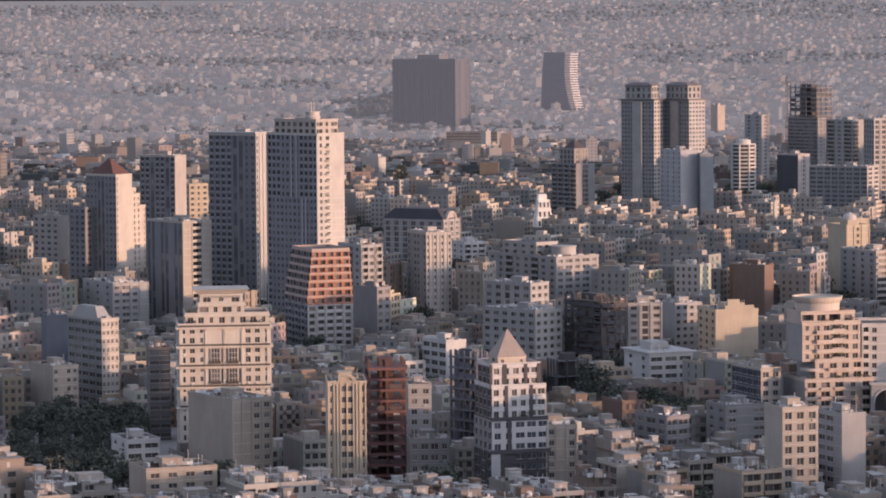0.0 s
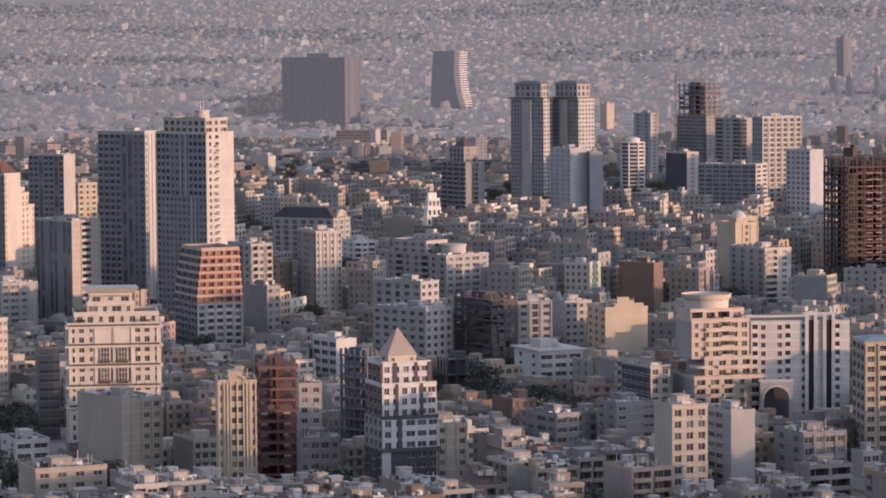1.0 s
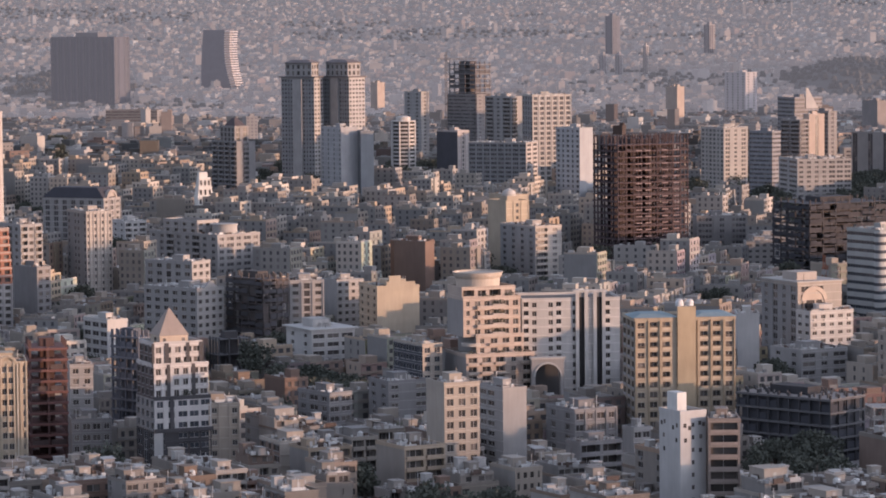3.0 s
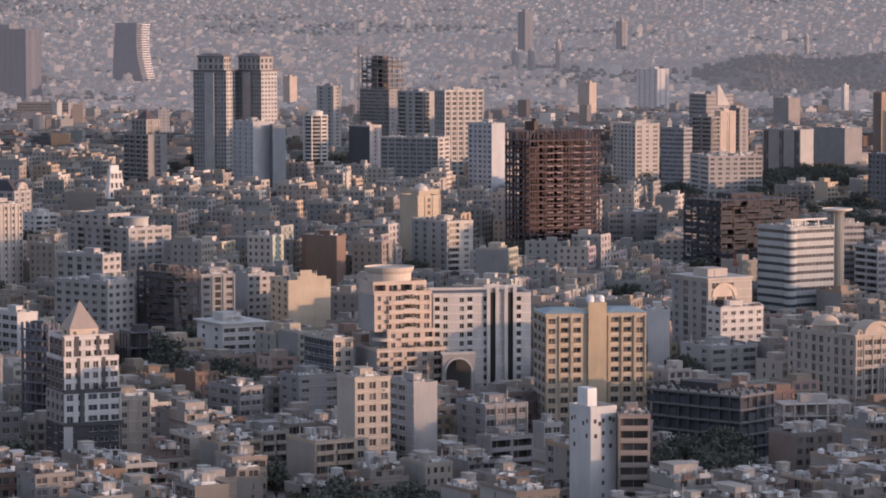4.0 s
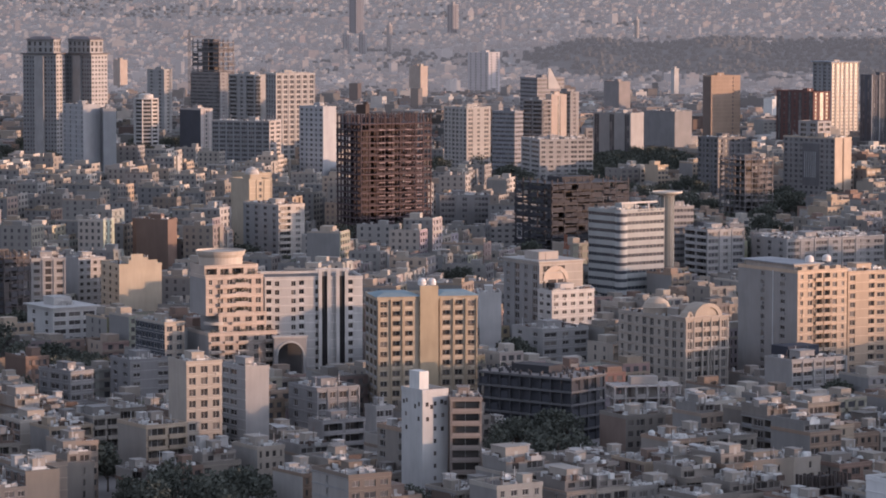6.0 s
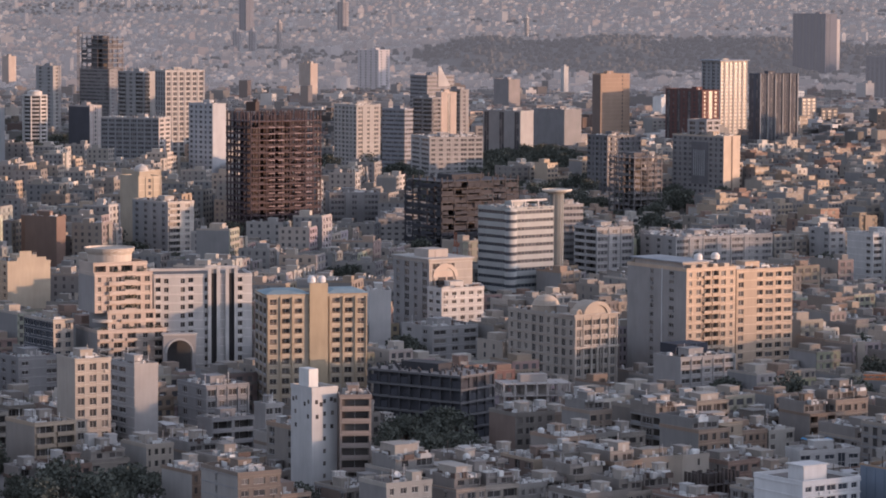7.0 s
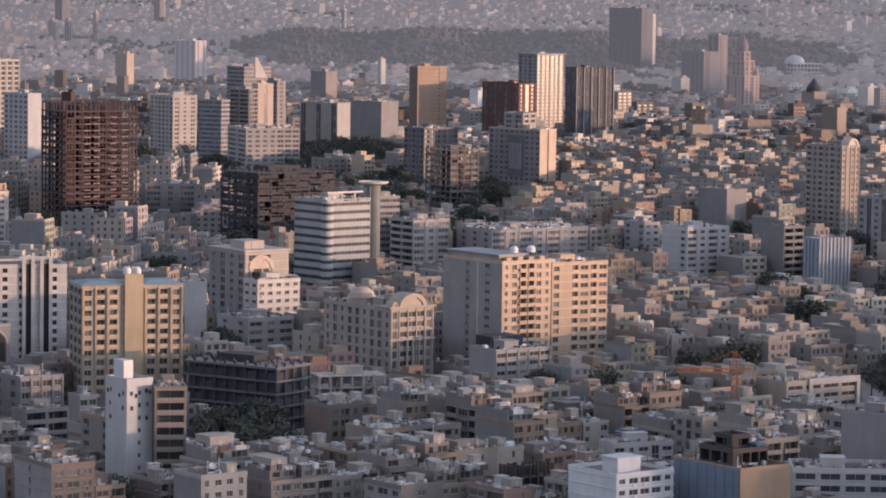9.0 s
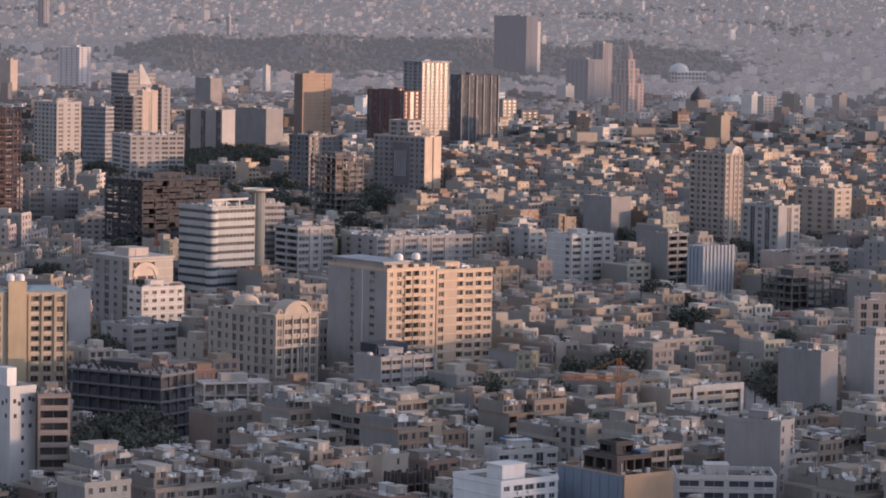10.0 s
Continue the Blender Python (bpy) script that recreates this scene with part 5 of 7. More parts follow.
volume(root, 16.5 * 0.12, 25.9 * 0.2, 16.5 * 0.7, 25.9 * 0.5, z, 1, 4, "oooo", "ooo", (0.10, 0.08, 0.072))
volume(root, 16.5 * 0.3, 25.9 * 0.35, 16.5 * 0.35, 25.9 * 0.25, z + 4, 1, 3, "oo", "oo", (0.07, 0.062, 0.06))
for k in range(5):
    box_part(root, "scaffold_pole", 0.3, 25.9 * (k + 0.4) / 5, z, 0.5, 25.9 * (k + 0.4) / 5 + 0.2, z + 3.6, (0.08, 0.07, 0.065))
box_part(root, "tarpaulin", 16.5 * 0.62, 25.9 * 0.22, z + 4.95, 16.5 * 0.8, 25.9 * 0.36, z + 5.6, (0.07, 0.14, 0.25))
root, z = block(236.0, 1011.8, 29.2, 14.7, 14.2, "WWWW", "..", (0.46, 0.4, 0.33), "low modern building with white portal frame", yaw=28, single=True, glass=MIRROR_GLASS)
box_part(root, "portal_frame", 29.2 * 0.3, -0.8, z - 0.6, 29.2 + 0.4, -0.004, z + 1.4, (0.54, 0.5, 0.46))
box_part(root, "portal_frame", 29.2 * 0.3, -0.8, 0, 29.2 * 0.34, -0.004, z - 0.6, (0.54, 0.5, 0.46))
box_part(root, "portal_frame", 29.2 * 0.97, -0.8, 0, 29.2 + 0.4, -0.004, z - 0.6, (0.54, 0.5, 0.46))
block(288.5, 1029.7, 8.6, 17.2, 23.7, "..", ".", (0.27, 0.26, 0.26), "tall blind grey house among low roofs", yaw=36, single=True)
root, z = block(29.9, 883.1, 7.9, 10.5, 31.1, ".", ".", (0.56, 0.55, 0.54), "white narrow block with small windows", single=True, top=False)
for k in range(9):
    box_part(root, "window", 7.9 * 0.44, -0.06, 3.3 * k + 1.2, 7.9 * 0.44 + 0.8, -0.004, 3.3 * k + 2.3, (0.07, 0.065, 0.065), GLASS)
for a, b in ((0.12, 27.5), (0.3, 26.8), (0.7, 28.0), (0.84, 27.6), (0.14, 23.6), (0.74, 24.4), (0.72, 20.8)):
    box_part(root, "window", 7.9 * a, -0.06, b, 7.9 * a + 0.9, -0.004, b + 1.1, (0.07, 0.065, 0.065), GLASS)
    box_part(root, "window", -0.06, 10.5 * a, b, -0.004, 10.5 * a + 0.9, b + 1.1, (0.07, 0.065, 0.065), GLASS)
box_part(root, "stair_tower", 0.3, 2, z, 7.9 * 0.4, 7, z + 5.5, (0.75, 0.74, 0.72))
block(37.2, 883.1, 8.3, 14.0, 29.2, "o", ".", (0.3, 0.25, 0.22), "grey-brown block with open balconies", yaw=2, single=True)
root, z = frame_block(27.3, 1742.1, 42.7, 24.5, 64.6, "dark steel skeleton of a building under construction", yaw=30, h=3.3, bays=9, deep=7, tint=(0.056, 0.038, 0.043), slab=(0.095, 0.064, 0.068), infill=0.3, edge=0.6, curtain=(0.058, 0.04, 0.043), stubs=4.5)
decks = Shape()
for k in range(2, 19):
    for a in (0.25, 0.38, 0.62, 0.78):
        decks.box(42.7 * a, -0.42, k * 3.4 - 0.15, 42.7 * (a + 0.085), -0.26, k * 3.4 + 0.35)
tagged(part("deck_edge", decks, [PLASTER], root, "pale edges of the poured decks", tint=(0.31, 0.235, 0.235)), kind="stuff")
box_part(root, "sheeting", 42.7 * 0.05, 5.0, 2, 42.7 * 0.2, 5.3, z - 3, (0.09, 0.075, 0.078))
box_part(root, "sheeting", 42.7 * 0.48, 4.0, 2, 42.7 * 0.6, 4.3, z - 3, (0.085, 0.07, 0.07))
frame_block(-135.7, 1068.3, 6.6, 13.1, 33.6, "blue-grey concrete frame with open floors", yaw=49, h=3.2, bays=3, deep=4, edge=0.5, tint=(0.14, 0.15, 0.18), slab=(0.18, 0.19, 0.22), infill=0.5)
frame_block(-161.8, 1012.8, 11.4, 16.0, 36.0, "red brick shell with open floors", yaw=13, h=3.2, bays=2, deep=3, edge=0.75, tint=(0.12, 0.07, 0.065), slab=(0.2, 0.1, 0.09), infill=0.45, curtain=(0.13, 0.095, 0.09), stubs=2.2)
root, z = frame_block(-120.1, 1340.3, 12.6, 25.3, 29.4, "dark concrete frame behind netting", yaw=41, h=3.2, bays=4, deep=5, tint=(0.11, 0.095, 0.09), slab=(0.12, 0.1, 0.095), infill=0.85, curtain=(0.1, 0.085, 0.08))
hang_nets(root, 9, z / 9, 12.6, 25.3, 4, 5, (0.085, 0.08, 0.088), 5)
# Infill and nets coloured darker here to paint in the shade they hang in.
root, z = frame_block(117.5, 1629.3, 45.6, 32.1, 40.4, "dark concrete frame with scaffold", yaw=30, h=3.4, bays=6, deep=5, tint=(0.07, 0.066, 0.072), slab=(0.085, 0.08, 0.086), infill=0.6, curtain=(0.06, 0.058, 0.066))
hang_nets(root, 12, z / 12, 45.6, 32.1, 12, 10, (0.05, 0.05, 0.06), 8)
root, z = frame_block(79.1, 1010.8, 17.3, 35.6, 19.5, "low dark office shell with flat deck and roof stubs", yaw=49, h=4.3, bays=4, deep=9, tint=(0.065, 0.065, 0.073), slab=(0.15, 0.147, 0.152), infill=0.55, curtain=(0.062, 0.064, 0.078), stubs=1.3, edge=0.6)
slab_part(root, -0.1, -0.1, 17.3 + 0.1, 35.6 + 0.1, z + 0.004, z + 0.12, (0.3, 0.275, 0.26))
# Dark box filling the floors in place of the shade inside them.
box_part(root, "core_wall", 1.2, 1.2, 0.1, 17.3 - 1.2, 35.6 - 1.2, z - 0.7, (0.07, 0.072, 0.085))
for i in range(4):
    for j in range(7):
        box_part(root, "roof_stub", 17.3 * (i + 0.5) / 4, 35.6 * (j + 0.5) / 7, z + 0.12, 17.3 * (i + 0.5) / 4 + 0.5, 35.6 * (j + 0.5) / 7 + 0.5, z + 1.3, (0.12, 0.115, 0.115))
frame_block(96.2, 1058.7, 22.0, 11.0, 11.3, "low white frame wing beside the dark shell", yaw=9, h=3.6, bays=6, deep=3, tint=(0.5, 0.46, 0.43), slab=(0.5, 0.46, 0.43), infill=0.3, stubs=0.3)
frame_block(186.0, 1549.4, 9.2, 18.5, 24.3, "grey frame with open floors", yaw=33, h=3.2, bays=3, deep=4, tint=(0.16, 0.15, 0.16), slab=(0.2, 0.19, 0.2), infill=0.4, stubs=0.5)
block(195.7, 1564.3, 6.6, 12.0, 25.1, "ww", "..", (0.38, 0.365, 0.355), "white tiled block with lower panel", yaw=0)
frame_block(364.9, 1349.4, 23.2, 18.2, 19.4, "dark frame with open floors", yaw=30, h=3.2, bays=5, deep=4, tint=(0.13, 0.12, 0.12), slab=(0.17, 0.155, 0.15), infill=0.3, stubs=0.5)
block(337.3, 1457.8, 11.8, 15.1, 28.1, "oo", ".", (0.26, 0.25, 0.24), "grey shell of deep window openings", yaw=29)
block(416.6, 1542.6, 45.6, 22.9, 12.8, "wWwWwW", "..", (0.5, 0.41, 0.35), "sunlit low block with row of openings", yaw=25)
block(354.6, 1216.8, 17.6, 15.0, 22.2, "tttt", "..", (0.5, 0.41, 0.35), "sunlit block with tall arched windows", yaw=-11, single=True)
block(313.9, 1056.4, 14.6, 12.7, 25.8, "ww", "..", (0.38, 0.365, 0.355), "pale block near the frame of the street", single=True)
ROSE = (0.52, 0.43, 0.365)
root, z = block(-33.8, 1145.9, 24.8, 21.4, 18.7, "dddnd", "...", ROSE, "sunlit pink terraced tower with round crown", yaw=22, single=True, top=False, piers=False, flank=(0.34, 0.32, 0.31))
for k in range(6):
    for a in (0.1, 0.3, 0.5, 0.9):
        box_part(root, "balcony_front", 24.8 * a - 2.0, -0.95, k * 3.12 + 0.05, 24.8 * a + 2.0, -0.004, k * 3.12 + 0.95, (0.56, 0.47, 0.4))
za = volume(root, 24.8 * 0.18, 2.0, 24.8 * 0.70, 18, z, 2, 3.2, "nqqd", ".", ROSE, single=True, flank=(0.34, 0.32, 0.31))
for k in range(2):
    drum(root, 24.8 * 0.14, 4.2, z + 3.2 * k, [(3.4, 0), (3.5, 0.15), (3.5, 1.0), (3.3, 1.0)], (0.5, 0.46, 0.42), "round_balcony", 24)
    box_part(root, "balcony_front", 24.8 * 0.36, 0.9, z + 3.2 * k + 0.02, 24.8 * 0.66, 1.996, z + 3.2 * k + 0.95, (0.56, 0.47, 0.4))
zb = volume(root, 0.2, 3.0, 24.8 * 0.84, 16, za, 4, 3.2, "nqqqqq", ".", ROSE, single=True, flank=(0.34, 0.32, 0.31))
for k in range(4):
    e = 24.8 * (0.70 - 0.02 * k)
    box_part(root, "balcony_front", 24.8 * 0.2, 1.7, za + 3.2 * k - 0.25, e, 2.996, za + 3.2 * k + 0.95, (0.57, 0.48, 0.41))
    hedge(root, 24.8 * 0.52, 2.05, za + 3.2 * k + 0.952, 4.4)
zz = volume(root, 0.2, 4.2, 24.8 * 0.78, 14, zb, 1, 3.4, "odoq", ".", ROSE, single=True)
drum(root, 24.8 * 0.36, 12, zz, [(7.4, 0), (7.6, 3.2), (8.3, 4.2), (8.7, 5.4), (8.4, 5.4), (8.2, 4.8)], (0.6, 0.52, 0.44), "round_crown", 40)
for a, b, c, d in ((0.1, 0.35, z, 3.6), (0.8, 0.35, z, 4.4), (0.5, 0.3, z, 3.2), (0.4, 3.2, zb, 5.0), (0.7, 3.2, zb, 3.0)):
    hedge(root, 24.8 * a, b, c, d)
tapered_tower(-209.9, 1963.2, 15.5, 37.8, "white stepped tower catching the last sun", yaw=20, tint=(0.8, 0.77, 0.72))
sail_tower(-450.4, 4193.9, 32.4, 39.1, 72.2)
clock_tower(721.9, 3307.5, 0.0, 19.8, 26.9, 37.2, 30, 45.1)
dome_hall(931.1, 3966.1, 17.5, 11.9, 23.1)
root, z = block(751.8, 4031.2, 23.6, 48.1, 74.9, "s.", "sssss", (0.075, 0.075, 0.09), "dark office tower in the haze", yaw=44, h=4, z=19.9, glass=MIRROR_GLASS)
box_part(root, "scaffold_shaft", 23.6, 0, 0, 23.6 + 6, 8, z - 6, (0.3, 0.27, 0.25))
distant(root)
root, z = block(756.4, 3677.8, 21.0, 37.9, 52.0, "s.", "sssss", (0.11, 0.11, 0.12), "dark office slab in the haze", h=4)
distant(root)
root, z = block(775.0, 3690.0, 14.0, 18.0, 70.0, "n.", "ss", (0.15, 0.135, 0.135), "slim grey tower in the haze")
distant(root)
root, z = block(207.2, 3885.3, 17.6, 34.9, 48.3, "ww", "wwww", (0.32, 0.3, 0.3), "stepped grey block in the haze", yaw=40, z=4.9)
distant(root)
block(121.5, 3653.6, 8.5, 11.4, 43.5, ".", "..", (0.5, 0.41, 0.35), "slim tower with brown strip")
block(314.1, 3415.9, 13.8, 27.5, 34.2, ".", ".", (0.3, 0.27, 0.26), "far dark block with lit end wall", yaw=29)
block(409.9, 3783.6, 5.7, 8.0, 36.1, ".", ".", (0.56, 0.54, 0.52), "slim white mast tower", yaw=22, z=1.4)
root, z = block(800.5, 3338.8, 16.2, 19.5, 21.1, ".", "..", (0.4, 0.33, 0.28), "small tower with dark dome and sunlit wall", yaw=29)
drum(root, 16.2 * 0.4, 19.5 * 0.4, z, [(16.2 * 0.5, 0), (16.2 * 0.45, 5), (16.2 * 0.25, 9), (0.3, 14)], (0.08, 0.08, 0.09), "dome", 16)
block(-217.8, 3954.1, 9.6, 17.5, 34.2, ".", ".", (0.5, 0.41, 0.35), "far slab with sunlit end", z=8.8)
block(121.9, 3807.0, 14.9, 15.6, 37.9, "s.", ".", (0.5, 0.41, 0.35), "white far tower with pale flank", z=1.5)
block(-441.8, 1736.2, 9.6, 19.0, 40.2, ".", "wwww", (0.4, 0.36, 0.34), "grey block with sunlit wall", yaw=59)
block(-301.1, 1172.2, 9.9, 20.2, 18.8, "w.ww", "..", (0.42, 0.36, 0.3), "beige low block with small windows", yaw=38, single=True)
block(-232.9, 994.3, 10.5, 16.0, 14.9, "WW", "ww", (0.56, 0.54, 0.52), "white low corner house", single=True)
block(-211.5, 926.5, 20.9, 16.3, 15.2, "wwww", "..", (0.42, 0.36, 0.3), "beige villa row with small windows", single=True)
block(-253.7, 1118.2, 7.1, 16.0, 30.8, "-", ".", (0.15, 0.14, 0.14), "dark shaft block beside the ornate tower", yaw=16, single=True)
block(-353.3, 1484.4, 17.5, 36.4, 24.2, "wWw.", "www", (0.38, 0.365, 0.355), "pale slab in shade", yaw=35)
block(-436.7, 1736.4, 4.0, 7.9, 14.9, ".", ".", (0.5, 0.36, 0.26), "pale block with orange end wall", yaw=78)
root, z = block(-33.4, 1959.8, 14.1, 21.5, 26.1, "w.", "..", (0.5, 0.42, 0.32), "brown block with white corner tower")
drum(root, 3, 3, z, [(3, 0), (3, 2), (2, 3.5), (0.5, 4.2)], (0.7, 0.65, 0.6), "dome", 16)
block(-48.8, 1150.0, 7.6, 21.6, 22.0, "qq", "WWWWW", (0.48, 0.42, 0.36), "dark blue glass office with a pale sunlit end", single=True, flank=(0.075, 0.08, 0.1), glass=MIRROR_GLASS)
block(-56.8, 1078.7, 14.3, 14.1, 17.3, "w.W", "ww", (0.27, 0.26, 0.26), "grey block with two roof cabins", single=True)
block(-73.0, 1038.0, 8.5, 16.9, 18.4, "WW", "wWw", (0.27, 0.26, 0.26), "grey mansion block with wide windows", yaw=39, single=True)
block(-64.0, 1566.9, 9.1, 18.2, 27.6, ".", "..", (0.3, 0.19, 0.14), "brown blind-walled house above low roofs", yaw=72)
block(95.1, 1333.2, 18.0, 14.0, 16.4, "wwwww", "..", (0.56, 0.54, 0.52), "white block with dome dish", yaw=1)
block(82.9, 1189.7, 19.7, 19.4, 15.1, "WwW", "ww", (0.38, 0.365, 0.355), "pale row of terraces", yaw=31, single=True)
block(191.9, 1762.5, 11.8, 7.5, 19.3, ".", "..", (0.38, 0.365, 0.355), "pale office with roof band")
block(168.2, 1568.4, 12.4, 6.2, 32.9, "-", ".", (0.38, 0.365, 0.355), "block with band of dark windows", yaw=19)
block(181.0, 1527.7, 20.9, 17.3, 25.0, "WwW", "oo", (0.38, 0.365, 0.355), "white wing with open floors")
block(217.1, 1526.8, 54.1, 27.2, 20.6, "WwWwWwW", "www", (0.38, 0.365, 0.355), "pale wide block with long windows", yaw=27)
block(96.7, 1730.5, 18.3, 16.0, 17.4, "www", "..", (0.38, 0.365, 0.355), "small white office with sunlit cornice", yaw=8)
block(90.7, 1695.4, 14.6, 12.0, 17.1, "wwww", "..", (0.38, 0.365, 0.355), "white apartments beside the steel frame", yaw=4)
block(111.0, 2367.6, 19.6, 30.4, 48.2, "qnq", "qnqqnq", (0.42, 0.395, 0.37), "pale tower with grid of windows", yaw=29)
block(140.7, 2302.8, 9.7, 19.2, 48.1, "-", "---", (0.3, 0.3, 0.32), "grey glass tower with ribbon windows", yaw=50)


def far_tower(az, r, W, H, tint, label):
    """A slim tower on the far slopes."""
    x, y = r * math.sin(radians(az)), r * math.cos(radians(az))
    k = r - 3750.0
    root, z = block(x, y, W, W * 1.1, H, "ssn", "sns", tint, label, yaw=40, h=3.6, z=0.000105 * k * k + 0.02 * k, top=False, piers=False)
    box_part(root, "lift_head", W * 0.3, W * 0.3, z, W * 0.7, W * 0.8, z + 4, tint)
    return distant(root)


far_tower(0.82, 4450, 13, 50, (0.12, 0.12, 0.135), "dark slim tower on the far slope")
far_tower(0.66, 4300, 7, 25, (0.24, 0.23, 0.23), "pale slim tower on the far slope")
far_tower(0.93, 4300, 7, 25, (0.24, 0.23, 0.23), "pale slim tower on the far slope")
far_tower(1.38, 4300, 5, 36, (0.28, 0.25, 0.23), "slim sunlit tower on the far slope")
far_tower(2.45, 4450, 10, 38, (0.2, 0.18, 0.175), "brownish tower on the far slope")
far_tower(5.55, 4400, 4, 28, (0.28, 0.26, 0.24), "slim pale tower on the far slope")
park(-13.98, 981, 1175, 19, 95, seed=5)
park(-4.12, 1119, 1209, 18, 16, seed=6)
park(-12.34, 1418, 1521, 5, 5, seed=7)
park(-3.97, 1125, 1207, 13, 16, seed=8)
park(4.06, 936, 1005, 15, 26, seed=9)
park(-2.75, 850, 892, 8, 14, seed=10)
park(-1.35, 850, 892, 9, 18, seed=11)
park(-7.36, 1624, 1818, 8, 12, seed=12)
park(5.74, 2095, 2578, 33, 70, seed=13)
park(4.26, 2260, 2572, 38, 50, seed=14)
park(14.69, 1093, 1154, 5, 6, seed=15)
park(12.21, 2528, 2647, 42, 12, seed=16)
park(-8.54, 2362, 3289, 6, 22, seed=17)
park(-9.29, 1845, 2367, 22, 30, seed=18)
park(5.54, 2034, 2818, 46, 110, seed=19)
park(10.07, 1069, 1090, 2, 3, seed=20)
park(-3.53, 2377, 2724, 67, 60, seed=21)
park(-3.95, 2244, 2512, 82, 60, seed=22)
park(1.14, 1639, 1817, 29, 20, seed=23)
park(2.15, 2137, 2448, 61, 50, seed=24)
park(-14.23, 1650, 1791, 14, 10, seed=25)
park(0.15, 1613, 1695, 11, 8, seed=26)
tower_crane(215.1, 991.2, 20.0, 17.0, 172, (0.45, 0.17, 0.06), "orange lattice tower crane over the low houses")
tower_crane(-100.9, 2906.3, 88.0, 26.0, 10, (0.16, 0.14, 0.13), "dark tower crane beside an unfinished tower")
tower_crane(-403.6, 1738.0, 45.0, 20.0, 170, (0.4, 0.35, 0.3), "pale tower crane beside the white tower")
tower_crane(109.4, 1433.2, 24.0, 12.0, 80, (0.35, 0.14, 0.08), "red lattice crane before the striped tower")
low_dome(106.3, 2211.2, 15.5, 8.0)
root, z = block(180.8, 2669.9, 25.5, 24.8, 60.1, "---", "--", (0.3, 0.29, 0.3), "grey office with a slanting sail edge", yaw=29)
sail_edge(root, 25.5, 24.8, z)
block(175.3, 2437.1, 13.3, 7.3, 54.9, ".s.", "..", (0.5, 0.41, 0.35), "white stair towers with brown strips")
block(2.5, 1004.6, 14.6, 17.5, 17.0, "WwWw", "ww", (0.27, 0.26, 0.26), "white apartments at the street corner", yaw=29, single=True)
block(19.9, 991.9, 5.9, 6.5, 13.1, "WW", ".", (0.38, 0.365, 0.355), "pale house with square bays", single=True)
block(4.0, 958.0, 14.1, 8.0, 13.3, "oo", "..", (0.27, 0.26, 0.26), "unlit house with open carport", single=True)
sign_box(163.3, 1110.8)
cypress(128.5, 984.6, 9)
cypress(131.1, 978.6, 10)
cypress(134.2, 984.4, 11)
cypress(245.8, 1017.9, 9)
cypress(248.4, 1011.4, 10)
frame_block(-126.4, 1226.0, 12.9, 8.6, 17.0, "steel frame of a small unfinished house", yaw=30, h=5, bays=3, deep=3, tint=(0.09, 0.085, 0.09), slab=(0.12, 0.115, 0.12), stubs=0.6)
block(-329.3, 1273.3, 10.1, 16.0, 28.1, ".", ".", (0.13, 0.14, 0.17), "dark blue-grey blind block in shade", yaw=22)
frame_block(129.9, 864.1, 13.1, 6.7, 8.2, "rusty steel skeleton of a small house", yaw=30, h=3.4, bays=5, deep=4, tint=(0.07, 0.055, 0.05), slab=(0.1, 0.085, 0.08), stubs=3.0)
roof_tarpaulin(170.0, 925.0)
block(234.0, 873.1, 8.2, 16.6, 22.6, "w.w", ".", (0.36, 0.335, 0.32), "tall grey house with a bare side wall", yaw=49, single=True)
block(199.7, 846.8, 25.7, 16.0, 12.4, "WWWW", "..", (0.56, 0.54, 0.52), "low house with white roof edge and dark terrace", yaw=-9, single=True, glass=MIRROR_GLASS, trim=(0.6, 0.58, 0.56))
block(163.0, 903.4, 18.0, 9.2, 10.9, "WnWsW", "..", (0.56, 0.54, 0.52), "white balcony house with dark centre strip", yaw=15, single=True, glass=MIRROR_GLASS)
arch_gate(-11.5, 1147.0, 8, 11.0, 17.6)
block(71.2, 1829.8, 27.4, 20.0, 21.5, "WnW", "..", (0.27, 0.26, 0.26), "low grey hall with a tall dark doorway", yaw=4)


# ---- the ground ----
def land(x, y):
    """Height of the ground: level near by, rising into the foothills of the far side of the basin."""
    r = math.hypot(x, y)
    k = max(0.0, r - 3750.0)
    return 0.000105 * k * k + 0.02 * k


def bump(x, y):
    """Wooded ridge in front of the foothills."""
    r, az = math.hypot(x, y), math.degrees(math.atan2(x, y))
    top = 26 * math.exp(-((az - 6.9) / 0.9) ** 2) + 22 * math.exp(-((az - 4.9) / 0.8) ** 2) + 24 * math.exp(-((az - 9.6) / 1.1) ** 2) + 13 * math.exp(-((az - 12.5) / 1.6) ** 2) + 8 * math.exp(-((az + 8.5) / 1.0) ** 2)
    return (top + 3.0 * noise.noise(Vector((x * 0.02, y * 0.02, 0)))) * math.exp(-((r - 4230) / 120) ** 2) * (1 if top > 1.5 else 0)


def sheet(name, rings, spokes, a0, a1, height, mat):
    """Part of the ground between circles, as one sheet."""
    sh = Shape()
    for r in rings:
        for k in range(spokes + 1):
            a = radians(a0 + (a1 - a0) * k / spokes)
            x, y = r * math.sin(a), r * math.cos(a)
            sh.v.append((x, y, height(x, y)))
    n = spokes + 1
    for i in range(len(rings) - 1):
        for k in range(spokes):
            sh.f.append((i * n + k + 1, i * n + k, (i + 1) * n + k, (i + 1) * n + k + 1))
            sh.m.append(0)
    if a1 - a0 > 359:
        sh.weld()
    return new(name, sh.mesh(name, [mat]))


ground = sheet("ground", [0, 300, 600, 800, 1000, 1400, 1900, 2400, 3000, 3500, 3750], 96, 0, 360, land, GROUND)
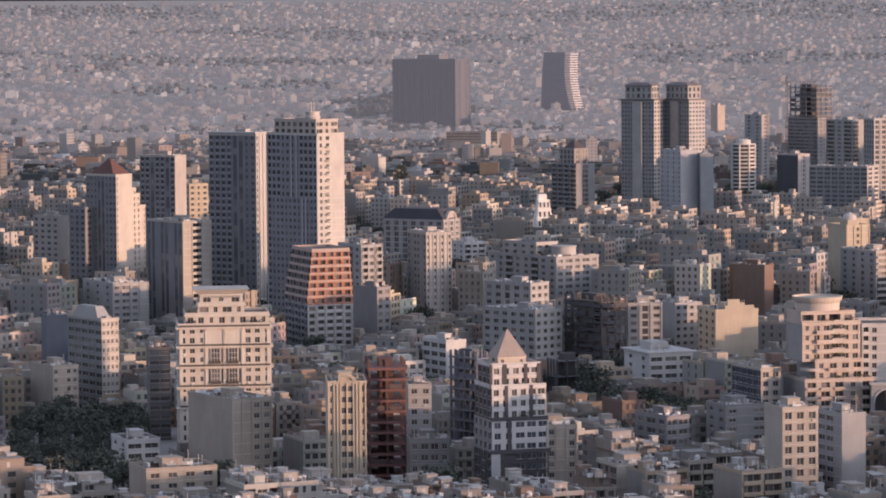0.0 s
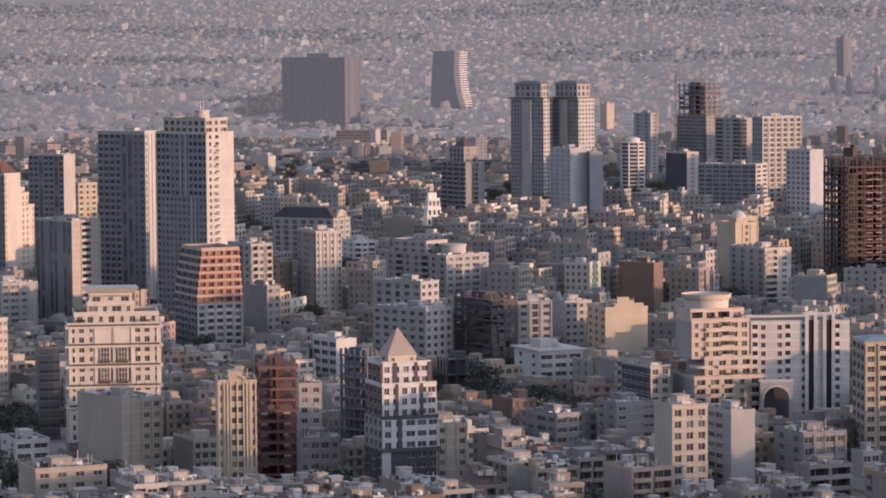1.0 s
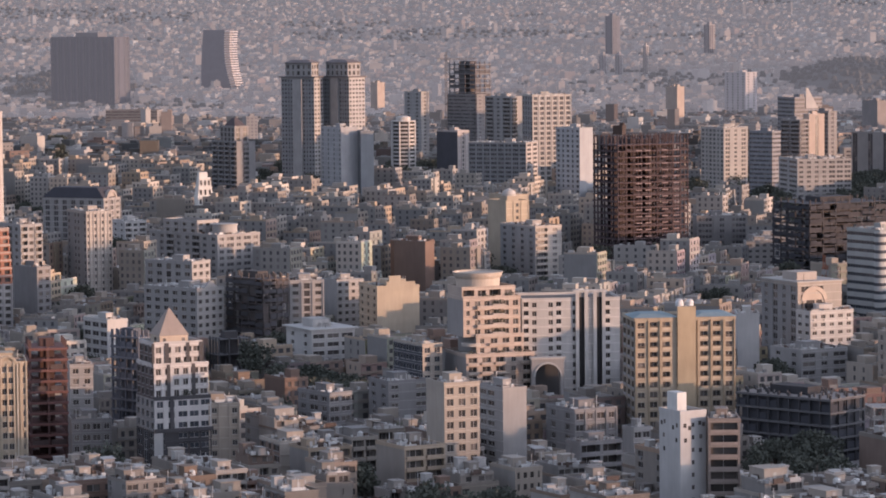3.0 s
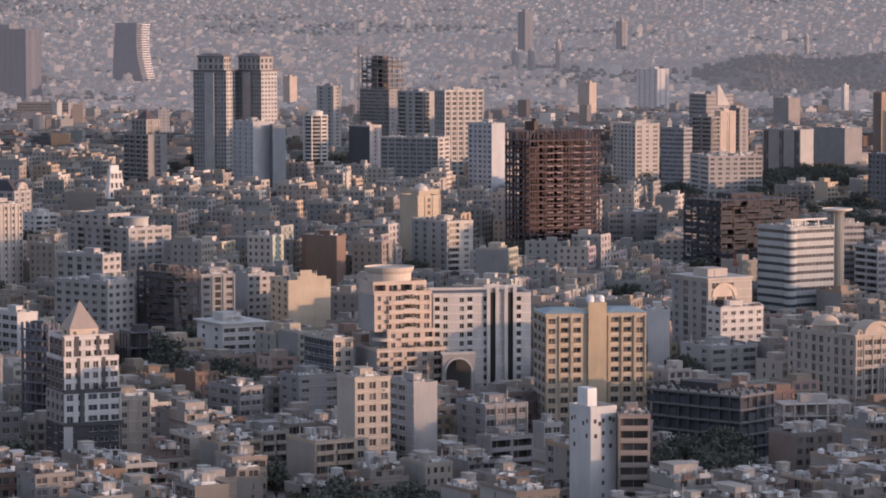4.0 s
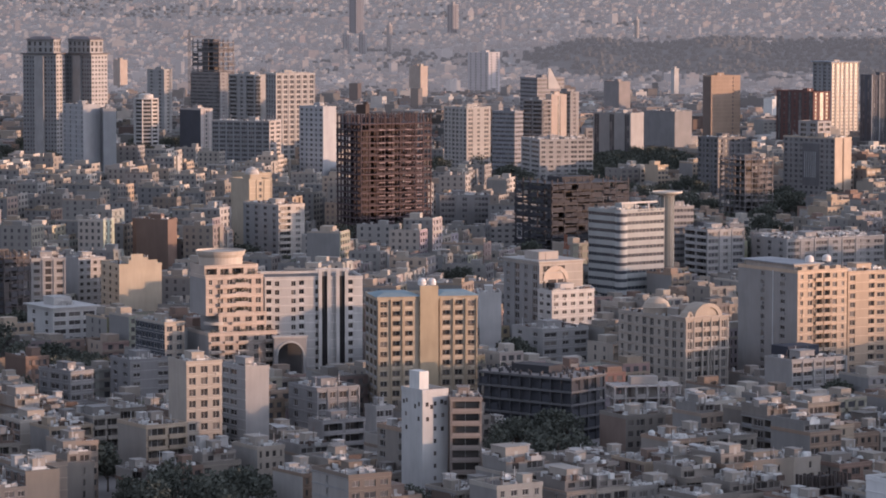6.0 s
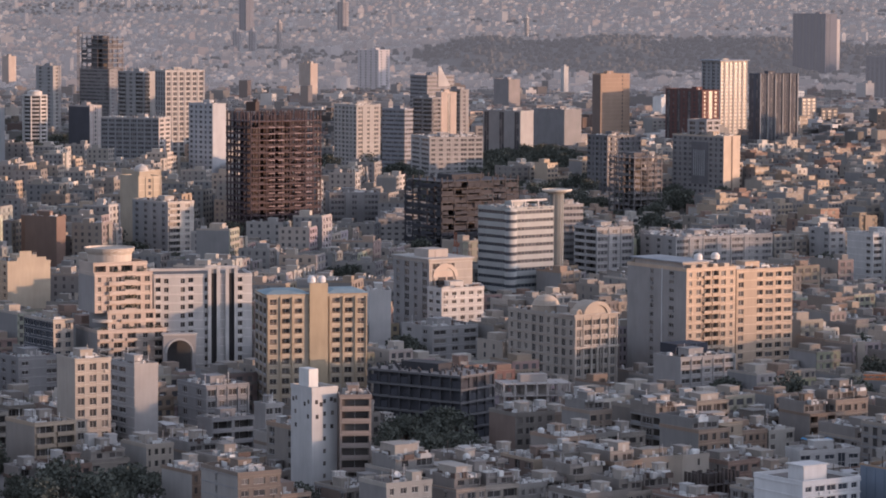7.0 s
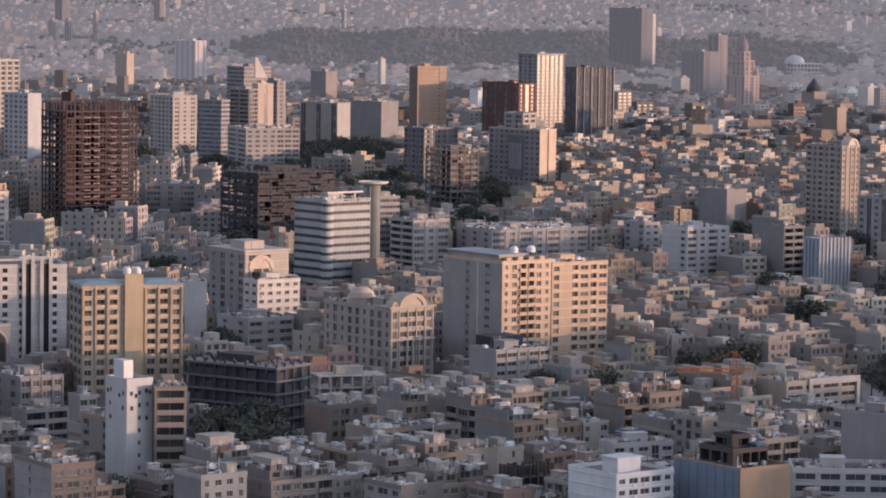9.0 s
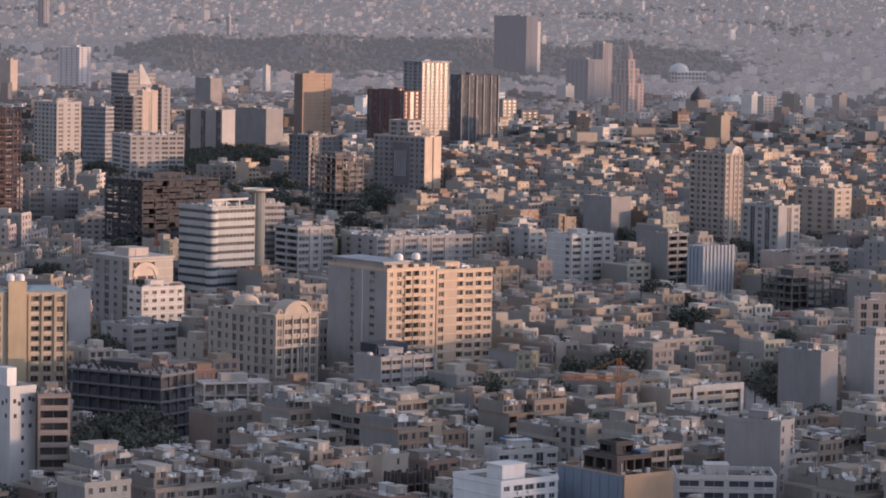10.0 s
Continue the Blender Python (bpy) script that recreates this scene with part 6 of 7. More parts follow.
tagged(ground, "dark asphalt streets and dusty ground between the houses", "ground", kind="structure")
# Slopes and ridge glow faintly: haze painted into their surface.
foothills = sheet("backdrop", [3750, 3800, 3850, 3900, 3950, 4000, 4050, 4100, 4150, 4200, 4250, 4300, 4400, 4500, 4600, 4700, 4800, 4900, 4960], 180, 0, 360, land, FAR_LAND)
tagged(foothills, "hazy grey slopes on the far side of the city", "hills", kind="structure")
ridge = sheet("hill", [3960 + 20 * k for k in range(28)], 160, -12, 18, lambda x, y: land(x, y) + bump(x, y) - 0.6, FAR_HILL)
tagged(ridge, "dark wooded ridge in the evening haze", "hill", kind="structure")

# Unseen mountain added behind the camera's right shoulder to shade the lower city.
RIDGE_WAY = Vector((math.sin(radians(SUN_AZ)), -math.cos(radians(SUN_AZ)), 0))
RIDGE_SIDE = Vector((-RIDGE_WAY.y, RIDGE_WAY.x, 0))


def crest(s):
    """Crest height along the unseen mountain: peaks and saddles set by the wanted shadow."""
    line = ((-3000, 204), (904, 208), (979, 204), (1136, 201), (1182, 199), (1304, 198), (1410, 208), (1515, 208), (1653, 196), (1923, 190), (3172, 188))
    for (a, ha), (b, hb) in zip(line, line[1:]):
        if a <= s <= b:
            return ha + (hb - ha) * (s - a) / (b - a)
    return 200


sh = Shape()
for i, (dist, share) in enumerate(((3750, 0.0), (3900, 0.25), (4050, 0.6), (4180, 0.86), (4300, 1.0), (4450, 0.9), (4650, 0.6), (4900, 0.2))):
    for k in range(121):
        s = (k - 60) * 45.0
        p = RIDGE_WAY * dist + RIDGE_SIDE * s
        top = crest(s) + 2.0 * noise.noise(Vector((s * 0.006, 5.0, 0)))
        sh.v.append((p.x, p.y, share * top * min(1.0, (61 - abs(k - 60)) / 10) - 5))
for i in range(7):
    for k in range(120):
        sh.f.append((i * 121 + k, i * 121 + k + 1, (i + 1) * 121 + k + 1, (i + 1) * 121 + k))
        sh.m.append(0)
mountain = new("mountain", sh.mesh("mountain", [GREEN]))
tagged(mountain, "unseen dry brown mountain ridge added on the sunset side to shade the city", "mountain", kind="structure")

# ---- the mass of small houses ----
rnd = random.Random(7)
PALETTE = [(0.34, 0.26, 0.21), (0.28, 0.20, 0.17), (0.44, 0.40, 0.36), (0.37, 0.34, 0.31), (0.50, 0.47, 0.44), (0.32, 0.30, 0.285), (0.44, 0.37, 0.30), (0.38, 0.37, 0.365), (0.36, 0.30, 0.26), (0.56, 0.54, 0.51), (0.28, 0.265, 0.26), (0.42, 0.39, 0.36)]
FRONTS = ["wWw", "wbw", "WW", "nwwn", "bWb", "wWnw", "nWn", "Wb", "w.W", "wwww", "bb", "WnW", "wtw", "oWo"]
gc, gs = math.cos(radians(GRID)), math.sin(radians(GRID))


def free(x, y, margin):
    for fx, fy, hw, hd, yaw in FOOT:
        dx, dy = x - fx, y - fy
        if abs(dx) + abs(dy) > 150:
            continue
        c, s = math.cos(yaw), math.sin(yaw)
        if abs(c * dx + s * dy) < hw + margin and abs(-s * dx + c * dy) < hd + margin:
            return False
    return True


class Quads:
    """Quads of many houses with a colour each, made into one mesh."""

    def __init__(self):
        self.q, self.c, self.m = [], [], []

    def add(self, pts, col, mi=0):
        self.q.append(pts)
        self.c.append((*col, 1))
        self.m.append(mi)

    def block(self, x, y, c, s, w, d, z0, z1, col, top=None, flank=None):
        p = [(x, y), (x + c * w, y + s * w), (x + c * w - s * d, y + s * w + c * d), (x - s * d, y + c * d)]
        for a in range(4):
            b = (a + 1) % 4
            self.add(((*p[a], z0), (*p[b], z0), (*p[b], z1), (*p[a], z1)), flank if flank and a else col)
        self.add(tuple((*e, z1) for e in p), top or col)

    def make(self, name, mats):
        q = np.array(self.q, dtype=np.float32).reshape(-1, 3)
        n = len(self.q)
        me = bpy.data.meshes.new(name)
        me.vertices.add(4 * n)
        me.loops.add(4 * n)
        me.polygons.add(n)
        me.vertices.foreach_set("co", q.ravel())
        me.loops.foreach_set("vertex_index", np.arange(4 * n, dtype=np.int32))
        me.polygons.foreach_set("loop_start", np.arange(0, 4 * n, 4, dtype=np.int32))
        me.polygons.foreach_set("material_index", np.array(self.m, dtype=np.int32))
        for mt in mats:
            me.materials.append(mt)
        at = me.attributes.new("tone", "FLOAT_COLOR", "FACE")
        at.data.foreach_set("color", np.array(self.c, dtype=np.float32).ravel())
        me.update(calc_edges=True)
        me.validate()
        return new(name, me)


SLANT = 72.0   # the older quarters beyond the first rows stand at another angle


def quarter(angle, inside):
    """Lots along the streets of a quarter laid out at an angle."""
    found = []
    c, s = math.cos(radians(angle)), math.sin(radians(angle))
    v, row = -3400, 0
    while v < 5200:
        old = angle == SLANT
        depth = rnd.uniform(15, 20)
        u = -3000
        while u < 4600:
            w = rnd.uniform(10, 16) if old else rnd.choice((rnd.uniform(7.5, 10.5), rnd.uniform(9, 14)))
            cx, cy = c * (u + w / 2) - s * (v + depth / 2), s * (u + w / 2) + c * (v + depth / 2)
            r = math.hypot(cx, cy)
            az = math.degrees(math.atan2(cx, cy))
            if 845 < r < 2500 and cy > 0 and -17 < az < 18.5 and inside(r, az):
                found.append((r, az, u, v, w, depth, cx, cy, angle))
            u += w + (0 if rnd.random() < 0.84 else rnd.uniform(5, 9))
        v += depth + (2.5 if row % 2 == 0 else rnd.uniform(8, 12))
        row += 1
    return found


def old_quarter(r, az):
    return az < 3.5 and r > 1320


lots = quarter(GRID, lambda r, az: not old_quarter(r, az)) + quarter(SLANT, old_quarter)
lots.sort()
TREE_SPOTS = []
near_houses = 0
mid = Quads()
for r, az, u, v, w, d, cx, cy, angle in lots:
    gc, gs = math.cos(radians(angle)), math.sin(radians(angle))
    if not free(cx, cy, 0.5 * math.hypot(w, d) * 0.8):
        continue
    roll = rnd.random()
    if roll < (0.11 if old_quarter(r, az) else 0.06):
        TREE_SPOTS.append((cx + rnd.uniform(-4, 4), cy + rnd.uniform(-4, 4)))
        TREE_SPOTS.append((cx + rnd.uniform(-6, 6), cy + rnd.uniform(-6, 6)))
        continue
    storeys = rnd.choice((2, 3, 4, 4, 5, 5, 6)) if r < 1500 else rnd.choice((4, 5, 5, 6, 6, 7, 8, 9) if az < 3 else (3, 4, 4, 5, 5, 6, 7))
    if r < 1350 and az > 3:
        storeys = rnd.choice((2, 3, 3, 4, 4, 5))
    if 3.6 < az < 8.4 and 1640 < r < 2150:
        if rnd.random() < 0.35:
            TREE_SPOTS.append((cx, cy))
            continue
        storeys = rnd.choice((1, 2, 2, 3))
    h = rnd.uniform(2.95, 3.2)
    a = radians(az)
    for a0, a1, rk in VIEWS:
        if a0 - 0.004 < a < a1 + 0.004 and r < rk < r + 130:
            storeys = min(storeys, int((EYE - (EYE - 5.0) * (r - 8) / rk) / h))
    if storeys < 1:
        if rnd.random() < 0.6:
            TREE_SPOTS.append((cx, cy))
        continue
    base = rnd.choice(PALETTE[2:7] + PALETTE[7:] + [(0.44, 0.43, 0.43), (0.5, 0.485, 0.475), (0.33, 0.325, 0.33)] if old_quarter(r, az) else PALETTE)
    g = rnd.uniform(0.62, 1.08) if r < 1350 else rnd.uniform(0.7, 1.1)
    tint = tuple(min(0.8, e * g * k) for e, k in zip(base, (1.04, 0.99, 0.92)))
    angle += rnd.uniform(-2.5, 2.5)
    gc, gs = math.cos(radians(angle)), math.sin(radians(angle))
    x, y = cx - gc * w / 2 + gs * d / 2, cy - gs * w / 2 - gc * d / 2
    dd = d * rnd.uniform(0.72, 1.0)
    if near_houses < 272 and r < 1350:
        near_houses += 1
        root = thing("house", x, y, angle, "", "house", "houses of the quarter")
        fr = rnd.choice(FRONTS)
        sd = rnd.choice([".", ".", ".", ".", "...n.", "..n...", "w..w"])
        if rnd.random() < 0.18:
            fr, sd = rnd.choice((".", "..n.", ".w.")), rnd.choice(FRONTS)
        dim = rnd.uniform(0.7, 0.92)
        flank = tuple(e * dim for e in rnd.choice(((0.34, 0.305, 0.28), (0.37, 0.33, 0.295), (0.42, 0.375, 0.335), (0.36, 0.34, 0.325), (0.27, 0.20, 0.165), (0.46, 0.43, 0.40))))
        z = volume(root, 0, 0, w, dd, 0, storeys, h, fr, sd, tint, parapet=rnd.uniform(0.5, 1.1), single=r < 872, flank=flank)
        if rnd.random() < 0.33 and storeys < 6:
            back = rnd.uniform(2.0, 4.5)
            z = volume(root, rnd.choice((0.0, w * 0.15)), back, w * 0.85, dd - back, z, 1, rnd.uniform(2.7, 3.1), rnd.choice(("WW", "wW", "nW", "d.", "q.")), ".", flank, parapet=rnd.uniform(0.4, 1.0))
        kind = "bare flank" if sd == "." else "windowed flank"
        shade = "pale grey" if min(tint) > 0.5 else ("beige" if tint[0] > tint[2] * 1.2 else "grey")
        root["label"] = f"{shade} plastered house of {storeys} storeys with a {kind}"
        if rnd.random() < 0.2:
            pw, pd = w * rnd.uniform(0.45, 0.7), dd * rnd.uniform(0.3, 0.5)
        else:
            pw, pd = rnd.uniform(2.4, 3.8), rnd.uniform(2.6, 4.5)
        penthouse(root, rnd.uniform(0.5, max(0.6, w - pw - 0.5)), rnd.uniform(0.5, max(0.6, dd - pd - 0.5)), z, pw, pd, rnd.uniform(2.3, 3.1), rnd.choice((tint, flank, (0.45, 0.4, 0.35))))
        if rnd.random() < 0.5:
            penthouse(root, rnd.uniform(0.4, w - 3.2), rnd.uniform(dd * 0.5, dd - 3.2), z, rnd.uniform(2.0, 2.8), rnd.uniform(2.0, 2.8), rnd.uniform(1.8, 3.4), (0.52, 0.5, 0.48))
        roof_fittings(root, w, dd, z, rnd)
        if rnd.random() < 0.55:
            px, py = w * rnd.uniform(0.1, 0.8), dd * rnd.uniform(0.1, 0.85)
            CLUTTER.append((x + gc * px - gs * py, y + gs * px + gc * py, z, rnd.randrange(4)))
        continue
    z1 = storeys * h
    dim = rnd.uniform(0.3, 0.55)
    roof = tuple(e * dim for e in (0.42, 0.37, 0.335))
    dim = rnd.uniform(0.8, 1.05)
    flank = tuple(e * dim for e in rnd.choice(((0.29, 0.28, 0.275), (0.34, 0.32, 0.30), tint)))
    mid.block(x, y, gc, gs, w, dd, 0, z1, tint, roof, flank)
    pw, pd = rnd.uniform(3, 6), rnd.uniform(3, 6)
    px, py = rnd.uniform(0.5, w - pw - 0.5), rnd.uniform(0.5, dd - pd - 0.5)
    mid.block(x + gc * px - gs * py, y + gs * px + gc * py, gc, gs, pw, pd, z1, z1 + rnd.uniform(2.2, 3), tint)
    # parapet along the two sides that show
    mid.block(x, y, gc, gs, w, 0.25, z1, z1 + 0.8, tint)
    mid.block(x, y, gc, gs, 0.25, dd, z1, z1 + 0.8, tint)
    for k in range(rnd.randrange(3, 8) if r < 1900 else 2):
        fw, fd = rnd.choice(((0.9, 0.9), (1.2, 0.8), (2.8, 0.3), (0.3, 2.8), (0.7, 1.3)))
        px, py = rnd.uniform(0.5, w - 3.0), rnd.uniform(0.5, dd - 3.0)
        mid.block(x + gc * px - gs * py, y + gs * px + gc * py, gc, gs, fw, fd, z1, z1 + rnd.uniform(0.6, 1.6), rnd.choice(((0.6, 0.59, 0.58), (0.3, 0.29, 0.28), tint)))
    if rnd.random() < 0.3 and w > 12:
        # projecting bay or upper storey set back
        px = rnd.uniform(1, w - 5)
        mid.block(x + gc * px + gs * 1.0, y + gs * px - gc * 1.0, gc, gs, 3.6, 1.0, h, z1 + rnd.choice((0, 1.2)), tint)
    bays = rnd.choice((2, 3, 3, 4))
    bw = w / bays
    ow = min(2.8, bw * rnd.uniform(0.45, 0.7))
    if r < 1750:
        # piers and floor bands stand proud of the panes
        proud, bar = rnd.uniform(0.18, 0.4), tuple(min(0.8, e * rnd.uniform(0.9, 1.12)) for e in tint)
        pier = max(0.3, (bw - ow) * 0.8)
        for b in range(bays + 1):
            a0 = min(w - pier, max(0.0, b * bw - pier / 2))
            mid.block(x + gc * a0 + gs * proud, y + gs * a0 - gc * proud, gc, gs, pier, proud, 0, z1, bar)
        for s in range(storeys + 1):
            mid.block(x + gs * proud, y - gc * proud, gc, gs, w, proud, max(0.0, s * h - 0.5), s * h + (0.75 if s < storeys else 0.4), bar)
    for s in range(storeys):
        za, zb = s * h + 0.9, s * h + h - 0.55
        for b in range(bays):
            a0 = b * bw + (bw - ow) / 2
            a1 = a0 + ow
            e = 0.03
            mid.add(((x + gc * a0 + gs * e, y + gs * a0 - gc * e, za), (x + gc * a1 + gs * e, y + gs * a1 - gc * e, za), (x + gc * a1 + gs * e, y + gs * a1 - gc * e, zb), (x + gc * a0 + gs * e, y + gs * a0 - gc * e, zb)), tint, 1)
        if rnd.random() < 0.7:
            # balcony slab or sill line
            mid.block(x + gs * 0.5, y - gc * 0.5, gc, gs, w, 0.5, s * h - 0.1, s * h + rnd.choice((0.1, 0.8)), tint)
    if rnd.random() < (0.9 if old_quarter(r, az) else 0.35):
        for s in range(storeys):
            for b0 in ((dd * 0.12, dd * 0.36, dd * 0.6, dd * 0.82) if old_quarter(r, az) else (dd * 0.3, dd * 0.65)):
                e, za, zb = 0.03, s * h + 0.9, s * h + h - 0.6
                a = (x - gs * (b0 + 1.2) - gc * e, y + gc * (b0 + 1.2) - gs * e)
                b = (x - gs * b0 - gc * e, y + gc * b0 - gs * e)
                mid.add(((*a, za), (*b, za), (*b, zb), (*a, zb)), tint, 1)
ob = mid.make("house_mass", [CITY, HAZED_GLASS])
tagged(ob, "dense quarter of beige and grey flat-roofed houses", "houses", kind="stuff")

# ---- the far city ----
def mound(far, x, y, z, r, h, col):
    """A low rounded clump of far tree crowns."""
    k = rnd.uniform(0, 6.28)
    ring = [(x + r * rnd.uniform(0.8, 1.15) * math.cos(k + i * math.pi / 3), y + r * rnd.uniform(0.8, 1.15) * math.sin(k + i * math.pi / 3)) for i in range(6)]
    top = [(x + (p - x) * 0.55, y + (q - y) * 0.55, z + h * rnd.uniform(0.85, 1.1)) for p, q in ring]
    for i in range(6):
        j = (i + 1) % 6
        far.add(((*ring[i], z - 1), (*ring[j], z - 1), top[j], top[i]), col)
    far.add((top[0], top[1], top[2], top[3]), col)
    far.add((top[3], top[4], top[5], top[0]), col)


fore, edge, back, groves = Quads(), Quads(), Quads(), Quads()
r = 2480.0
while r < 4930:
    size = 10.5 if r < 3400 else max(4.6, 10.5 - (r - 3400) * 0.0042)
    far = back if r > 3850 else (edge if r > 3250 else fore)
    step = size * (1.35 if r < 3850 else 1.7)
    az = -17.0
    while az < 18.5:
        az += math.degrees(step / r) * rnd.uniform(0.8, 1.35)
        rr = r + rnd.uniform(-step, step) * 0.8
        x, y = rr * math.sin(radians(az)), rr * math.cos(radians(az))
        clump = noise.noise(Vector((x * 0.0022, rr * 0.011, 3.0))) + 0.5 * noise.noise(Vector((x * 0.008, rr * 0.026, 7.0)))
        z = land(x, y)
        if not free(x, y, 10):
            continue
        if bump(x, y) > 4 or clump > 0.2 and rnd.random() < 0.8:
            if r > 3250 and rnd.random() < 0.8:
                g = rnd.uniform(0.7, 1.2)
                mound(groves, x, y, z + max(0.0, bump(x, y)), size * rnd.uniform(0.5, 0.9), size * rnd.uniform(0.35, 0.75), (0.036 * g, 0.036 * g, 0.034 * g))
            if rnd.random() < 0.93:
                continue
        if rnd.random() < 0.14:
            continue
        # Wall tone paints in haze with distance, and sunlight towards the right.
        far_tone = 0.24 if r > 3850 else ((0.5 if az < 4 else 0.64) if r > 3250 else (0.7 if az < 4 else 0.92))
        big = rnd.random()
        w, d = size * rnd.uniform(0.7, 1.7), size * rnd.uniform(0.7, 1.4)
        h = size * rnd.choice((0.4, 0.5, 0.6, 0.75, 1.0))
        if big < 0.06:
            w, d, h = w * 1.5, d * 1.5, h * 1.7
        elif big < 0.072:
            h *= 2.8
        base = rnd.choice(PALETTE)
        g = rnd.choice((0.4, 0.55, 0.7, 0.9, 1.15, 1.5))
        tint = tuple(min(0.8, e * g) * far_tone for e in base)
        turn = radians((SLANT if az < 3.5 and r < 3850 else GRID) + rnd.choice((0, 0, 0, 90, 20, -24, -40)))
        c, s = math.cos(turn), math.sin(turn)
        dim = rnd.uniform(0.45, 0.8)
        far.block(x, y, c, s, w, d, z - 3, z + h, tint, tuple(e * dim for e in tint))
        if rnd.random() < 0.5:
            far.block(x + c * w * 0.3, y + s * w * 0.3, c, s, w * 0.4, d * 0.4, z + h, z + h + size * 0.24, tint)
        if r < 3850 and rnd.random() < 0.6:
            for f in range(int(h / 3.2)):
                for b in range(3):
                    a0, a1 = w * (b + 0.25) / 3, w * (b + 0.75) / 3
                    za = z + f * 3.2 + 1
                    e = 0.04
                    far.add(((x + c * a0 + s * e, y + s * a0 - c * e, za), (x + c * a1 + s * e, y + s * a1 - c * e, za), (x + c * a1 + s * e, y + s * a1 - c * e, za + 1.5), (x + c * a0 + s * e, y + s * a0 - c * e, za + 1.5)), tint, 1)
    r += step * 0.95
ob = fore.make("house_sea", [CITY, HAZED_GLASS])
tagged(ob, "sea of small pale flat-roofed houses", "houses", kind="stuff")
# The farther houses and groves glow as well, as painted haze.
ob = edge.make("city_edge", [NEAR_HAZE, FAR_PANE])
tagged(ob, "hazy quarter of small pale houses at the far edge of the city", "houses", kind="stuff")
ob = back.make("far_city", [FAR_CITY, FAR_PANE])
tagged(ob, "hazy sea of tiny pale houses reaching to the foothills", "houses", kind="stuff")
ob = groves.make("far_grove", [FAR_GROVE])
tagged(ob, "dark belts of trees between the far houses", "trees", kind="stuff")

# ---- trees ----
def tree_mesh(seed, height, spread, leaves, leaf):
    """Tapered trunk, limbs and a crown of many small leaf sprays in uneven clumps."""
    q = random.Random(seed)
    trunk, crown = Shape(), Shape()
    trunk.ring([(0.28, 0.0), (0.20, height * 0.3), (0.10, height * 0.62)], sides=7, cap=False)
    tips = []
    for k in range(7):
        a, t = q.uniform(0, 6.28), q.uniform(0.3, 0.6)
        tip = (math.cos(a) * spread * q.uniform(0.35, 0.7), math.sin(a) * spread * q.uniform(0.35, 0.7), height * q.uniform(0.6, 0.85))
        trunk.beam((0, 0, height * t), tip, 0.12)
        tips.append(tip)
    tips.append((0, 0, height * 0.85))
    for k in range(leaves):
        cx, cy, cz = q.choice(tips)
        v = Vector((q.gauss(0, 1), q.gauss(0, 1), q.gauss(0, 0.8))).normalized() * spread * 0.5 * q.uniform(0.5, 1.0)
        p = Vector((cx, cy, cz)) + v
        a = Vector((q.gauss(0, 1), q.gauss(0, 1), q.gauss(0, 1))).normalized()
        b = a.cross(Vector((q.gauss(0, 1), q.gauss(0, 1), q.gauss(0, 1)))).normalized()
        a, b = a * leaf * q.uniform(0.5, 1), b * leaf * q.uniform(0.4, 0.8)
        crown.face([tuple(p - a), tuple(p + b), tuple(p + a), tuple(p - b)])
    return trunk.mesh("trunk", [BARK]), crown.mesh("crown", [LEAF])


TREES = [tree_mesh(11 + k, 8.5 + k, 4.0 + 0.4 * k, 500, 0.66) for k in range(4)]
near_trees = sorted((p for p in PARK_TREES if math.hypot(*p) < 1500), key=lambda p: math.hypot(*p))[:250] + TREE_SPOTS[:40]
for k, (x, y) in enumerate(near_trees):
    root = thing("tree", x, y, rnd.uniform(0, 360), "dark green leafy tree between the houses", "tree", "trees of the quarter")
    sc = rnd.uniform(0.75, 1.25)
    root.scale = (sc, sc, sc)
    tr, cr = TREES[k % 4]
    part("trunk", tr, None, root)
    part("crown", cr, None, root)

# the woods and parks further off, joined
far_trees = [p for p in PARK_TREES if math.hypot(*p) >= 1500] + TREE_SPOTS[40:]
co, off = [], 0
for k, (x, y) in enumerate(far_trees):
    me = TREES[k % 4][1]
    arr = np.empty(len(me.vertices) * 3, dtype=np.float32)
    me.vertices.foreach_get("co", arr)
    arr = arr.reshape(-1, 3) * rnd.uniform(0.9, 1.5)
    co.append(arr + np.array([x, y, 0], dtype=np.float32))
co = np.concatenate(co)
quads = np.arange(len(co), dtype=np.int32).reshape(-1, 4)
me = bpy.data.meshes.new("woodland")
me.from_pydata(co.tolist(), [], quads.tolist())
me.materials.append(LEAF)
tagged(new("woodland", me), "dark leafy trees of distant parks and avenues", "trees", kind="stuff")


# ---- fittings on the roofs ----
def dish_thing():
    root = thing("satellite_dish", 0, 0, 0, "white satellite dish on a flat roof", "satellite dish", "satellite dishes")
    drum(root, 0, 0, 0, [(0.12, 0), (0.08, 1.1)], (0.4, 0.4, 0.4), "mast", 6)
    sh = Shape()
    sh.ring([(0.05, 0), (0.5, 0.1), (0.9, 0.36), (0.94, 0.36), (0.5, 0.04), (0.05, -0.06)], sides=14, cap=False)
    bowl = part("bowl", sh, [PLASTER], root, tint=(0.8, 0.8, 0.8), at=(0, 0, 1.2))
    bowl.rotation_euler = (radians(55), 0, 0)
    arm = Shape()
    arm.beam((0, -0.8, 0.3), (0, 0, 1.0), 0.06)
    part("feed_arm", arm, [METAL], bowl, tint=(0.4, 0.4, 0.4))
    return root


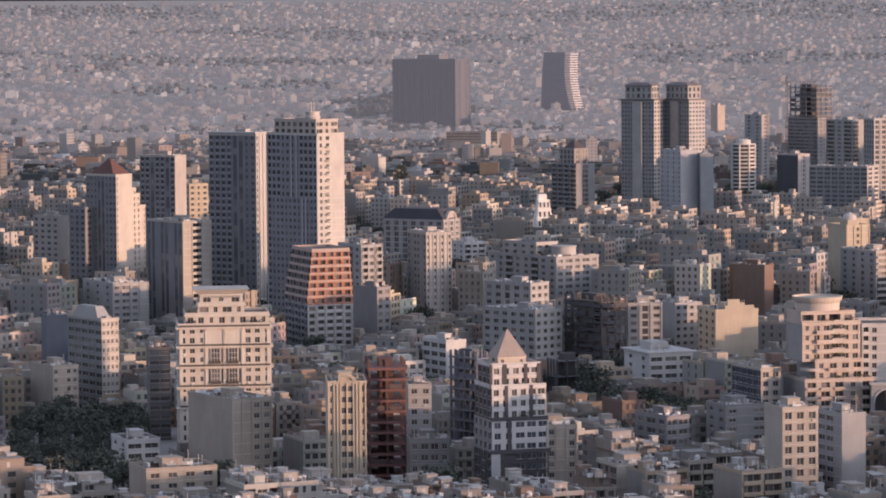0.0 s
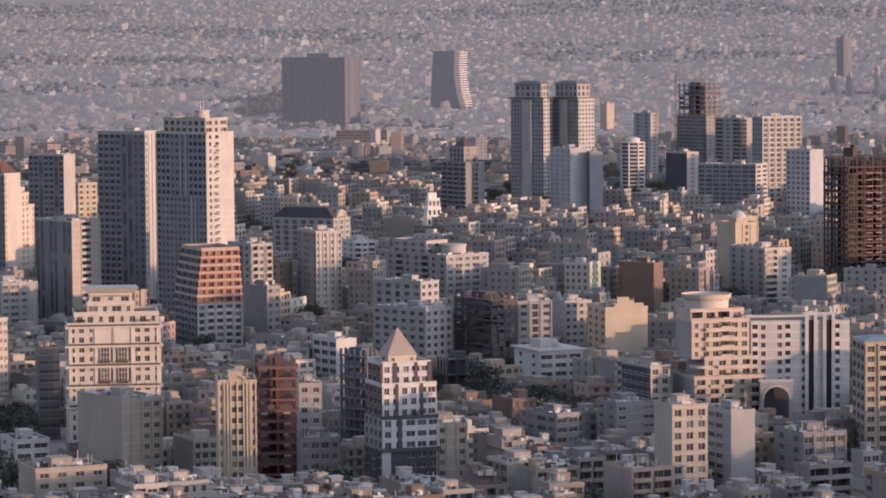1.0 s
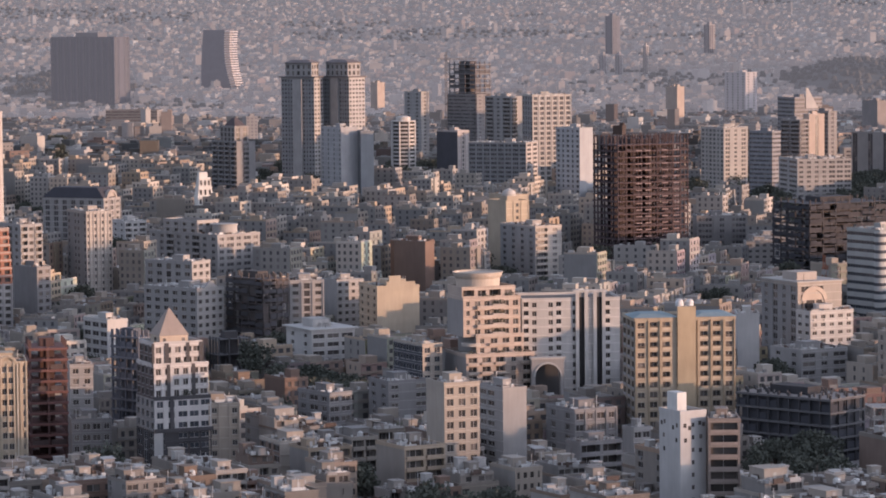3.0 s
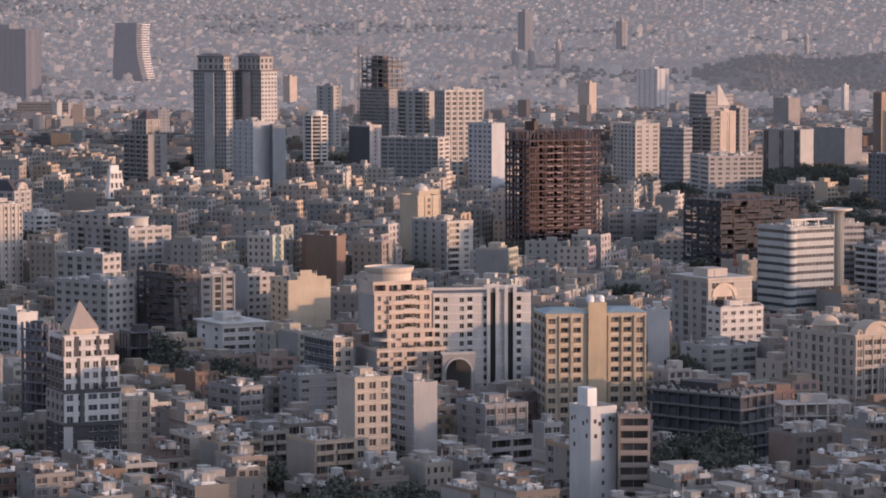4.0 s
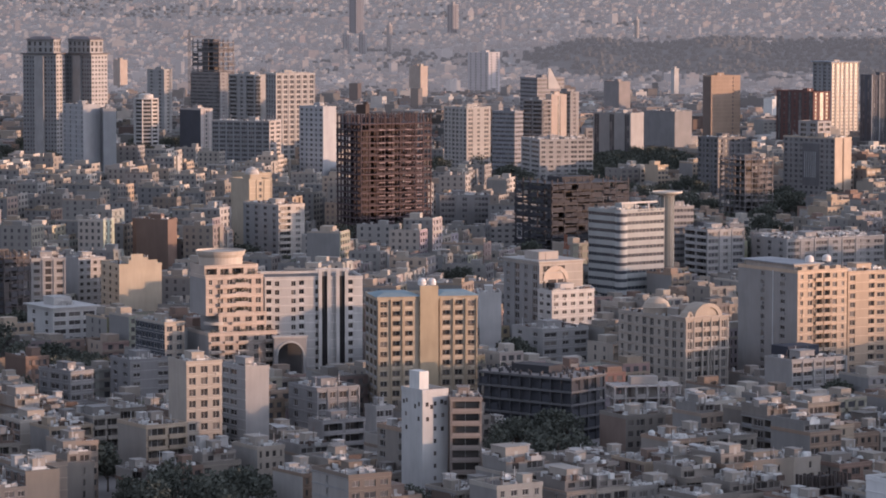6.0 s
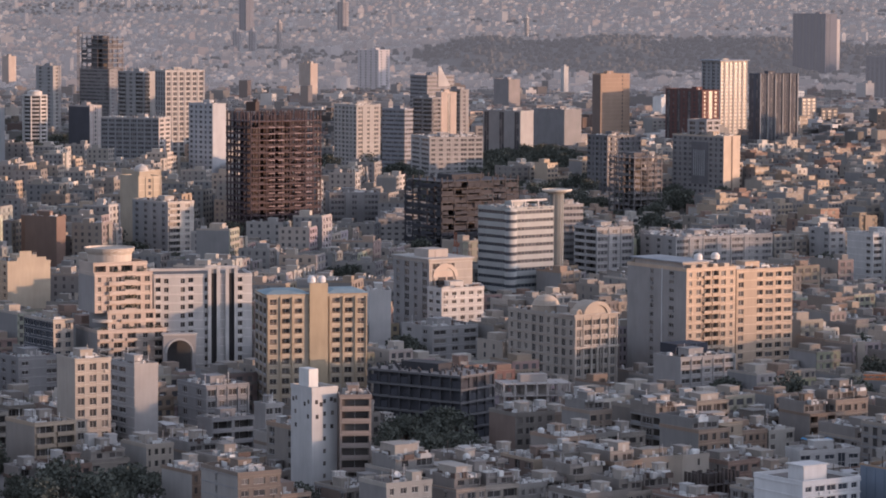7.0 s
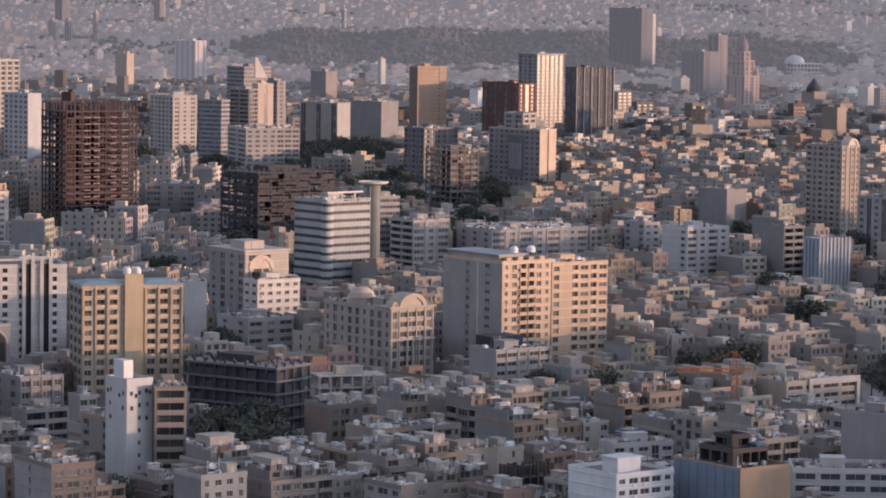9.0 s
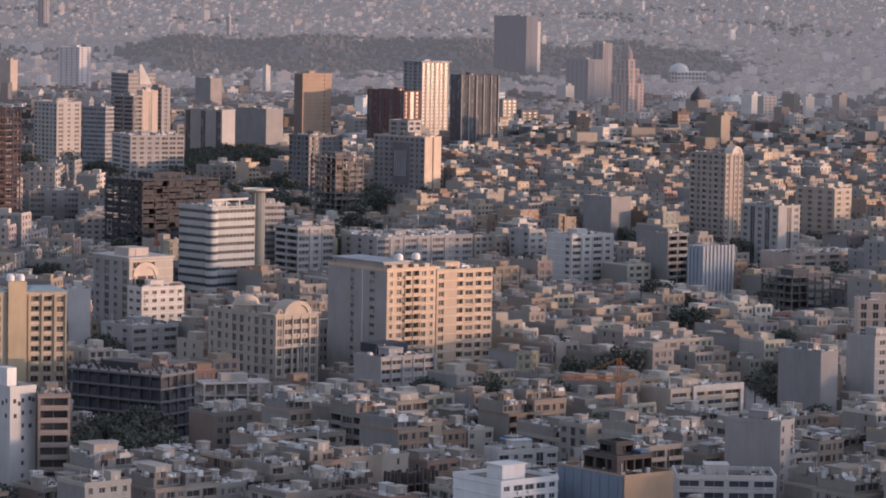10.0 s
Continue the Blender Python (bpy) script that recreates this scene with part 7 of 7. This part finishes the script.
def tank_thing():
    root = thing("water_tank", 0, 0, 0, "white ribbed water tank on a flat roof", "water tank", "water tanks")
    sh = Shape()
    sh.ring([(0.9, 0.3), (0.95, 0.6), (0.9, 0.9), (0.95, 1.2), (0.9, 1.5), (0.6, 1.85), (0.25, 1.95)], sides=14)
    body = part("body", sh, [PLASTER], root, tint=(0.78, 0.78, 0.76))
    drum(body, 0, 0, 1.95, [(0.3, 0), (0.3, 0.1), (0.08, 0.16)], (0.4, 0.4, 0.4), "lid", 10)
    box_part(root, "stand", -0.9, -0.9, 0, 0.9, 0.9, 0.28, (0.3, 0.3, 0.3))
    return root


def cooler_thing():
    root = thing("air_cooler", 0, 0, 0, "pale metal air cooler on a flat roof", "air cooler", "air coolers")
    box_part(root, "housing", -0.7, -0.7, 0.25, 0.7, 0.7, 1.35, (0.55, 0.55, 0.54))
    box_part(root, "foot_frame", -0.6, -0.6, 0, 0.6, 0.6, 0.25, (0.2, 0.2, 0.2))
    sh = Shape()
    for k in range(4):
        sh.box(-0.6, -0.76, 0.4 + 0.22 * k, 0.6, -0.704, 0.5 + 0.22 * k)
    part("grille", sh, [METAL], root, tint=(0.4, 0.4, 0.4))
    return root


def shed_thing():
    root = thing("roof_shed", 0, 0, 0, "small roof shed under a tin sheet", "shed", "roof sheds")
    box_part(root, "cabin_wall", -1.6, -1.2, 0, 1.6, 1.2, 2.0, (0.42, 0.38, 0.35))
    sh = Shape()
    sh.face([(-1.9, -1.5, 2.0), (1.9, -1.5, 2.0), (1.9, 1.5, 2.45), (-1.9, 1.5, 2.45)])
    sh.face([(-1.9, 1.5, 2.39), (1.9, 1.5, 2.39), (1.9, -1.5, 1.94), (-1.9, -1.5, 1.94)])
    part("tin_sheet", sh, [METAL], root, tint=(0.4, 0.38, 0.37))
    return root


KINDS = (dish_thing, tank_thing, cooler_thing, shed_thing)
first = {}
for x, y, z, kind in CLUTTER:
    m = pose(x, y, z, 0, 0, GRID + rnd.choice((0, 0, 90, 35)))
    if kind in first:
        copy_thing(first[kind], m)
    else:
        first[kind] = KINDS[kind]()
        first[kind].matrix_basis = m
